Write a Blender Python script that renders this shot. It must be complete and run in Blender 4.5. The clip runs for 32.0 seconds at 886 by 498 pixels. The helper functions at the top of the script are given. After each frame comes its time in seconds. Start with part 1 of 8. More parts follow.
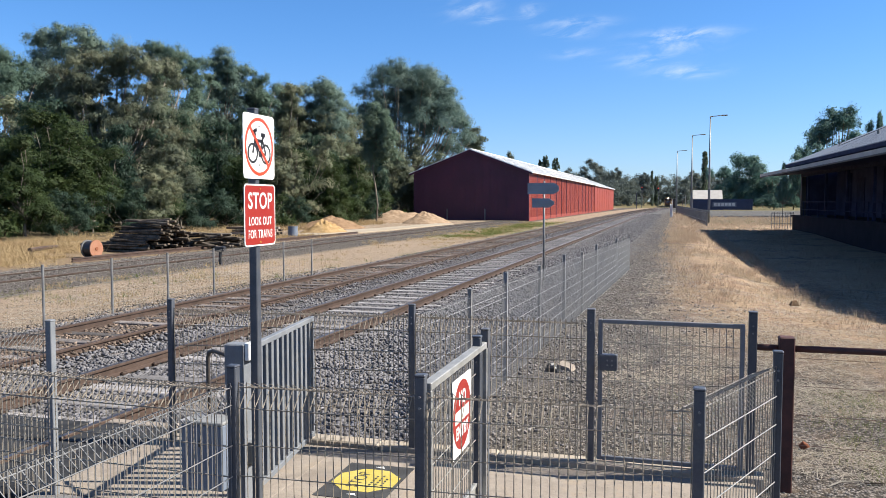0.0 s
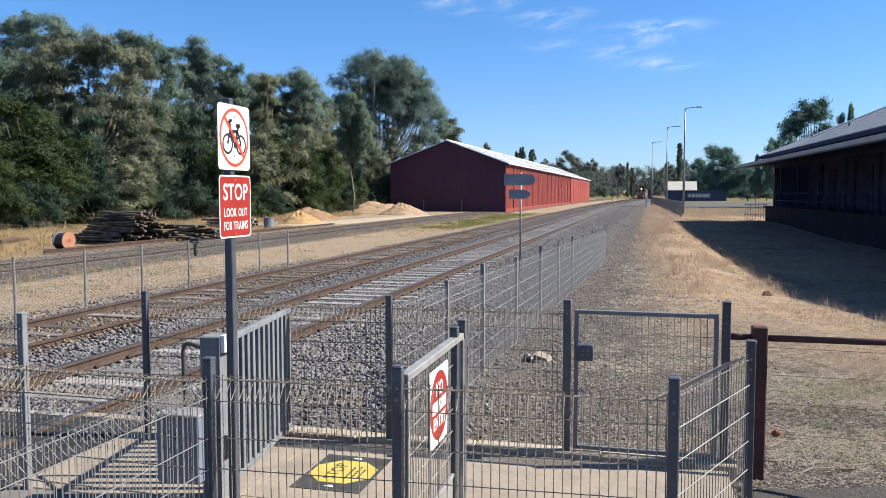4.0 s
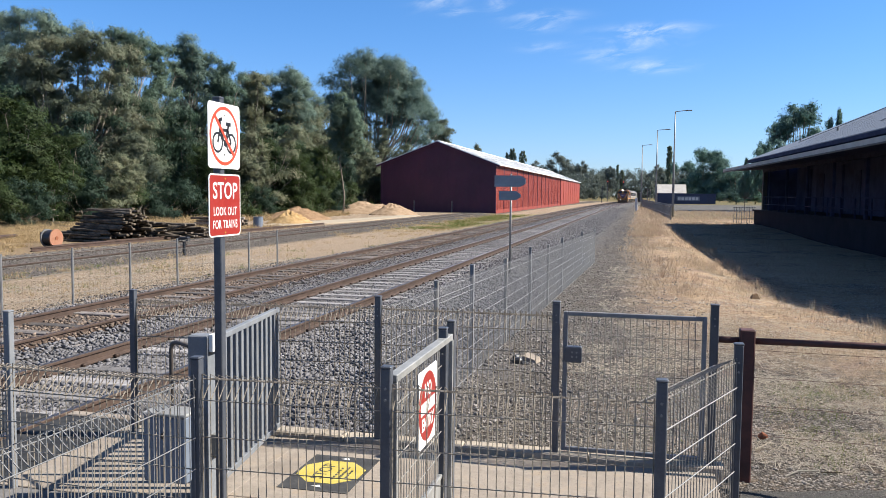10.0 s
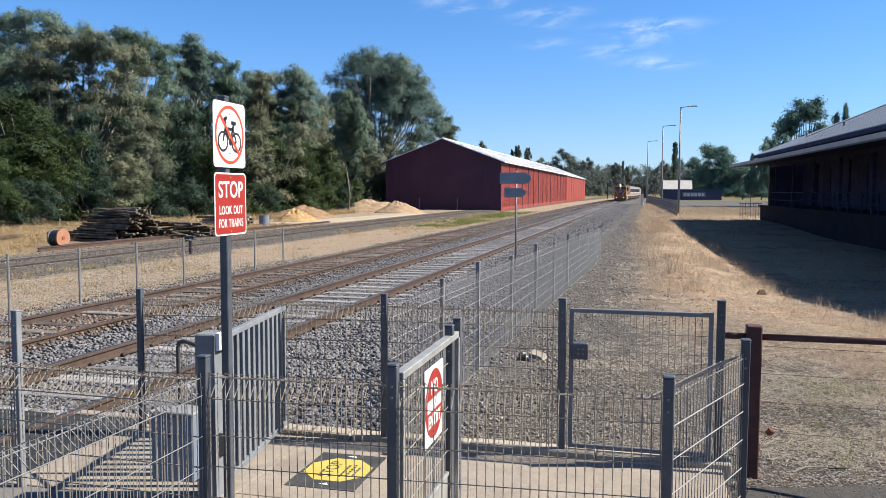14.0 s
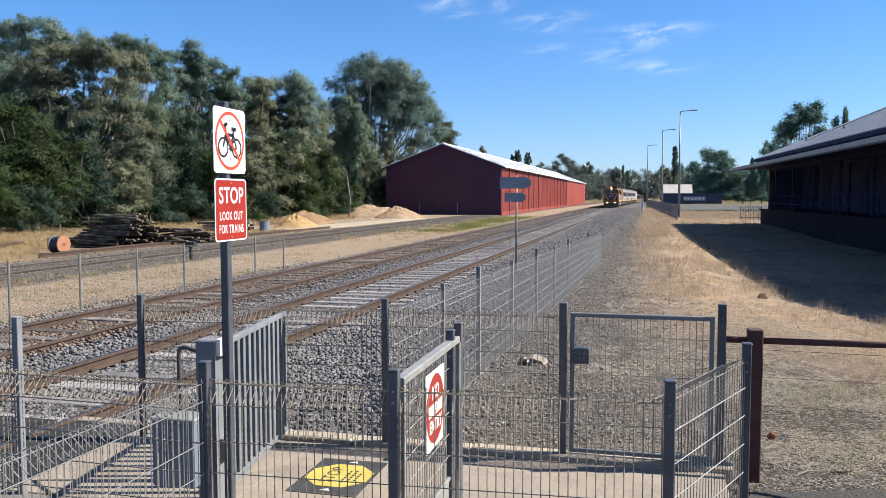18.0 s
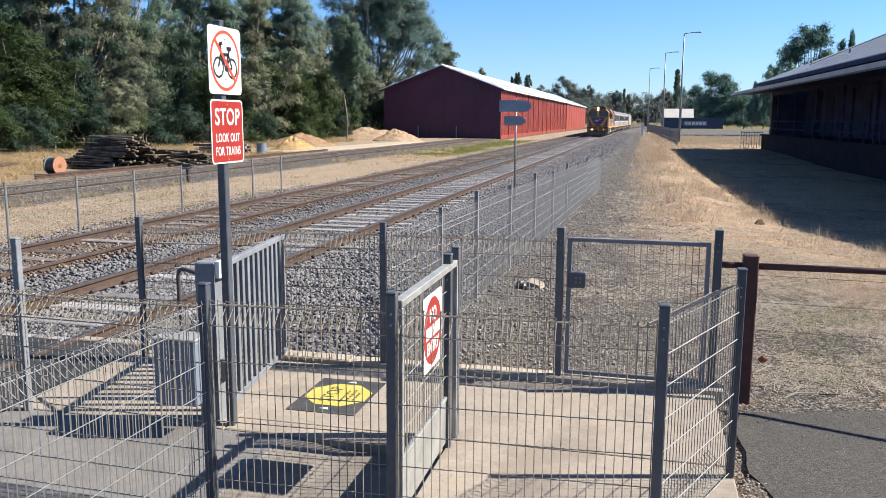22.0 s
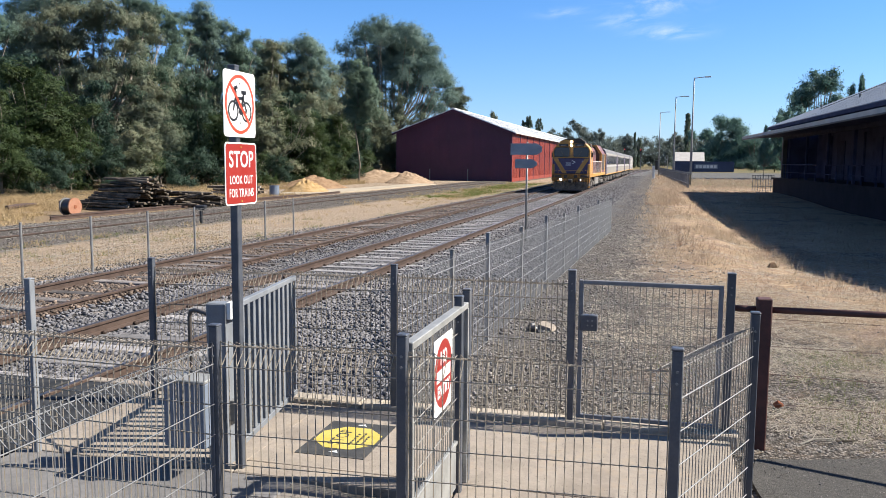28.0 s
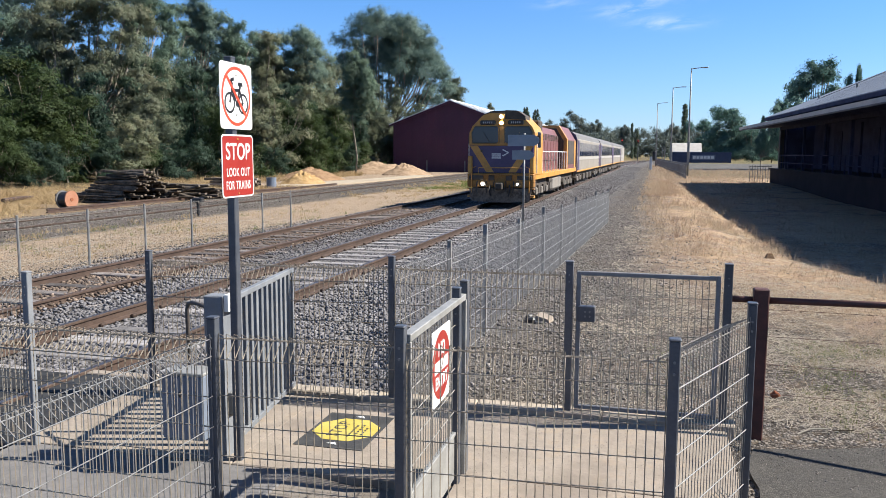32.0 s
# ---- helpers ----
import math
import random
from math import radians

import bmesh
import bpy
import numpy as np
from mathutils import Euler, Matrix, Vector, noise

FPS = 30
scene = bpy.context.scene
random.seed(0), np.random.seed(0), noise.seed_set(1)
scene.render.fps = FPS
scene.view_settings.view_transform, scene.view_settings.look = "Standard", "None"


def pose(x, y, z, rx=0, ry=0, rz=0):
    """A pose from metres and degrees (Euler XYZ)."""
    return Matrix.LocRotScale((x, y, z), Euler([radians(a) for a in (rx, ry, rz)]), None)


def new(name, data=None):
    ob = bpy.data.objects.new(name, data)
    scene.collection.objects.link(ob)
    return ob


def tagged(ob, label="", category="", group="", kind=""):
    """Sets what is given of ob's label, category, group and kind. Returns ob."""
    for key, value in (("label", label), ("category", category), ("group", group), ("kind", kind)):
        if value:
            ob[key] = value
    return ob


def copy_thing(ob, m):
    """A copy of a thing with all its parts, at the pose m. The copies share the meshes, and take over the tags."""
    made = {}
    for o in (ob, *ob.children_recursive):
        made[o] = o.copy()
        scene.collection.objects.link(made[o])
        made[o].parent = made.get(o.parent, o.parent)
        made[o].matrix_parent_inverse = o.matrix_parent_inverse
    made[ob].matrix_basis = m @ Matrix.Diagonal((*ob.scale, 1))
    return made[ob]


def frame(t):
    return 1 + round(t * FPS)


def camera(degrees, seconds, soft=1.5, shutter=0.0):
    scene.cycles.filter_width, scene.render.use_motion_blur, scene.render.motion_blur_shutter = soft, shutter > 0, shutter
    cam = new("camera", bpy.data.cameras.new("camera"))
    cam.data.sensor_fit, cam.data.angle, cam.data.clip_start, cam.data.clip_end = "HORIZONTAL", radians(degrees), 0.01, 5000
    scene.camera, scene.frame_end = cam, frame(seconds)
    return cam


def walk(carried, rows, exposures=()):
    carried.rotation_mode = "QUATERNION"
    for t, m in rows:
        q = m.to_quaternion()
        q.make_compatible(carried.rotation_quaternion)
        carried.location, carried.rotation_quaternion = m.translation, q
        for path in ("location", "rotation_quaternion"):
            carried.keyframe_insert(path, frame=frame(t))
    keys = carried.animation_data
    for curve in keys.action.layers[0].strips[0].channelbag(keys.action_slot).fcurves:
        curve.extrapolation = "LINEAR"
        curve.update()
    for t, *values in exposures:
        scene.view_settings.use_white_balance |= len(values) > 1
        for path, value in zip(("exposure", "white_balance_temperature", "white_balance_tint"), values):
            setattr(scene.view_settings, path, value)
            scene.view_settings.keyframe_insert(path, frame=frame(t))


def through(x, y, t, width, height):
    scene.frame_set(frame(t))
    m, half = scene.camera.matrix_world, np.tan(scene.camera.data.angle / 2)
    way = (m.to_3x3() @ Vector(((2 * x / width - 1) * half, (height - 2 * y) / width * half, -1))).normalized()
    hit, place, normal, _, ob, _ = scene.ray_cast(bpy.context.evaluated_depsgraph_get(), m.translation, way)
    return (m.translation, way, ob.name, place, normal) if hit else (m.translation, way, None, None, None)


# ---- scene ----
# ---------------------------------------------------------------- camera
EYE = (0.0, 0.0, 2.1)
SUN_ELEVATION, SUN_AZIMUTH = 41.8, 75.5   # azimuth clockwise from the line of the track
cam = camera(57.13, 32.0, soft=0.65)
PATH = [
    (0, 86.662, 0.000, 15.904),
    (0.5, 86.780, 0.157, 15.890),
    (1, 86.860, 0.214, 15.649),
    (1.5, 86.671, 0.270, 15.330),
    (2, 86.467, 0.228, 15.027),
    (2.5, 86.329, 0.158, 14.730),
    (3, 86.242, 0.099, 14.543),
    (3.5, 86.158, 0.101, 14.358),
    (5.5, 85.828, -0.194, 14.128),
    (6, 85.960, -0.187, 14.100),
    (6.5, 86.260, -0.288, 13.713),
    (7, 86.498, -0.437, 13.511),
    (7.5, 86.427, -0.489, 13.582),
    (8, 86.314, -0.595, 13.554),
    (8.5, 86.274, -0.600, 13.594),
    (9, 86.215, -0.567, 13.592),
    (9.5, 86.161, -0.568, 13.491),
    (10, 86.102, -0.525, 13.591),
    (10.5, 85.974, -0.420, 13.788),
    (11, 85.782, -0.294, 13.943),
    (11.5, 85.618, -0.280, 14.004),
    (12, 85.639, -0.268, 14.108),
    (12.5, 85.748, -0.175, 14.113),
    (13, 85.838, -0.122, 14.032),
    (13.5, 85.907, -0.146, 13.943),
    (14, 85.923, -0.169, 13.962),
    (14.5, 85.989, -0.085, 13.992),
    (16.5, 86.336, 0.022, 14.095),
    (17, 86.350, 0.018, 13.999),
    (17.5, 86.335, 0.003, 13.979),
    (18, 86.271, 0.066, 13.979),
    (18.5, 86.197, 0.190, 13.997),
    (19, 86.074, 0.151, 13.993),
    (19.5, 85.593, 0.133, 13.985),
    (19.6, 84.873, 0.092, 13.938),
    (19.7, 83.321, 0.004, 13.837),
    (19.8, 81.977, -0.072, 13.750),
    (19.9, 81.845, -0.079, 13.742),
    (20, 81.807, -0.081, 13.739),
    (20.5, 81.685, -0.194, 13.675),
    (21, 81.453, -0.256, 13.684),
    (21.5, 81.189, -0.298, 13.832),
    (22, 80.918, -0.318, 13.886),
    (22.5, 80.680, -0.252, 13.919),
    (23, 80.740, -0.230, 14.028),
    (23.5, 81.267, -0.373, 14.109),
    (24, 81.589, -0.426, 14.113),
    (24.5, 82.030, -0.453, 14.069),
    (25, 82.567, -0.450, 14.273),
    (25.5, 83.073, -0.441, 14.553),
    (27.5, 83.792, -0.445, 14.850),
    (28, 83.874, -0.442, 14.693),
    (28.5, 83.642, -0.475, 14.484),
    (29, 83.357, -0.515, 14.321),
    (29.5, 83.132, -0.525, 14.250),
    (30, 82.870, -0.519, 14.278),
    (30.5, 82.730, -0.438, 14.258),
    (31, 82.770, -0.206, 14.314),
    (31.5, 83.002, -0.251, 14.352),
    (32, 83.288, -0.272, 14.496),
]
walk(cam, [(t, pose(*EYE, rx, ry, rz)) for t, rx, ry, rz in PATH], exposures=[(0.0, 1.24), (19.5, 1.24), (20.0, 1.42), (22.5, 1.40), (25.5, 1.31), (32.0, 1.30)])

# ---------------------------------------------------------------- world and sun
world = bpy.data.worlds.new("sky")
scene.world = world
world.use_nodes = True
wt = world.node_tree
wt.nodes.clear()
w_out = wt.nodes.new("ShaderNodeOutputWorld")
w_bg = wt.nodes.new("ShaderNodeBackground")
w_sky = wt.nodes.new("ShaderNodeTexSky")
w_sky.sky_type = "NISHITA"
w_sky.sun_disc = False
w_sky.sun_elevation, w_sky.sun_rotation = radians(SUN_ELEVATION), radians(SUN_AZIMUTH)
w_sky.altitude, w_sky.air_density, w_sky.dust_density, w_sky.ozone_density = 100, 1.0, 0.15, 3.5
w_bg.inputs["Strength"].default_value = 0.055


def wnode(kind, **values):
    n = wt.nodes.new("ShaderNode" + kind)
    for k, v in values.items():
        n.inputs[k.replace("_", " ")].default_value = v
    return n


def wmath(op, a, b):
    n = wt.nodes.new("ShaderNodeMath")
    n.operation = op
    for i, v in enumerate((a, b)):
        if isinstance(v, (int, float)):
            n.inputs[i].default_value = v
        else:
            wt.links.new(v, n.inputs[i])
    return n.outputs[0]


def wramp(value, a, b):
    n = wnode("MapRange")
    n.interpolation_type = "SMOOTHSTEP"
    n.inputs["From Min"].default_value, n.inputs["From Max"].default_value = a, b
    wt.links.new(value, n.inputs["Value"])
    return n.outputs["Result"]


w_tint = wt.nodes.new("ShaderNodeMix")
w_tint.data_type, w_tint.blend_type = "RGBA", "MULTIPLY"
w_tint.inputs[0].default_value = 1.0
w_haze = wt.nodes.new("ShaderNodeMix")
w_haze.data_type = "RGBA"
w_haze.inputs[6].default_value, w_haze.inputs[7].default_value = (0.69, 0.90, 1.32, 1), (0.55, 0.92, 1.32, 1)
w_high = wt.nodes.new("ShaderNodeMix")
w_high.data_type = "RGBA"
w_high.inputs[7].default_value = (0.78, 0.93, 1.10, 1)
wt.links.new(w_haze.outputs[2], w_high.inputs[6])
wt.links.new(w_high.outputs[2], w_tint.inputs[7])
wt.links.new(w_sky.outputs[0], w_tint.inputs[6])
# a few thin wisps of high cloud up the line: across, up, half width, half height, strength
CLOUDS = [(-0.251, 0.241, 0.034, 0.0105, 0.5), (-0.226, 0.224, 0.019, 0.0053, 0.35), (-0.174, 0.232, 0.015, 0.009, 0.45), (-0.121, 0.214, 0.036, 0.0068, 0.65), (-0.126, 0.202, 0.023, 0.0053, 0.8), (0.003, 0.194, 0.045, 0.006, 1.0), (-0.003, 0.181, 0.038, 0.0075, 0.55), (-0.038, 0.167, 0.032, 0.0075, 0.55), (0.01, 0.151, 0.034, 0.006, 0.8), (-0.111, 0.178, 0.03, 0.006, 0.3)]
w_at = wnode("TexCoord").outputs["Generated"]
w_sep = wnode("SeparateXYZ")
wt.links.new(w_at, w_sep.inputs[0])
wt.links.new(wramp(w_sep.outputs["Z"], 0.02, 0.24), w_haze.inputs[0])
wt.links.new(wramp(w_sep.outputs["Z"], 0.32, 0.7), w_high.inputs[0])
w_ahead = wmath("MAXIMUM", w_sep.outputs["Y"], 0.05)
w_u, w_v = wmath("DIVIDE", w_sep.outputs["X"], w_ahead), wmath("DIVIDE", w_sep.outputs["Z"], w_ahead)
w_plane = wnode("CombineXYZ")
wt.links.new(wmath("MULTIPLY", w_u, 14.0), w_plane.inputs["X"])
wt.links.new(wmath("ADD", wmath("MULTIPLY", w_v, 46.0), wmath("MULTIPLY", w_u, -5.0)), w_plane.inputs["Y"])
w_noise = wnode("TexNoise", Scale=1.3, Detail=7.0, Roughness=0.6, Distortion=0.5)
wt.links.new(w_plane.outputs[0], w_noise.inputs["Vector"])
w_wisp = wramp(w_noise.outputs["Fac"], 0.38, 0.72)
w_area = 0.0
for u0, v0, a, b, f in CLOUDS:
    du, dv = wmath("DIVIDE", wmath("SUBTRACT", w_u, u0), a), wmath("DIVIDE", wmath("SUBTRACT", w_v, v0), b)
    away = wmath("ADD", wmath("MULTIPLY", du, du), wmath("MULTIPLY", dv, dv))
    w_area = wmath("ADD", w_area, wmath("MULTIPLY", wmath("POWER", 2.718, wmath("MULTIPLY", away, -1.0)), f))
w_area = wmath("MULTIPLY", wmath("MINIMUM", w_area, 1.0), wramp(w_sep.outputs["Y"], 0.3, 0.6))
w_cloud = wt.nodes.new("ShaderNodeMix")
w_cloud.data_type = "RGBA"
wt.links.new(wmath("MULTIPLY", wmath("MULTIPLY", w_wisp, w_area), 0.8), w_cloud.inputs[0])
wt.links.new(w_tint.outputs[2], w_cloud.inputs[6])
w_cloud.inputs[7].default_value = (7.5, 8.2, 9.0, 1)
wt.links.new(w_cloud.outputs[2], w_bg.inputs["Color"])
wt.links.new(w_bg.outputs[0], w_out.inputs["Surface"])

sun_data = bpy.data.lights.new("sun", "SUN")
sun_data.energy, sun_data.angle, sun_data.color = 5.0, radians(0.53), (1.0, 0.95, 0.86)
sun = new("sun", sun_data)
_se, _sa = radians(SUN_ELEVATION), radians(SUN_AZIMUTH)
SUN_DIR = Vector((math.sin(_sa) * math.cos(_se), math.cos(_sa) * math.cos(_se), math.sin(_se)))
sun.matrix_basis = Matrix.Translation((60, 30, 60)) @ SUN_DIR.to_track_quat("Z", "Y").to_matrix().to_4x4()


# ---------------------------------------------------------------- materials
class Nodes:
    """A short hand for node trees."""

    def __init__(self, name):
        self.m = bpy.data.materials.new(name)
        self.m.use_nodes = True
        self.t = self.m.node_tree
        self.t.nodes.clear()
        self.out = self.t.nodes.new("ShaderNodeOutputMaterial")

    def add(self, kind, **values):
        n = self.t.nodes.new("ShaderNode" + kind)
        for k, v in values.items():
            n.inputs[k.replace("_", " ")].default_value = v
        return n

    def link(self, a, b):
        self.t.links.new(a, b)

    def noise(self, coord, scale, detail=4.0, rough=0.6):
        n = self.add("TexNoise", Scale=scale, Detail=detail, Roughness=rough)
        self.link(coord, n.inputs["Vector"])
        return n.outputs["Fac"]

    def cells(self, coord, scale):
        """Pebbles: a random value for each cell, and the distance from its middle."""
        n = self.add("TexVoronoi", Scale=scale)
        self.link(coord, n.inputs["Vector"])
        s = self.add("SeparateXYZ")
        self.link(n.outputs["Color"], s.inputs[0])
        return s.outputs["X"], n.outputs["Distance"]

    def ramp(self, fac, a, b):
        n = self.add("MapRange")
        n.inputs["From Min"].default_value, n.inputs["From Max"].default_value = a, b
        n.interpolation_type = "SMOOTHSTEP"
        self.link(fac, n.inputs["Value"])
        return n.outputs["Result"]

    def math(self, op, a, b=None):
        n = self.t.nodes.new("ShaderNodeMath")
        n.operation = op
        for i, v in enumerate((a, b)):
            if v is None:
                continue
            if isinstance(v, (int, float)):
                n.inputs[i].default_value = v
            else:
                self.link(v, n.inputs[i])
        return n.outputs[0]

    def mix(self, fac, a, b, blend="MIX"):
        n = self.t.nodes.new("ShaderNodeMix")
        n.data_type, n.blend_type = "RGBA", blend
        for s, v in ((n.inputs[0], fac), (n.inputs[6], a), (n.inputs[7], b)):
            if isinstance(v, (int, float)):
                s.default_value = v
            elif isinstance(v, tuple):
                s.default_value = (*v, 1.0)
            else:
                self.link(v, s)
        return n.outputs[2]

    def finish(self, color, rough, bump=None, strength=0.2, distance=0.01, metal=0.0, **more):
        p = self.add("BsdfPrincipled", Metallic=metal, **more)
        if isinstance(color, tuple):
            p.inputs["Base Color"].default_value = (*color, 1.0)
        else:
            self.link(color, p.inputs["Base Color"])
        if isinstance(rough, (int, float)):
            p.inputs["Roughness"].default_value = rough
        else:
            self.link(rough, p.inputs["Roughness"])
        if bump is not None:
            b = self.add("Bump", Strength=strength, Distance=distance)
            self.link(bump, b.inputs["Height"])
            self.link(b.outputs[0], p.inputs["Normal"])
        self.link(p.outputs[0], self.out.inputs["Surface"])
        self.shader = p
        return self.m


def surface(name, dark, light, scale=6.0, fine=60.0, rough=(0.6, 0.85), metal=0.0, bump=0.15, distance=0.004, vary=0.0, island=0.0, dirt=None, dirt_scale=1.3, dirt_amount=0.5, gloss=None):
    """A worn surface: two colours mixed at two scales, a stain colour, relief, and a shift from piece to piece."""
    n = Nodes(name)
    at = n.add("TexCoord").outputs["Object"]
    big, small = n.noise(at, scale), n.noise(at, fine, 6.0)
    f = n.math("ADD", n.math("MULTIPLY", big, 0.6), n.math("MULTIPLY", small, 0.4))
    c = n.mix(n.ramp(f, 0.35, 0.65), dark, light)
    if dirt:
        c = n.mix(n.math("MULTIPLY", n.ramp(n.noise(at, dirt_scale, 5.0, 0.7), 0.5, 0.72), dirt_amount), c, dirt)
    if vary:
        r = n.t.nodes.new("ShaderNodeObjectInfo").outputs["Random"]
        c = n.mix(1.0, c, n.mix(r, (1 - vary,) * 3, (1 + vary,) * 3), "MULTIPLY")
    if island:
        r = n.t.nodes.new("ShaderNodeNewGeometry").outputs["Random Per Island"]
        c = n.mix(1.0, c, n.mix(r, (1 - island,) * 3, (1 + island,) * 3), "MULTIPLY")
    rg = n.add("MapRange")
    rg.inputs["To Min"].default_value, rg.inputs["To Max"].default_value = rough
    n.link(small, rg.inputs["Value"])
    return n.finish(c, rg.outputs["Result"], f, bump, distance, metal, Specular_IOR_Level=gloss if gloss is not None else (0.2 if rough[0] >= 0.6 and not metal else 0.5))


def leaf_material(name, a, b, c, gloss=0.62, through=0.5):
    """Leaves that differ one by one and let some light through."""
    n = Nodes(name)
    r = n.t.nodes.new("ShaderNodeNewGeometry").outputs["Random Per Island"]
    at = n.add("TexCoord").outputs["Object"]
    col = n.mix(n.math("ADD", 0.25, n.math("MULTIPLY", r, 0.5)), a, b)
    col = n.mix(n.math("MULTIPLY", n.ramp(r, 0.86, 1.0), 0.5), col, c)
    col = n.mix(n.math("MULTIPLY", n.ramp(n.noise(at, 0.35, 3.0), 0.42, 0.68), 0.7), col, c)
    one = n.t.nodes.new("ShaderNodeObjectInfo").outputs["Random"]
    col = n.mix(1.0, col, n.mix(one, (0.80, 0.84, 0.86), (1.16, 1.10, 1.0)), "MULTIPLY")
    n.finish(col, gloss, Specular_IOR_Level=0.25)
    t = n.add("BsdfTranslucent")
    n.link(col, t.inputs["Color"])
    m = n.add("MixShader", Fac=through)
    n.link(n.shader.outputs[0], m.inputs[1])
    n.link(t.outputs[0], m.inputs[2])
    n.link(m.outputs[0], n.out.inputs["Surface"])
    return n.m


def glow(name, color, strength):
    n = Nodes(name)
    e = n.add("Emission", Strength=strength)
    e.inputs["Color"].default_value = (*color, 1)
    n.link(e.outputs[0], n.out.inputs["Surface"])
    return n.m


M = {}
M["post"] = surface("steel_blue_paint", (0.04199, 0.04896, 0.06416), (0.06851, 0.07548, 0.09017), 9, 90, (0.35, 0.55), 0.0, 0.05, 0.001, 0.12, dirt=(0.1664, 0.1428, 0.104), dirt_scale=5, dirt_amount=0.25)
M["gate"] = surface("grey_blue_powder_coat", (0.1244, 0.135, 0.1501), (0.1728, 0.1823, 0.1965), 7, 90, (0.45, 0.65), 0.0, 0.05, 0.001, 0.08, gloss=0.3, dirt=(0.1613, 0.1418, 0.1159), dirt_scale=5, dirt_amount=0.3)
M["wire"] = surface("galvanised_wire", (0.15, 0.143, 0.132), (0.235, 0.226, 0.21), 12, 120, (0.55, 0.75), 0.0, 0.02, 0.0005, gloss=0.12)
# same wire as the other panels, darkened to hold back the sun on it
M["ramp_wire"] = surface("sun_toned_ramp_wire", (0.125, 0.126, 0.128), (0.18, 0.181, 0.184), 12, 120, (0.5, 0.7), 0.0, 0.02, 0.0005, gloss=0.15)
# same wire again, warm light off the slab put into its colour
M["front_wire"] = surface("bounce_toned_wire", (0.215, 0.182, 0.142), (0.31, 0.27, 0.218), 12, 120, (0.55, 0.75), 0.0, 0.02, 0.0005, gloss=0.12)
M["fence_wire"] = surface("pale_galvanised_wire", (0.1836, 0.1836, 0.1836), (0.255, 0.255, 0.255), 12, 120, (0.4, 0.6), 0.1, 0.02, 0.0005)
M["galv"] = surface("galvanised_steel", (0.14, 0.14, 0.138), (0.216, 0.216, 0.213), 6, 70, (0.4, 0.65), 0.25, 0.03, 0.0005, 0.08)
M["pale_steel"] = surface("pale_zinc_steel", (0.203, 0.203, 0.196), (0.3132, 0.3132, 0.3025), 6, 70, (0.4, 0.65), 0.25, 0.03, 0.0005, 0.08)
M["rust_paint"] = surface("dark_rust_red_pipe", (0.03915, 0.01299, 0.0115), (0.08221, 0.0261, 0.02162), 9, 80, (0.5, 0.8), 0.0, 0.2, 0.002)


def concrete_material(name, dark, light, tan, stain):
    """Weathered concrete: cloudy tone, tan scum, small dark spots and a sandy grain."""
    n = Nodes(name)
    at = n.add("TexCoord").outputs["Object"]
    cloud, mid, grain, sand = n.noise(at, 1.1, 5, 0.65), n.noise(at, 5.5, 6, 0.7), n.noise(at, 34.0, 5, 0.7), n.noise(at, 160.0, 3, 0.7)
    f = n.math("ADD", n.math("ADD", n.math("MULTIPLY", cloud, 0.3), n.math("MULTIPLY", mid, 0.3)), n.math("ADD", n.math("MULTIPLY", grain, 0.2), n.math("MULTIPLY", sand, 0.2)))
    c = n.mix(n.ramp(f, 0.38, 0.62), dark, light)
    c = n.mix(n.math("MULTIPLY", n.ramp(mid, 0.5, 0.68), 0.55), c, tan)
    c = n.mix(n.math("MULTIPLY", n.ramp(cloud, 0.52, 0.66), 0.6), c, stain)
    speck, gap = n.cells(at, 70.0)
    c = n.mix(n.math("MULTIPLY", n.math("MULTIPLY", n.ramp(speck, 0.86, 0.93), n.math("SUBTRACT", 1.0, n.ramp(gap, 0.2, 0.4))), 0.65), c, (0.054, 0.0459, 0.0378))
    return n.finish(c, 0.88, n.math("ADD", grain, sand), 0.35, 0.004, Specular_IOR_Level=0.2)


M["concrete"] = concrete_material("pale_concrete", (0.1938, 0.162, 0.1316), (0.2917, 0.251, 0.2106), (0.2478, 0.189, 0.1284), (0.1458, 0.119, 0.09663))
M["kerb"] = concrete_material("pale_kerb_concrete", (0.2698, 0.227, 0.1758), (0.3777, 0.329, 0.2727), (0.3237, 0.254, 0.1653), (0.2048, 0.167, 0.1306))
M["concrete_brown"] = concrete_material("brown_grey_concrete", (0.118, 0.103, 0.088), (0.2, 0.176, 0.152), (0.16, 0.13, 0.1), (0.09, 0.077, 0.065))
M["concrete_grey"] = concrete_material("grey_concrete", (0.1047, 0.0988, 0.09507), (0.1761, 0.1691, 0.168), (0.1391, 0.1235, 0.1075), (0.07888, 0.07286, 0.07064))


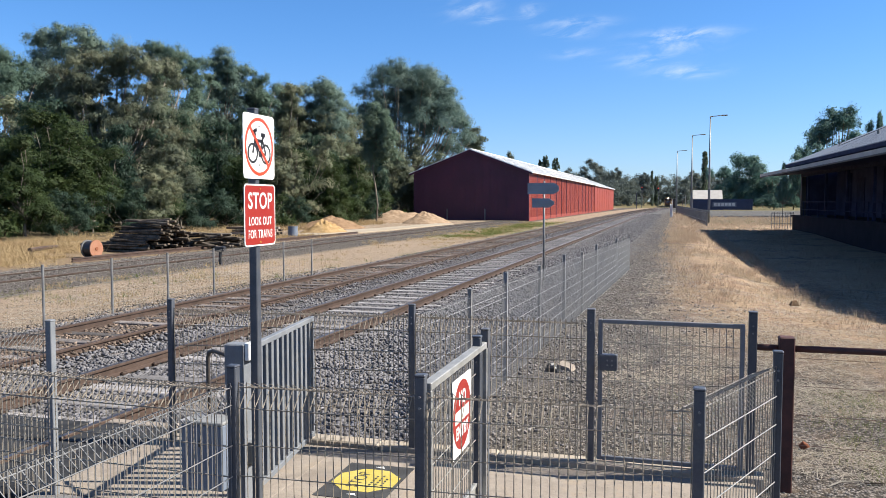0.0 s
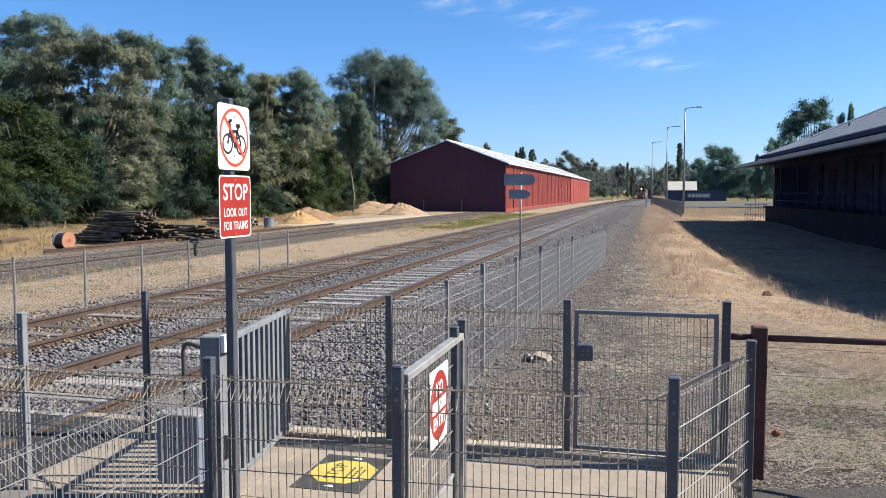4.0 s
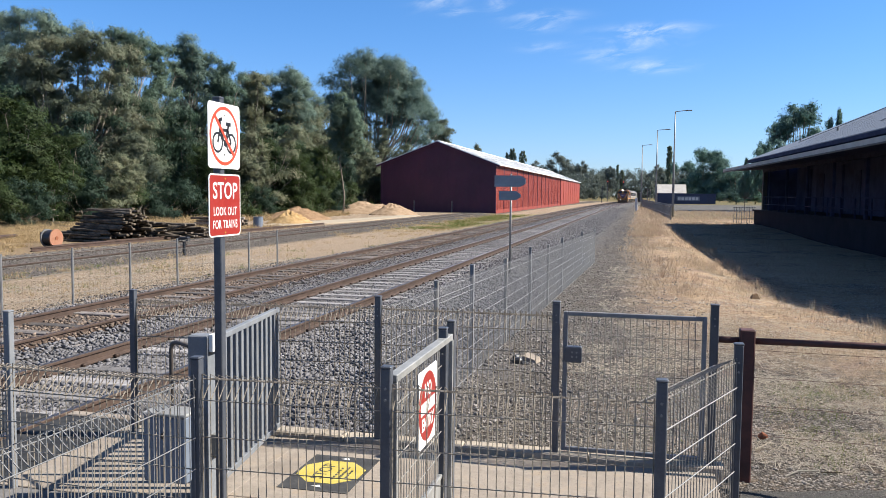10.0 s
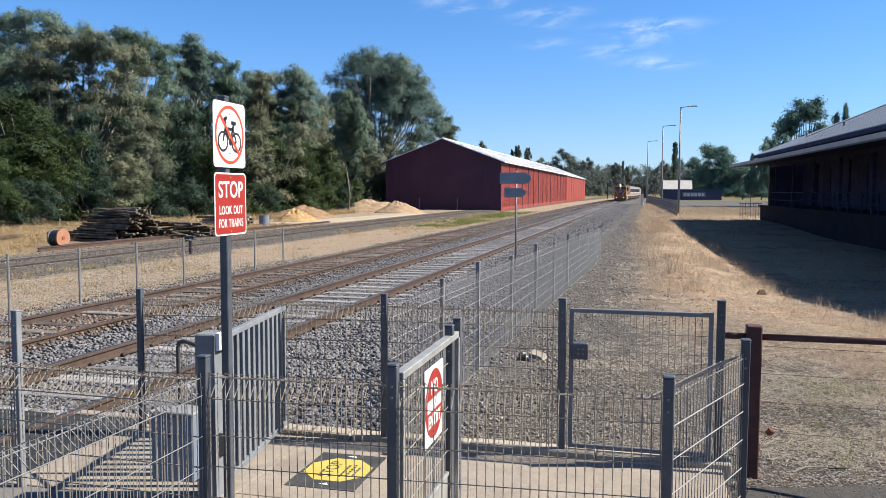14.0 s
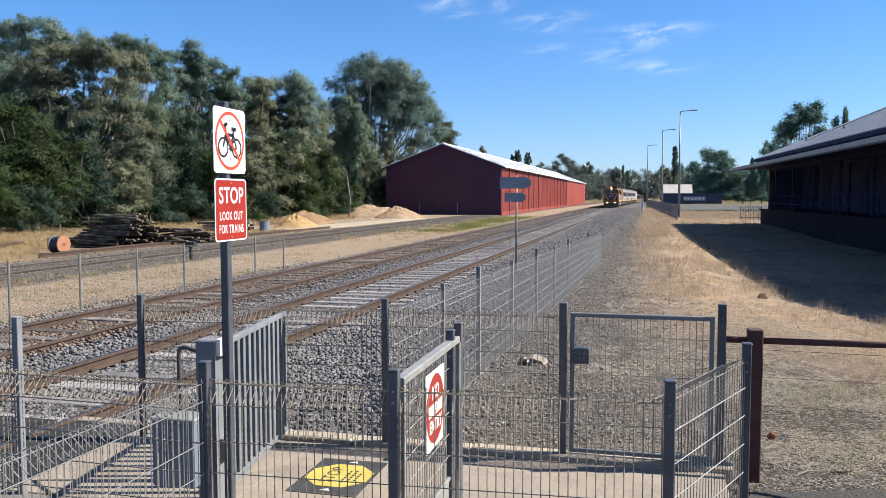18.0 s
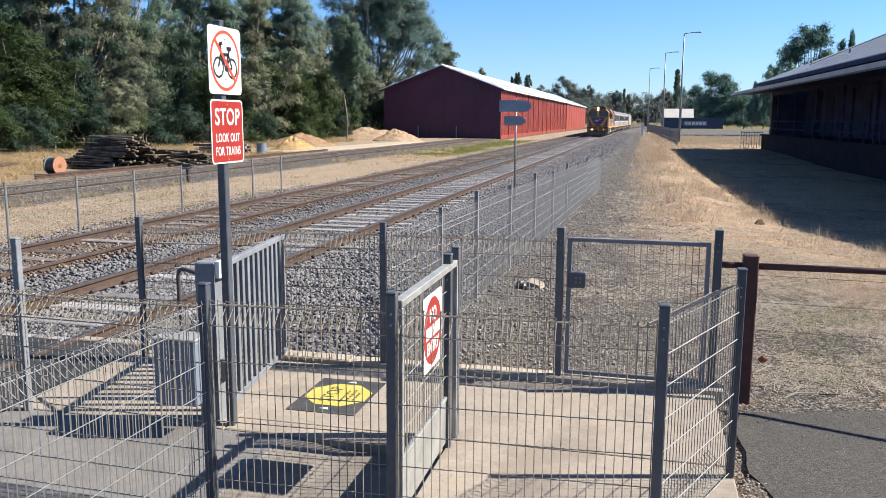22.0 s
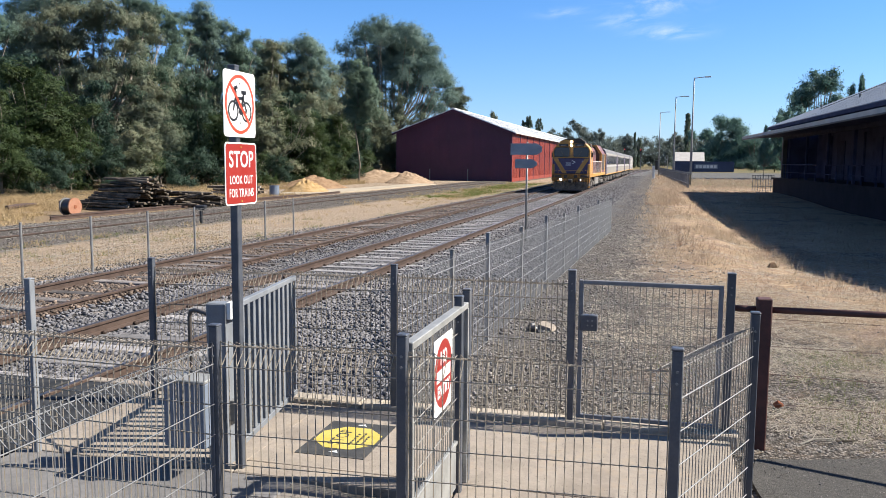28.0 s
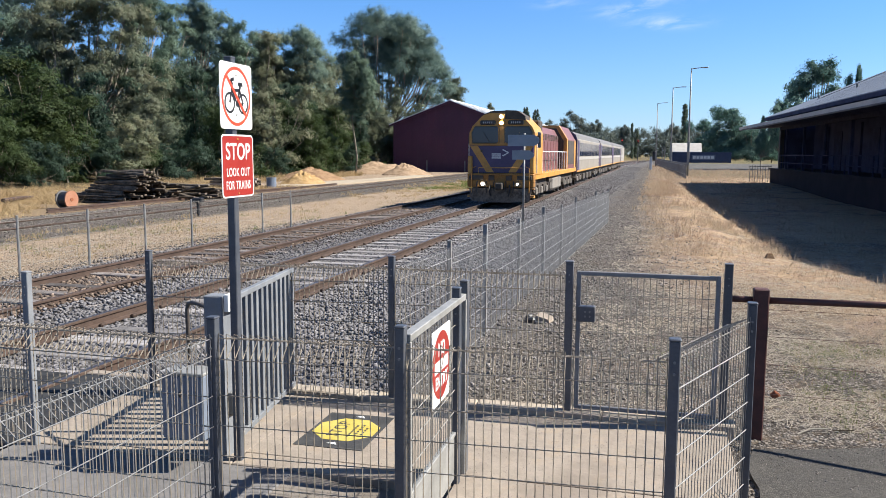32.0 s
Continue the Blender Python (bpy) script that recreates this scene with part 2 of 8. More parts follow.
def asphalt_material():
    """Worn asphalt: single pale and dark stones in a grey binder."""
    n = Nodes("worn_asphalt")
    at = n.add("TexCoord").outputs["Object"]
    stone, gap = n.cells(at, 95.0)
    cloud, mid, grain = n.noise(at, 0.9, 5, 0.65), n.noise(at, 6.0, 5, 0.7), n.noise(at, 60.0, 4, 0.7)
    c = n.mix(n.ramp(stone, 0.0, 1.0), (0.03159, 0.02896, 0.02587), (0.1092, 0.1016, 0.08988))
    c = n.mix(n.math("MULTIPLY", n.ramp(gap, 0.3, 0.65), 0.7), c, (0.03159, 0.02936, 0.02722))
    c = n.mix(n.math("MULTIPLY", n.ramp(grain, 0.42, 0.62), 0.45), c, (0.07371, 0.06824, 0.06166))
    c = n.mix(n.math("MULTIPLY", n.ramp(cloud, 0.45, 0.62), 0.4), c, (0.04844, 0.04536, 0.04309))
    c = n.mix(n.math("MULTIPLY", n.ramp(mid, 0.54, 0.7), 0.3), c, (0.1092, 0.0992, 0.08652))
    return n.finish(c, 0.9, n.math("SUBTRACT", grain, gap), 0.6, 0.006, Specular_IOR_Level=0.2)


M["asphalt"] = asphalt_material()
# platform brick near black: the building's shade is put into the colour
M["platform"] = surface("shaded_platform_brick", (0.0104, 0.0099, 0.0143), (0.0208, 0.0189, 0.026), 1.0, 25, (0.7, 0.9), 0.0, 0.2, 0.004, gloss=0.08)
M["pilaster"] = surface("dull_pilaster", (0.048, 0.0424, 0.04), (0.08, 0.072, 0.068), 1.0, 25, (0.7, 0.9), 0.0, 0.2, 0.004)
M["rubber"] = surface("black_rubber_panel", (0.016, 0.016, 0.0168), (0.036, 0.036, 0.036), 5, 100, (0.6, 0.85), 0.0, 0.2, 0.002, 0.15)
M["rail"] = surface("rusted_rail_steel", (0.0432, 0.027, 0.02), (0.081, 0.0524, 0.0389), 5, 60, (0.5, 0.8), 0.2, 0.2, 0.002, dirt=(0.0378, 0.0243, 0.0189), dirt_scale=3)
M["rail_head"] = surface("polished_rail_head", (0.135, 0.108, 0.0918), (0.216, 0.184, 0.162), 3, 60, (0.25, 0.4), 0.8, 0.03, 0.0005)
M["rail_old"] = surface("dull_rail_head", (0.0486, 0.0302, 0.0227), (0.0864, 0.054, 0.0405), 3, 60, (0.5, 0.75), 0.3, 0.1, 0.001)
M["sleeper"] = surface("weathered_sleeper", (0.1358, 0.127, 0.1243), (0.2512, 0.238, 0.2363), 4, 40, (0.8, 0.95), 0.0, 0.5, 0.006, 0.35, dirt=(0.05238, 0.0459, 0.04234), dirt_scale=2.5, dirt_amount=0.7)
M["sleeper_mixed"] = surface("stained_sleeper", (0.05238, 0.0443, 0.04054), (0.1678, 0.151, 0.1422), 4, 40, (0.8, 0.95), 0.0, 0.5, 0.006, 0.6, dirt=(0.04714, 0.0324, 0.02722), dirt_scale=2.0, dirt_amount=0.7)
M["sleeper_old"] = surface("old_timber_sleeper", (0.0648, 0.054, 0.0459), (0.13, 0.108, 0.0891), 4, 40, (0.8, 0.95), 0.0, 0.5, 0.006, 0.3)
M["clip"] = surface("rail_fastening", (0.027, 0.0162, 0.0119), (0.054, 0.0324, 0.0216), 10, 60, (0.6, 0.85), 0.3)
M["stone"] = surface("basalt_ballast", (0.09729, 0.0934, 0.09811), (0.1595, 0.1542, 0.1611), 3, 50, (0.8, 0.95), 0.0, 0.4, 0.004, 0.0, 0.26, gloss=0.1)
M["stone_rust"] = surface("rust_stained_ballast", (0.084, 0.0638, 0.0506), (0.1848, 0.1408, 0.1122), 3, 50, (0.8, 0.95), 0.0, 0.4, 0.004, 0.0, 0.4, gloss=0.1)
M["stone_tan"] = surface("tan_gravel", (0.1513, 0.1168, 0.0824), (0.208, 0.1704, 0.1273), 3, 50, (0.8, 0.95), 0.0, 0.4, 0.004, 0.0, 0.35)
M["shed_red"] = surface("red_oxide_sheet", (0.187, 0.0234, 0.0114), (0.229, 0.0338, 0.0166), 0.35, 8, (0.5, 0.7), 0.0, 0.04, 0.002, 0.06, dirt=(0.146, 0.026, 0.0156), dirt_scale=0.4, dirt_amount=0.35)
# the shed red again for the unlit walls, with their shade in the colour
M["shed_shaded"] = surface("shaded_red_sheet", (0.05411, 0.01438, 0.03582), (0.07891, 0.019, 0.04734), 0.3, 8, (0.5, 0.7), 0.0, 0.05, 0.002, 0.05, dirt=(0.1127, 0.02306, 0.0378), dirt_scale=0.35, dirt_amount=0.4)
M["roof_white"] = surface("pale_zinc_roof", (0.5292, 0.5292, 0.5222), (0.6048, 0.6048, 0.5978), 0.5, 9, (0.5, 0.7), 0.0, 0.05, 0.002, 0.04, dirt=(0.3178, 0.3024, 0.287), dirt_scale=0.6)
M["roof_grey"] = surface("grey_zinc_roof", (0.162, 0.17, 0.181), (0.227, 0.235, 0.246), 0.5, 9, (0.45, 0.65), 0.1, 0.05, 0.002, 0.05, dirt=(0.0756, 0.0756, 0.081), dirt_scale=0.5)
M["fascia"] = surface("cream_fascia", (0.3372, 0.3108, 0.2769), (0.4272, 0.402, 0.3623), 1.0, 30, (0.5, 0.8), 0.0, 0.05, 0.002)
# wall and timber colours carry the navy shade under the verandah
M["wall_shaded"] = surface("shaded_brick_wall", (0.0288, 0.0319, 0.06256), (0.0528, 0.0572, 0.103), 1.0, 25, (0.7, 0.9), 0.0, 0.2, 0.004, gloss=0.08)
M["timber_dark"] = surface("shade_blue_timber", (0.02244, 0.0253, 0.04968), (0.04284, 0.04715, 0.08832), 2.0, 40, (0.7, 0.9), 0.0, 0.2, 0.003, 0.2, gloss=0.08)
M["verandah_tin"] = surface("weathered_tan_tin", (0.2, 0.18, 0.155), (0.30, 0.275, 0.24), 0.6, 9, (0.5, 0.7), 0.0, 0.05, 0.002, dirt=(0.12, 0.1, 0.085), dirt_scale=0.8)
M["edge_brown"] = surface("dark_brown_paint", (0.05, 0.042, 0.038), (0.085, 0.072, 0.064), 1.0, 30, (0.5, 0.8), 0.0, 0.05, 0.002)
M["log"] = surface("grey_old_timber", (0.0288, 0.0231, 0.0182), (0.144, 0.1176, 0.091), 3, 40, (0.85, 0.95), 0.0, 0.5, 0.008, 0.4, gloss=0.1)
M["bark"] = surface("gum_bark", (0.0972, 0.0783, 0.0621), (0.248, 0.216, 0.178), 1.2, 18, (0.8, 0.95), 0.0, 0.4, 0.01)
M["white_sign"] = surface("white_sign_face", (0.646, 0.646, 0.629), (0.697, 0.697, 0.68), 3, 60, (0.3, 0.45), 0.0, 0.01, 0.0005)
M["red_sign"] = surface("red_sign_face", (0.2419, 0.01995, 0.015), (0.2765, 0.0285, 0.021), 3, 60, (0.3, 0.45), 0.0, 0.01, 0.0005)
M["red_ring"] = surface("orange_red_print", (0.396, 0.048, 0.021), (0.444, 0.066, 0.03), 3, 60, (0.3, 0.45), 0.0, 0.01, 0.0005)
M["black_print"] = surface("black_print", (0.012, 0.012, 0.014), (0.02, 0.02, 0.022), 3, 60, (0.35, 0.5), 0.0, 0.01, 0.0005)
M["yellow_mat"] = surface("yellow_thermoplastic", (0.367, 0.281, 0.0486), (0.443, 0.362, 0.103), 5, 60, (0.6, 0.8), 0.0, 0.1, 0.001, dirt=(0.27, 0.205, 0.0432), dirt_scale=6, dirt_amount=0.4)
M["dark_mat"] = surface("dark_grey_mat", (0.0297, 0.0297, 0.0313), (0.0567, 0.0567, 0.0567), 5, 90, (0.7, 0.9), 0.0, 0.2, 0.001, dirt=(0.13, 0.119, 0.103), dirt_scale=7, dirt_amount=0.45)
M["box_grey"] = surface("grey_cabinet_paint", (0.111, 0.136, 0.178), (0.145, 0.17, 0.212), 3, 50, (0.4, 0.6), 0.0, 0.03, 0.001)
M["board_back"] = surface("bare_aluminium_board", (0.19, 0.21, 0.235), (0.25, 0.275, 0.305), 3, 50, (0.4, 0.6), 0.2, 0.03, 0.001)
M["sand"] = surface("yellow_sand", (0.216, 0.13, 0.0486), (0.356, 0.243, 0.119), 2.5, 14, (0.85, 0.95), 0.0, 0.9, 0.05, dirt=(0.184, 0.119, 0.0594), dirt_scale=2.0, dirt_amount=0.4)
M["dirt"] = surface("brown_soil", (0.146, 0.0837, 0.0432), (0.27, 0.176, 0.103), 2.5, 14, (0.85, 0.95), 0.0, 0.9, 0.05, dirt=(0.119, 0.0756, 0.0405), dirt_scale=1.5, dirt_amount=0.5)
M["soil_tan"] = surface("pinkish_tan_soil", (0.194, 0.127, 0.0756), (0.313, 0.227, 0.151), 2.5, 14, (0.85, 0.95), 0.0, 0.9, 0.05, dirt=(0.173, 0.113, 0.0648), dirt_scale=1.5, dirt_amount=0.4)
M["pale"] = surface("pale_pad", (0.2754, 0.2295, 0.1688), (0.3306, 0.2848, 0.2158), 0.6, 20, (0.8, 0.95), 0.0, 0.2, 0.004)
M["orange"] = surface("orange_drum_face", (0.2567, 0.113, 0.0648), (0.312, 0.1643, 0.108), 4, 40, (0.6, 0.8), 0.0, 0.1, 0.002, dirt=(0.1606, 0.06669, 0.0432), dirt_scale=4)
M["brick"] = surface("broken_brick", (0.1816, 0.05967, 0.02916), (0.2416, 0.0918, 0.0486), 15, 80, (0.8, 0.95), 0.0, 0.4, 0.004)
M["shoulder_stone"] = surface("dusty_grey_gravel", (0.112, 0.101, 0.094), (0.212, 0.194, 0.181), 3, 50, (0.75, 0.95), 0.0, 0.4, 0.004, 0.0, 0.4)
M["siding_stone"] = surface("brown_grey_ballast", (0.07333, 0.0648, 0.05925), (0.1727, 0.154, 0.1422), 3, 50, (0.75, 0.95), 0.0, 0.4, 0.004, 0.0, 0.6)
M["hose"] = surface("black_hose", (0.015, 0.014, 0.014), (0.03, 0.028, 0.027), 8, 60, (0.5, 0.7))
M["navy"] = surface("navy_container_paint", (0.018, 0.028, 0.07), (0.03, 0.045, 0.1), 0.6, 8, (0.4, 0.65), 0.0, 0.05, 0.002)
M["white_paint"] = surface("white_paint", (0.495, 0.495, 0.48), (0.585, 0.585, 0.57), 1.5, 30, (0.5, 0.7), 0.0, 0.04, 0.001, dirt=(0.375, 0.36, 0.33), dirt_scale=1)
M["loco_yellow"] = surface("loco_yellow_paint", (0.40, 0.185, 0.032), (0.52, 0.26, 0.055), 1.6, 14, (0.4, 0.6), 0.0, 0.03, 0.001, dirt=(0.2, 0.11, 0.05), dirt_scale=2.2, dirt_amount=0.75)
M["loco_purple"] = surface("loco_purple_paint", (0.045, 0.028, 0.075), (0.0675, 0.042, 0.105), 1.2, 20, (0.35, 0.5), 0.0, 0.03, 0.001)
M["loco_maroon"] = surface("loco_maroon_paint", (0.105, 0.036, 0.038), (0.16, 0.062, 0.062), 1.2, 20, (0.45, 0.65), 0.0, 0.03, 0.001, dirt=(0.16, 0.1, 0.095), dirt_scale=1.5)
M["loco_grime"] = surface("grimy_underframe", (0.032, 0.0264, 0.0224), (0.076, 0.06, 0.048), 2.0, 25, (0.7, 0.9), 0.1, 0.3, 0.004, 0.1)
M["loco_brown"] = surface("grimy_brown_buffer_beam", (0.1955, 0.0935, 0.02805), (0.3519, 0.1782, 0.0561), 2.0, 20, (0.6, 0.85), 0.0, 0.2, 0.003, dirt=(0.08797, 0.0561, 0.0374), dirt_scale=1.8, dirt_amount=0.8)
M["loco_grey"] = surface("dusty_grey_plough", (0.144, 0.132, 0.12), (0.24, 0.22, 0.2), 2.0, 20, (0.6, 0.85), 0.0, 0.2, 0.003, dirt=(0.08, 0.064, 0.052), dirt_scale=2.0, dirt_amount=0.6)
M["plough"] = surface("brown_dusty_plough", (0.0595, 0.0442, 0.034), (0.187, 0.157, 0.128), 3.0, 14, (0.7, 0.9), 0.0, 0.3, 0.004, dirt=(0.0425, 0.0323, 0.0255), dirt_scale=3.0, dirt_amount=0.7)
M["steel_car"] = surface("ribbed_silver_car_side", (0.205, 0.183, 0.155), (0.267, 0.242, 0.208), 0.8, 20, (0.5, 0.7), 0.0, 0.05, 0.001, gloss=0.25, dirt=(0.211, 0.205, 0.205), dirt_scale=0.6)
M["car_roof"] = surface("pale_grey_car_roof", (0.1197, 0.1162, 0.114), (0.15, 0.1472, 0.1465), 0.8, 20, (0.6, 0.8), 0.0, 0.05, 0.001, gloss=0.2, dirt=(0.1228, 0.1274, 0.1428), dirt_scale=0.7)
M["car_white"] = surface("white_car_stripe", (0.3, 0.282, 0.258), (0.36, 0.339, 0.312), 0.8, 20, (0.35, 0.5), 0.0, 0.02, 0.001)
M["grass_dry"] = leaf_material("dry_grass", (0.356, 0.265, 0.1766), (0.4501, 0.367, 0.2769), (0.3453, 0.227, 0.1679), 0.75, 0.45)
M["straw"] = leaf_material("pale_straw", (0.17, 0.1448, 0.1166), (0.45, 0.4182, 0.3672), (0.36, 0.3111, 0.2538), 0.7, 0.3)
M["grass_green"] = leaf_material("green_weed", (0.0702, 0.103, 0.0216), (0.14, 0.173, 0.0432), (0.162, 0.157, 0.0594), 0.6)
M["straw_long"] = leaf_material("golden_long_grass", (0.276, 0.1934, 0.09256), (0.4832, 0.3659, 0.2136), (0.331, 0.2267, 0.1211), 0.7, 0.3)
M["leaf_gum"] = leaf_material("gum_leaves", (0.09506, 0.1467, 0.1032), (0.1492, 0.2149, 0.158), (0.1727, 0.2227, 0.158))
M["leaf_grey"] = leaf_material("grey_green_leaves", (0.1027, 0.1558, 0.1312), (0.1617, 0.2321, 0.1937), (0.1898, 0.2415, 0.1917))
M["leaf_brown"] = leaf_material("brown_tinged_leaves", (0.1128, 0.1371, 0.0903), (0.1734, 0.198, 0.1356), (0.2168, 0.2119, 0.1425))
M["leaf_light"] = leaf_material("bright_leaves", (0.06266, 0.1283, 0.1024), (0.1204, 0.2153, 0.1828), (0.1504, 0.2359, 0.2048))
M["leaf_poplar"] = leaf_material("poplar_leaves", (0.0637, 0.0945, 0.0672), (0.1183, 0.1553, 0.112), (0.1365, 0.1701, 0.1232))
M["leaf_green"] = leaf_material("acacia_leaves", (0.03078, 0.05171, 0.01782), (0.05346, 0.08126, 0.02754), (0.07452, 0.09788, 0.03488))
M["leaf_dark"] = leaf_material("dark_leaves", (0.02869, 0.05452, 0.03736), (0.04707, 0.08177, 0.05396), (0.05625, 0.08995, 0.05811))
# paler and greyer leaves: the haze of distance is put into their colour
M["leaf_hazed"] = leaf_material("hazed_far_leaves", (0.08682, 0.1098, 0.1035), (0.1349, 0.1626, 0.1489), (0.1419, 0.1607, 0.1392))
M["lamp_white"] = glow("headlight_glow", (1.0, 0.87, 0.62), 13.0)
M["lamp_red"] = glow("signal_red_glow", (1.0, 0.1, 0.07), 1.2)


def glass_dark(name):
    n = Nodes(name)
    return n.finish((0.01, 0.017, 0.042), 0.08, Specular_IOR_Level=0.5)


M["glass"] = glass_dark("dark_tinted_glass")


# ---------------------------------------------------------------- mesh helpers
class MB:
    """Gathers vertices and faces of one mesh."""

    def __init__(self):
        self.v, self.f = [], []

    def add(self, verts, faces):
        k = len(self.v)
        self.v += [tuple(p) for p in verts]
        self.f += [tuple(i + k for i in q) for q in faces]

    def convex(self, verts, faces):
        """Adds a convex piece with its faces turned outwards."""
        vs = [Vector(p) for p in verts]
        mid = sum(vs, Vector()) / len(vs)
        good = []
        for q in faces:
            a, b, c = vs[q[0]], vs[q[1]], vs[q[2]]
            n = (b - a).cross(c - a)
            good.append(q if n.dot(a - mid) >= 0 else q[::-1])
        self.add(vs, good)
        return self

    def box(self, x0, y0, z0, x1, y1, z1, bevel=0.0, turn=0.0, pivot=None):
        c = ((x0 + x1) / 2, (y0 + y1) / 2, (z0 + z1) / 2)
        h = [abs(x1 - x0) / 2, abs(y1 - y0) / 2, abs(z1 - z0) / 2]
        b = min(bevel, min(h) * 0.9)
        verts, key = [], {}
        if b <= 0:
            for s in ((-1, -1, -1), (1, -1, -1), (1, 1, -1), (-1, 1, -1), (-1, -1, 1), (1, -1, 1), (1, 1, 1), (-1, 1, 1)):
                verts.append([c[i] + s[i] * h[i] for i in range(3)])
            faces = [(0, 1, 2, 3), (4, 5, 6, 7), (0, 1, 5, 4), (1, 2, 6, 5), (2, 3, 7, 6), (3, 0, 4, 7)]
        else:
            for sx in (-1, 1):
                for sy in (-1, 1):
                    for sz in (-1, 1):
                        s = (sx, sy, sz)
                        for a in range(3):
                            key[s, a] = len(verts)
                            verts.append([c[i] + s[i] * (h[i] - (b if i != a else 0)) for i in range(3)])
            faces = []
            for a in range(3):
                p, q = (a + 1) % 3, (a + 2) % 3
                for sa in (-1, 1):
                    loop = []
                    for sp, sq in ((-1, -1), (1, -1), (1, 1), (-1, 1)):
                        s = [0, 0, 0]
                        s[a], s[p], s[q] = sa, sp, sq
                        loop.append(key[tuple(s), a])
                    faces.append(tuple(loop))
                for sp in (-1, 1):
                    for sq in (-1, 1):
                        s, t = [0, 0, 0], [0, 0, 0]
                        s[p], s[q], s[a] = sp, sq, -1
                        t[p], t[q], t[a] = sp, sq, 1
                        s, t = tuple(s), tuple(t)
                        faces.append((key[s, p], key[s, q], key[t, q], key[t, p]))
            for sx in (-1, 1):
                for sy in (-1, 1):
                    for sz in (-1, 1):
                        faces.append(tuple(key[(sx, sy, sz), a] for a in range(3)))
        if turn:
            o = pivot or c
            ct, st = math.cos(turn), math.sin(turn)
            verts = [(o[0] + (p[0] - o[0]) * ct - (p[1] - o[1]) * st, o[1] + (p[0] - o[0]) * st + (p[1] - o[1]) * ct, p[2]) for p in verts]
        self.convex(verts, faces)
        return self

    def tube(self, pts, r, n=6, cap=True):
        """A round bar along points; r is one radius or one for each point."""
        pts = [Vector(p) for p in pts]
        rs = r if isinstance(r, (list, tuple)) else [r] * len(pts)
        rings, k = [], len(self.v)
        side = None
        for i, p in enumerate(pts):
            d = (pts[min(i + 1, len(pts) - 1)] - pts[max(i - 1, 0)]).normalized()
            if side is None:
                side = d.orthogonal().normalized()
            side = (side - d * side.dot(d)).normalized()
            up = d.cross(side)
            for j in range(n):
                a = 2 * math.pi * (j + 0.5) / n
                self.v.append(tuple(p + (side * math.cos(a) + up * math.sin(a)) * rs[i]))
        for i in range(len(pts) - 1):
            for j in range(n):
                a, b = k + i * n + j, k + i * n + (j + 1) % n
                self.f.append((a, b, b + n, a + n))
        if cap:
            self.f.append(tuple(k + j for j in range(n))[::-1])
            self.f.append(tuple(k + (len(pts) - 1) * n + j for j in range(n)))
        return self

    def plate(self, poly, axis, a, b):
        """A flat outline (pairs) given depth from a to b along an axis; the pairs are the other two axes in order."""
        def at(p, d):
            q = list(p)
            q.insert(axis, d)
            return tuple(q)
        n, k = len(poly), len(self.v)
        area = sum(poly[i][0] * poly[(i + 1) % n][1] - poly[(i + 1) % n][0] * poly[i][1] for i in range(n))
        if area < 0:
            poly = poly[::-1]
        if axis == 1:
            poly = poly[::-1]
        lo, hi = min(a, b), max(a, b)
        self.v += [at(p, lo) for p in poly] + [at(p, hi) for p in poly]
        self.f.append(tuple(k + i for i in range(n))[::-1])
        self.f.append(tuple(k + n + i for i in range(n)))
        for i in range(n):
            j = (i + 1) % n
            self.f.append((k + i, k + j, k + n + j, k + n + i))
        return self

    def disc(self, x, y, z, r, axis, depth, n=20, inner=0.0):
        """A disc or ring whose axis is 0, 1 or 2; depth goes along it."""
        def at(u, w, d):
            q = [u, w]
            q.insert(axis, d)
            return (x + q[0], y + q[1], z + q[2])
        ring = [(math.cos(2 * math.pi * i / n), math.sin(2 * math.pi * i / n)) for i in range(n)]
        k = len(self.v)
        if inner:
            for rr, d in ((r, 0), (r, depth), (inner, depth), (inner, 0)):
                self.v += [at(u * rr, w * rr, d) for u, w in ring]
            for s in range(4):
                for i in range(n):
                    j = (i + 1) % n
                    self.f.append((k + s * n + i, k + s * n + j, k + (s + 1) % 4 * n + j, k + (s + 1) % 4 * n + i))
        else:
            self.v += [at(u * r, w * r, 0) for u, w in ring] + [at(u * r, w * r, depth) for u, w in ring]
            self.f.append(tuple(k + i for i in range(n))[::-1])
            self.f.append(tuple(k + n + i for i in range(n)))
            for i in range(n):
                j = (i + 1) % n
                self.f.append((k + i, k + j, k + n + j, k + n + i))
        return self

    def mesh(self, name, material, offset=(0, 0, 0), smooth=False, fix=True):
        me = bpy.data.meshes.new(name)
        o = offset
        me.from_pydata([(p[0] - o[0], p[1] - o[1], p[2] - o[2]) for p in self.v], [], self.f)
        me.materials.append(material)
        if fix and len(self.f) < 6000:
            bm = bmesh.new()
            bm.from_mesh(me)
            bmesh.ops.recalc_face_normals(bm, faces=bm.faces)
            bm.to_mesh(me)
            bm.free()
        if smooth:
            me.polygons.foreach_set("use_smooth", [True] * len(me.polygons))
        me.update()
        return me


ORIGIN = {}


def thing(name, at, label, category, group="", kind=""):
    """An Empty at the base of a thing; its parts are meshes under it."""
    ob = new(name)
    ob.empty_display_size = 0.2
    ob.location = at
    ORIGIN[ob.name] = tuple(at)
    return tagged(ob, label, category, group, kind)


def part(name, mb, material, parent, label="", smooth=False, kind=""):
    """One mesh under a thing or under a part; mb is given in the thing's outer space."""
    o = ORIGIN[parent.name]
    ob = new(name, mb.mesh(name, material, o, smooth))
    ob.parent = parent
    ORIGIN[ob.name] = o
    return tagged(ob, label, kind=kind)


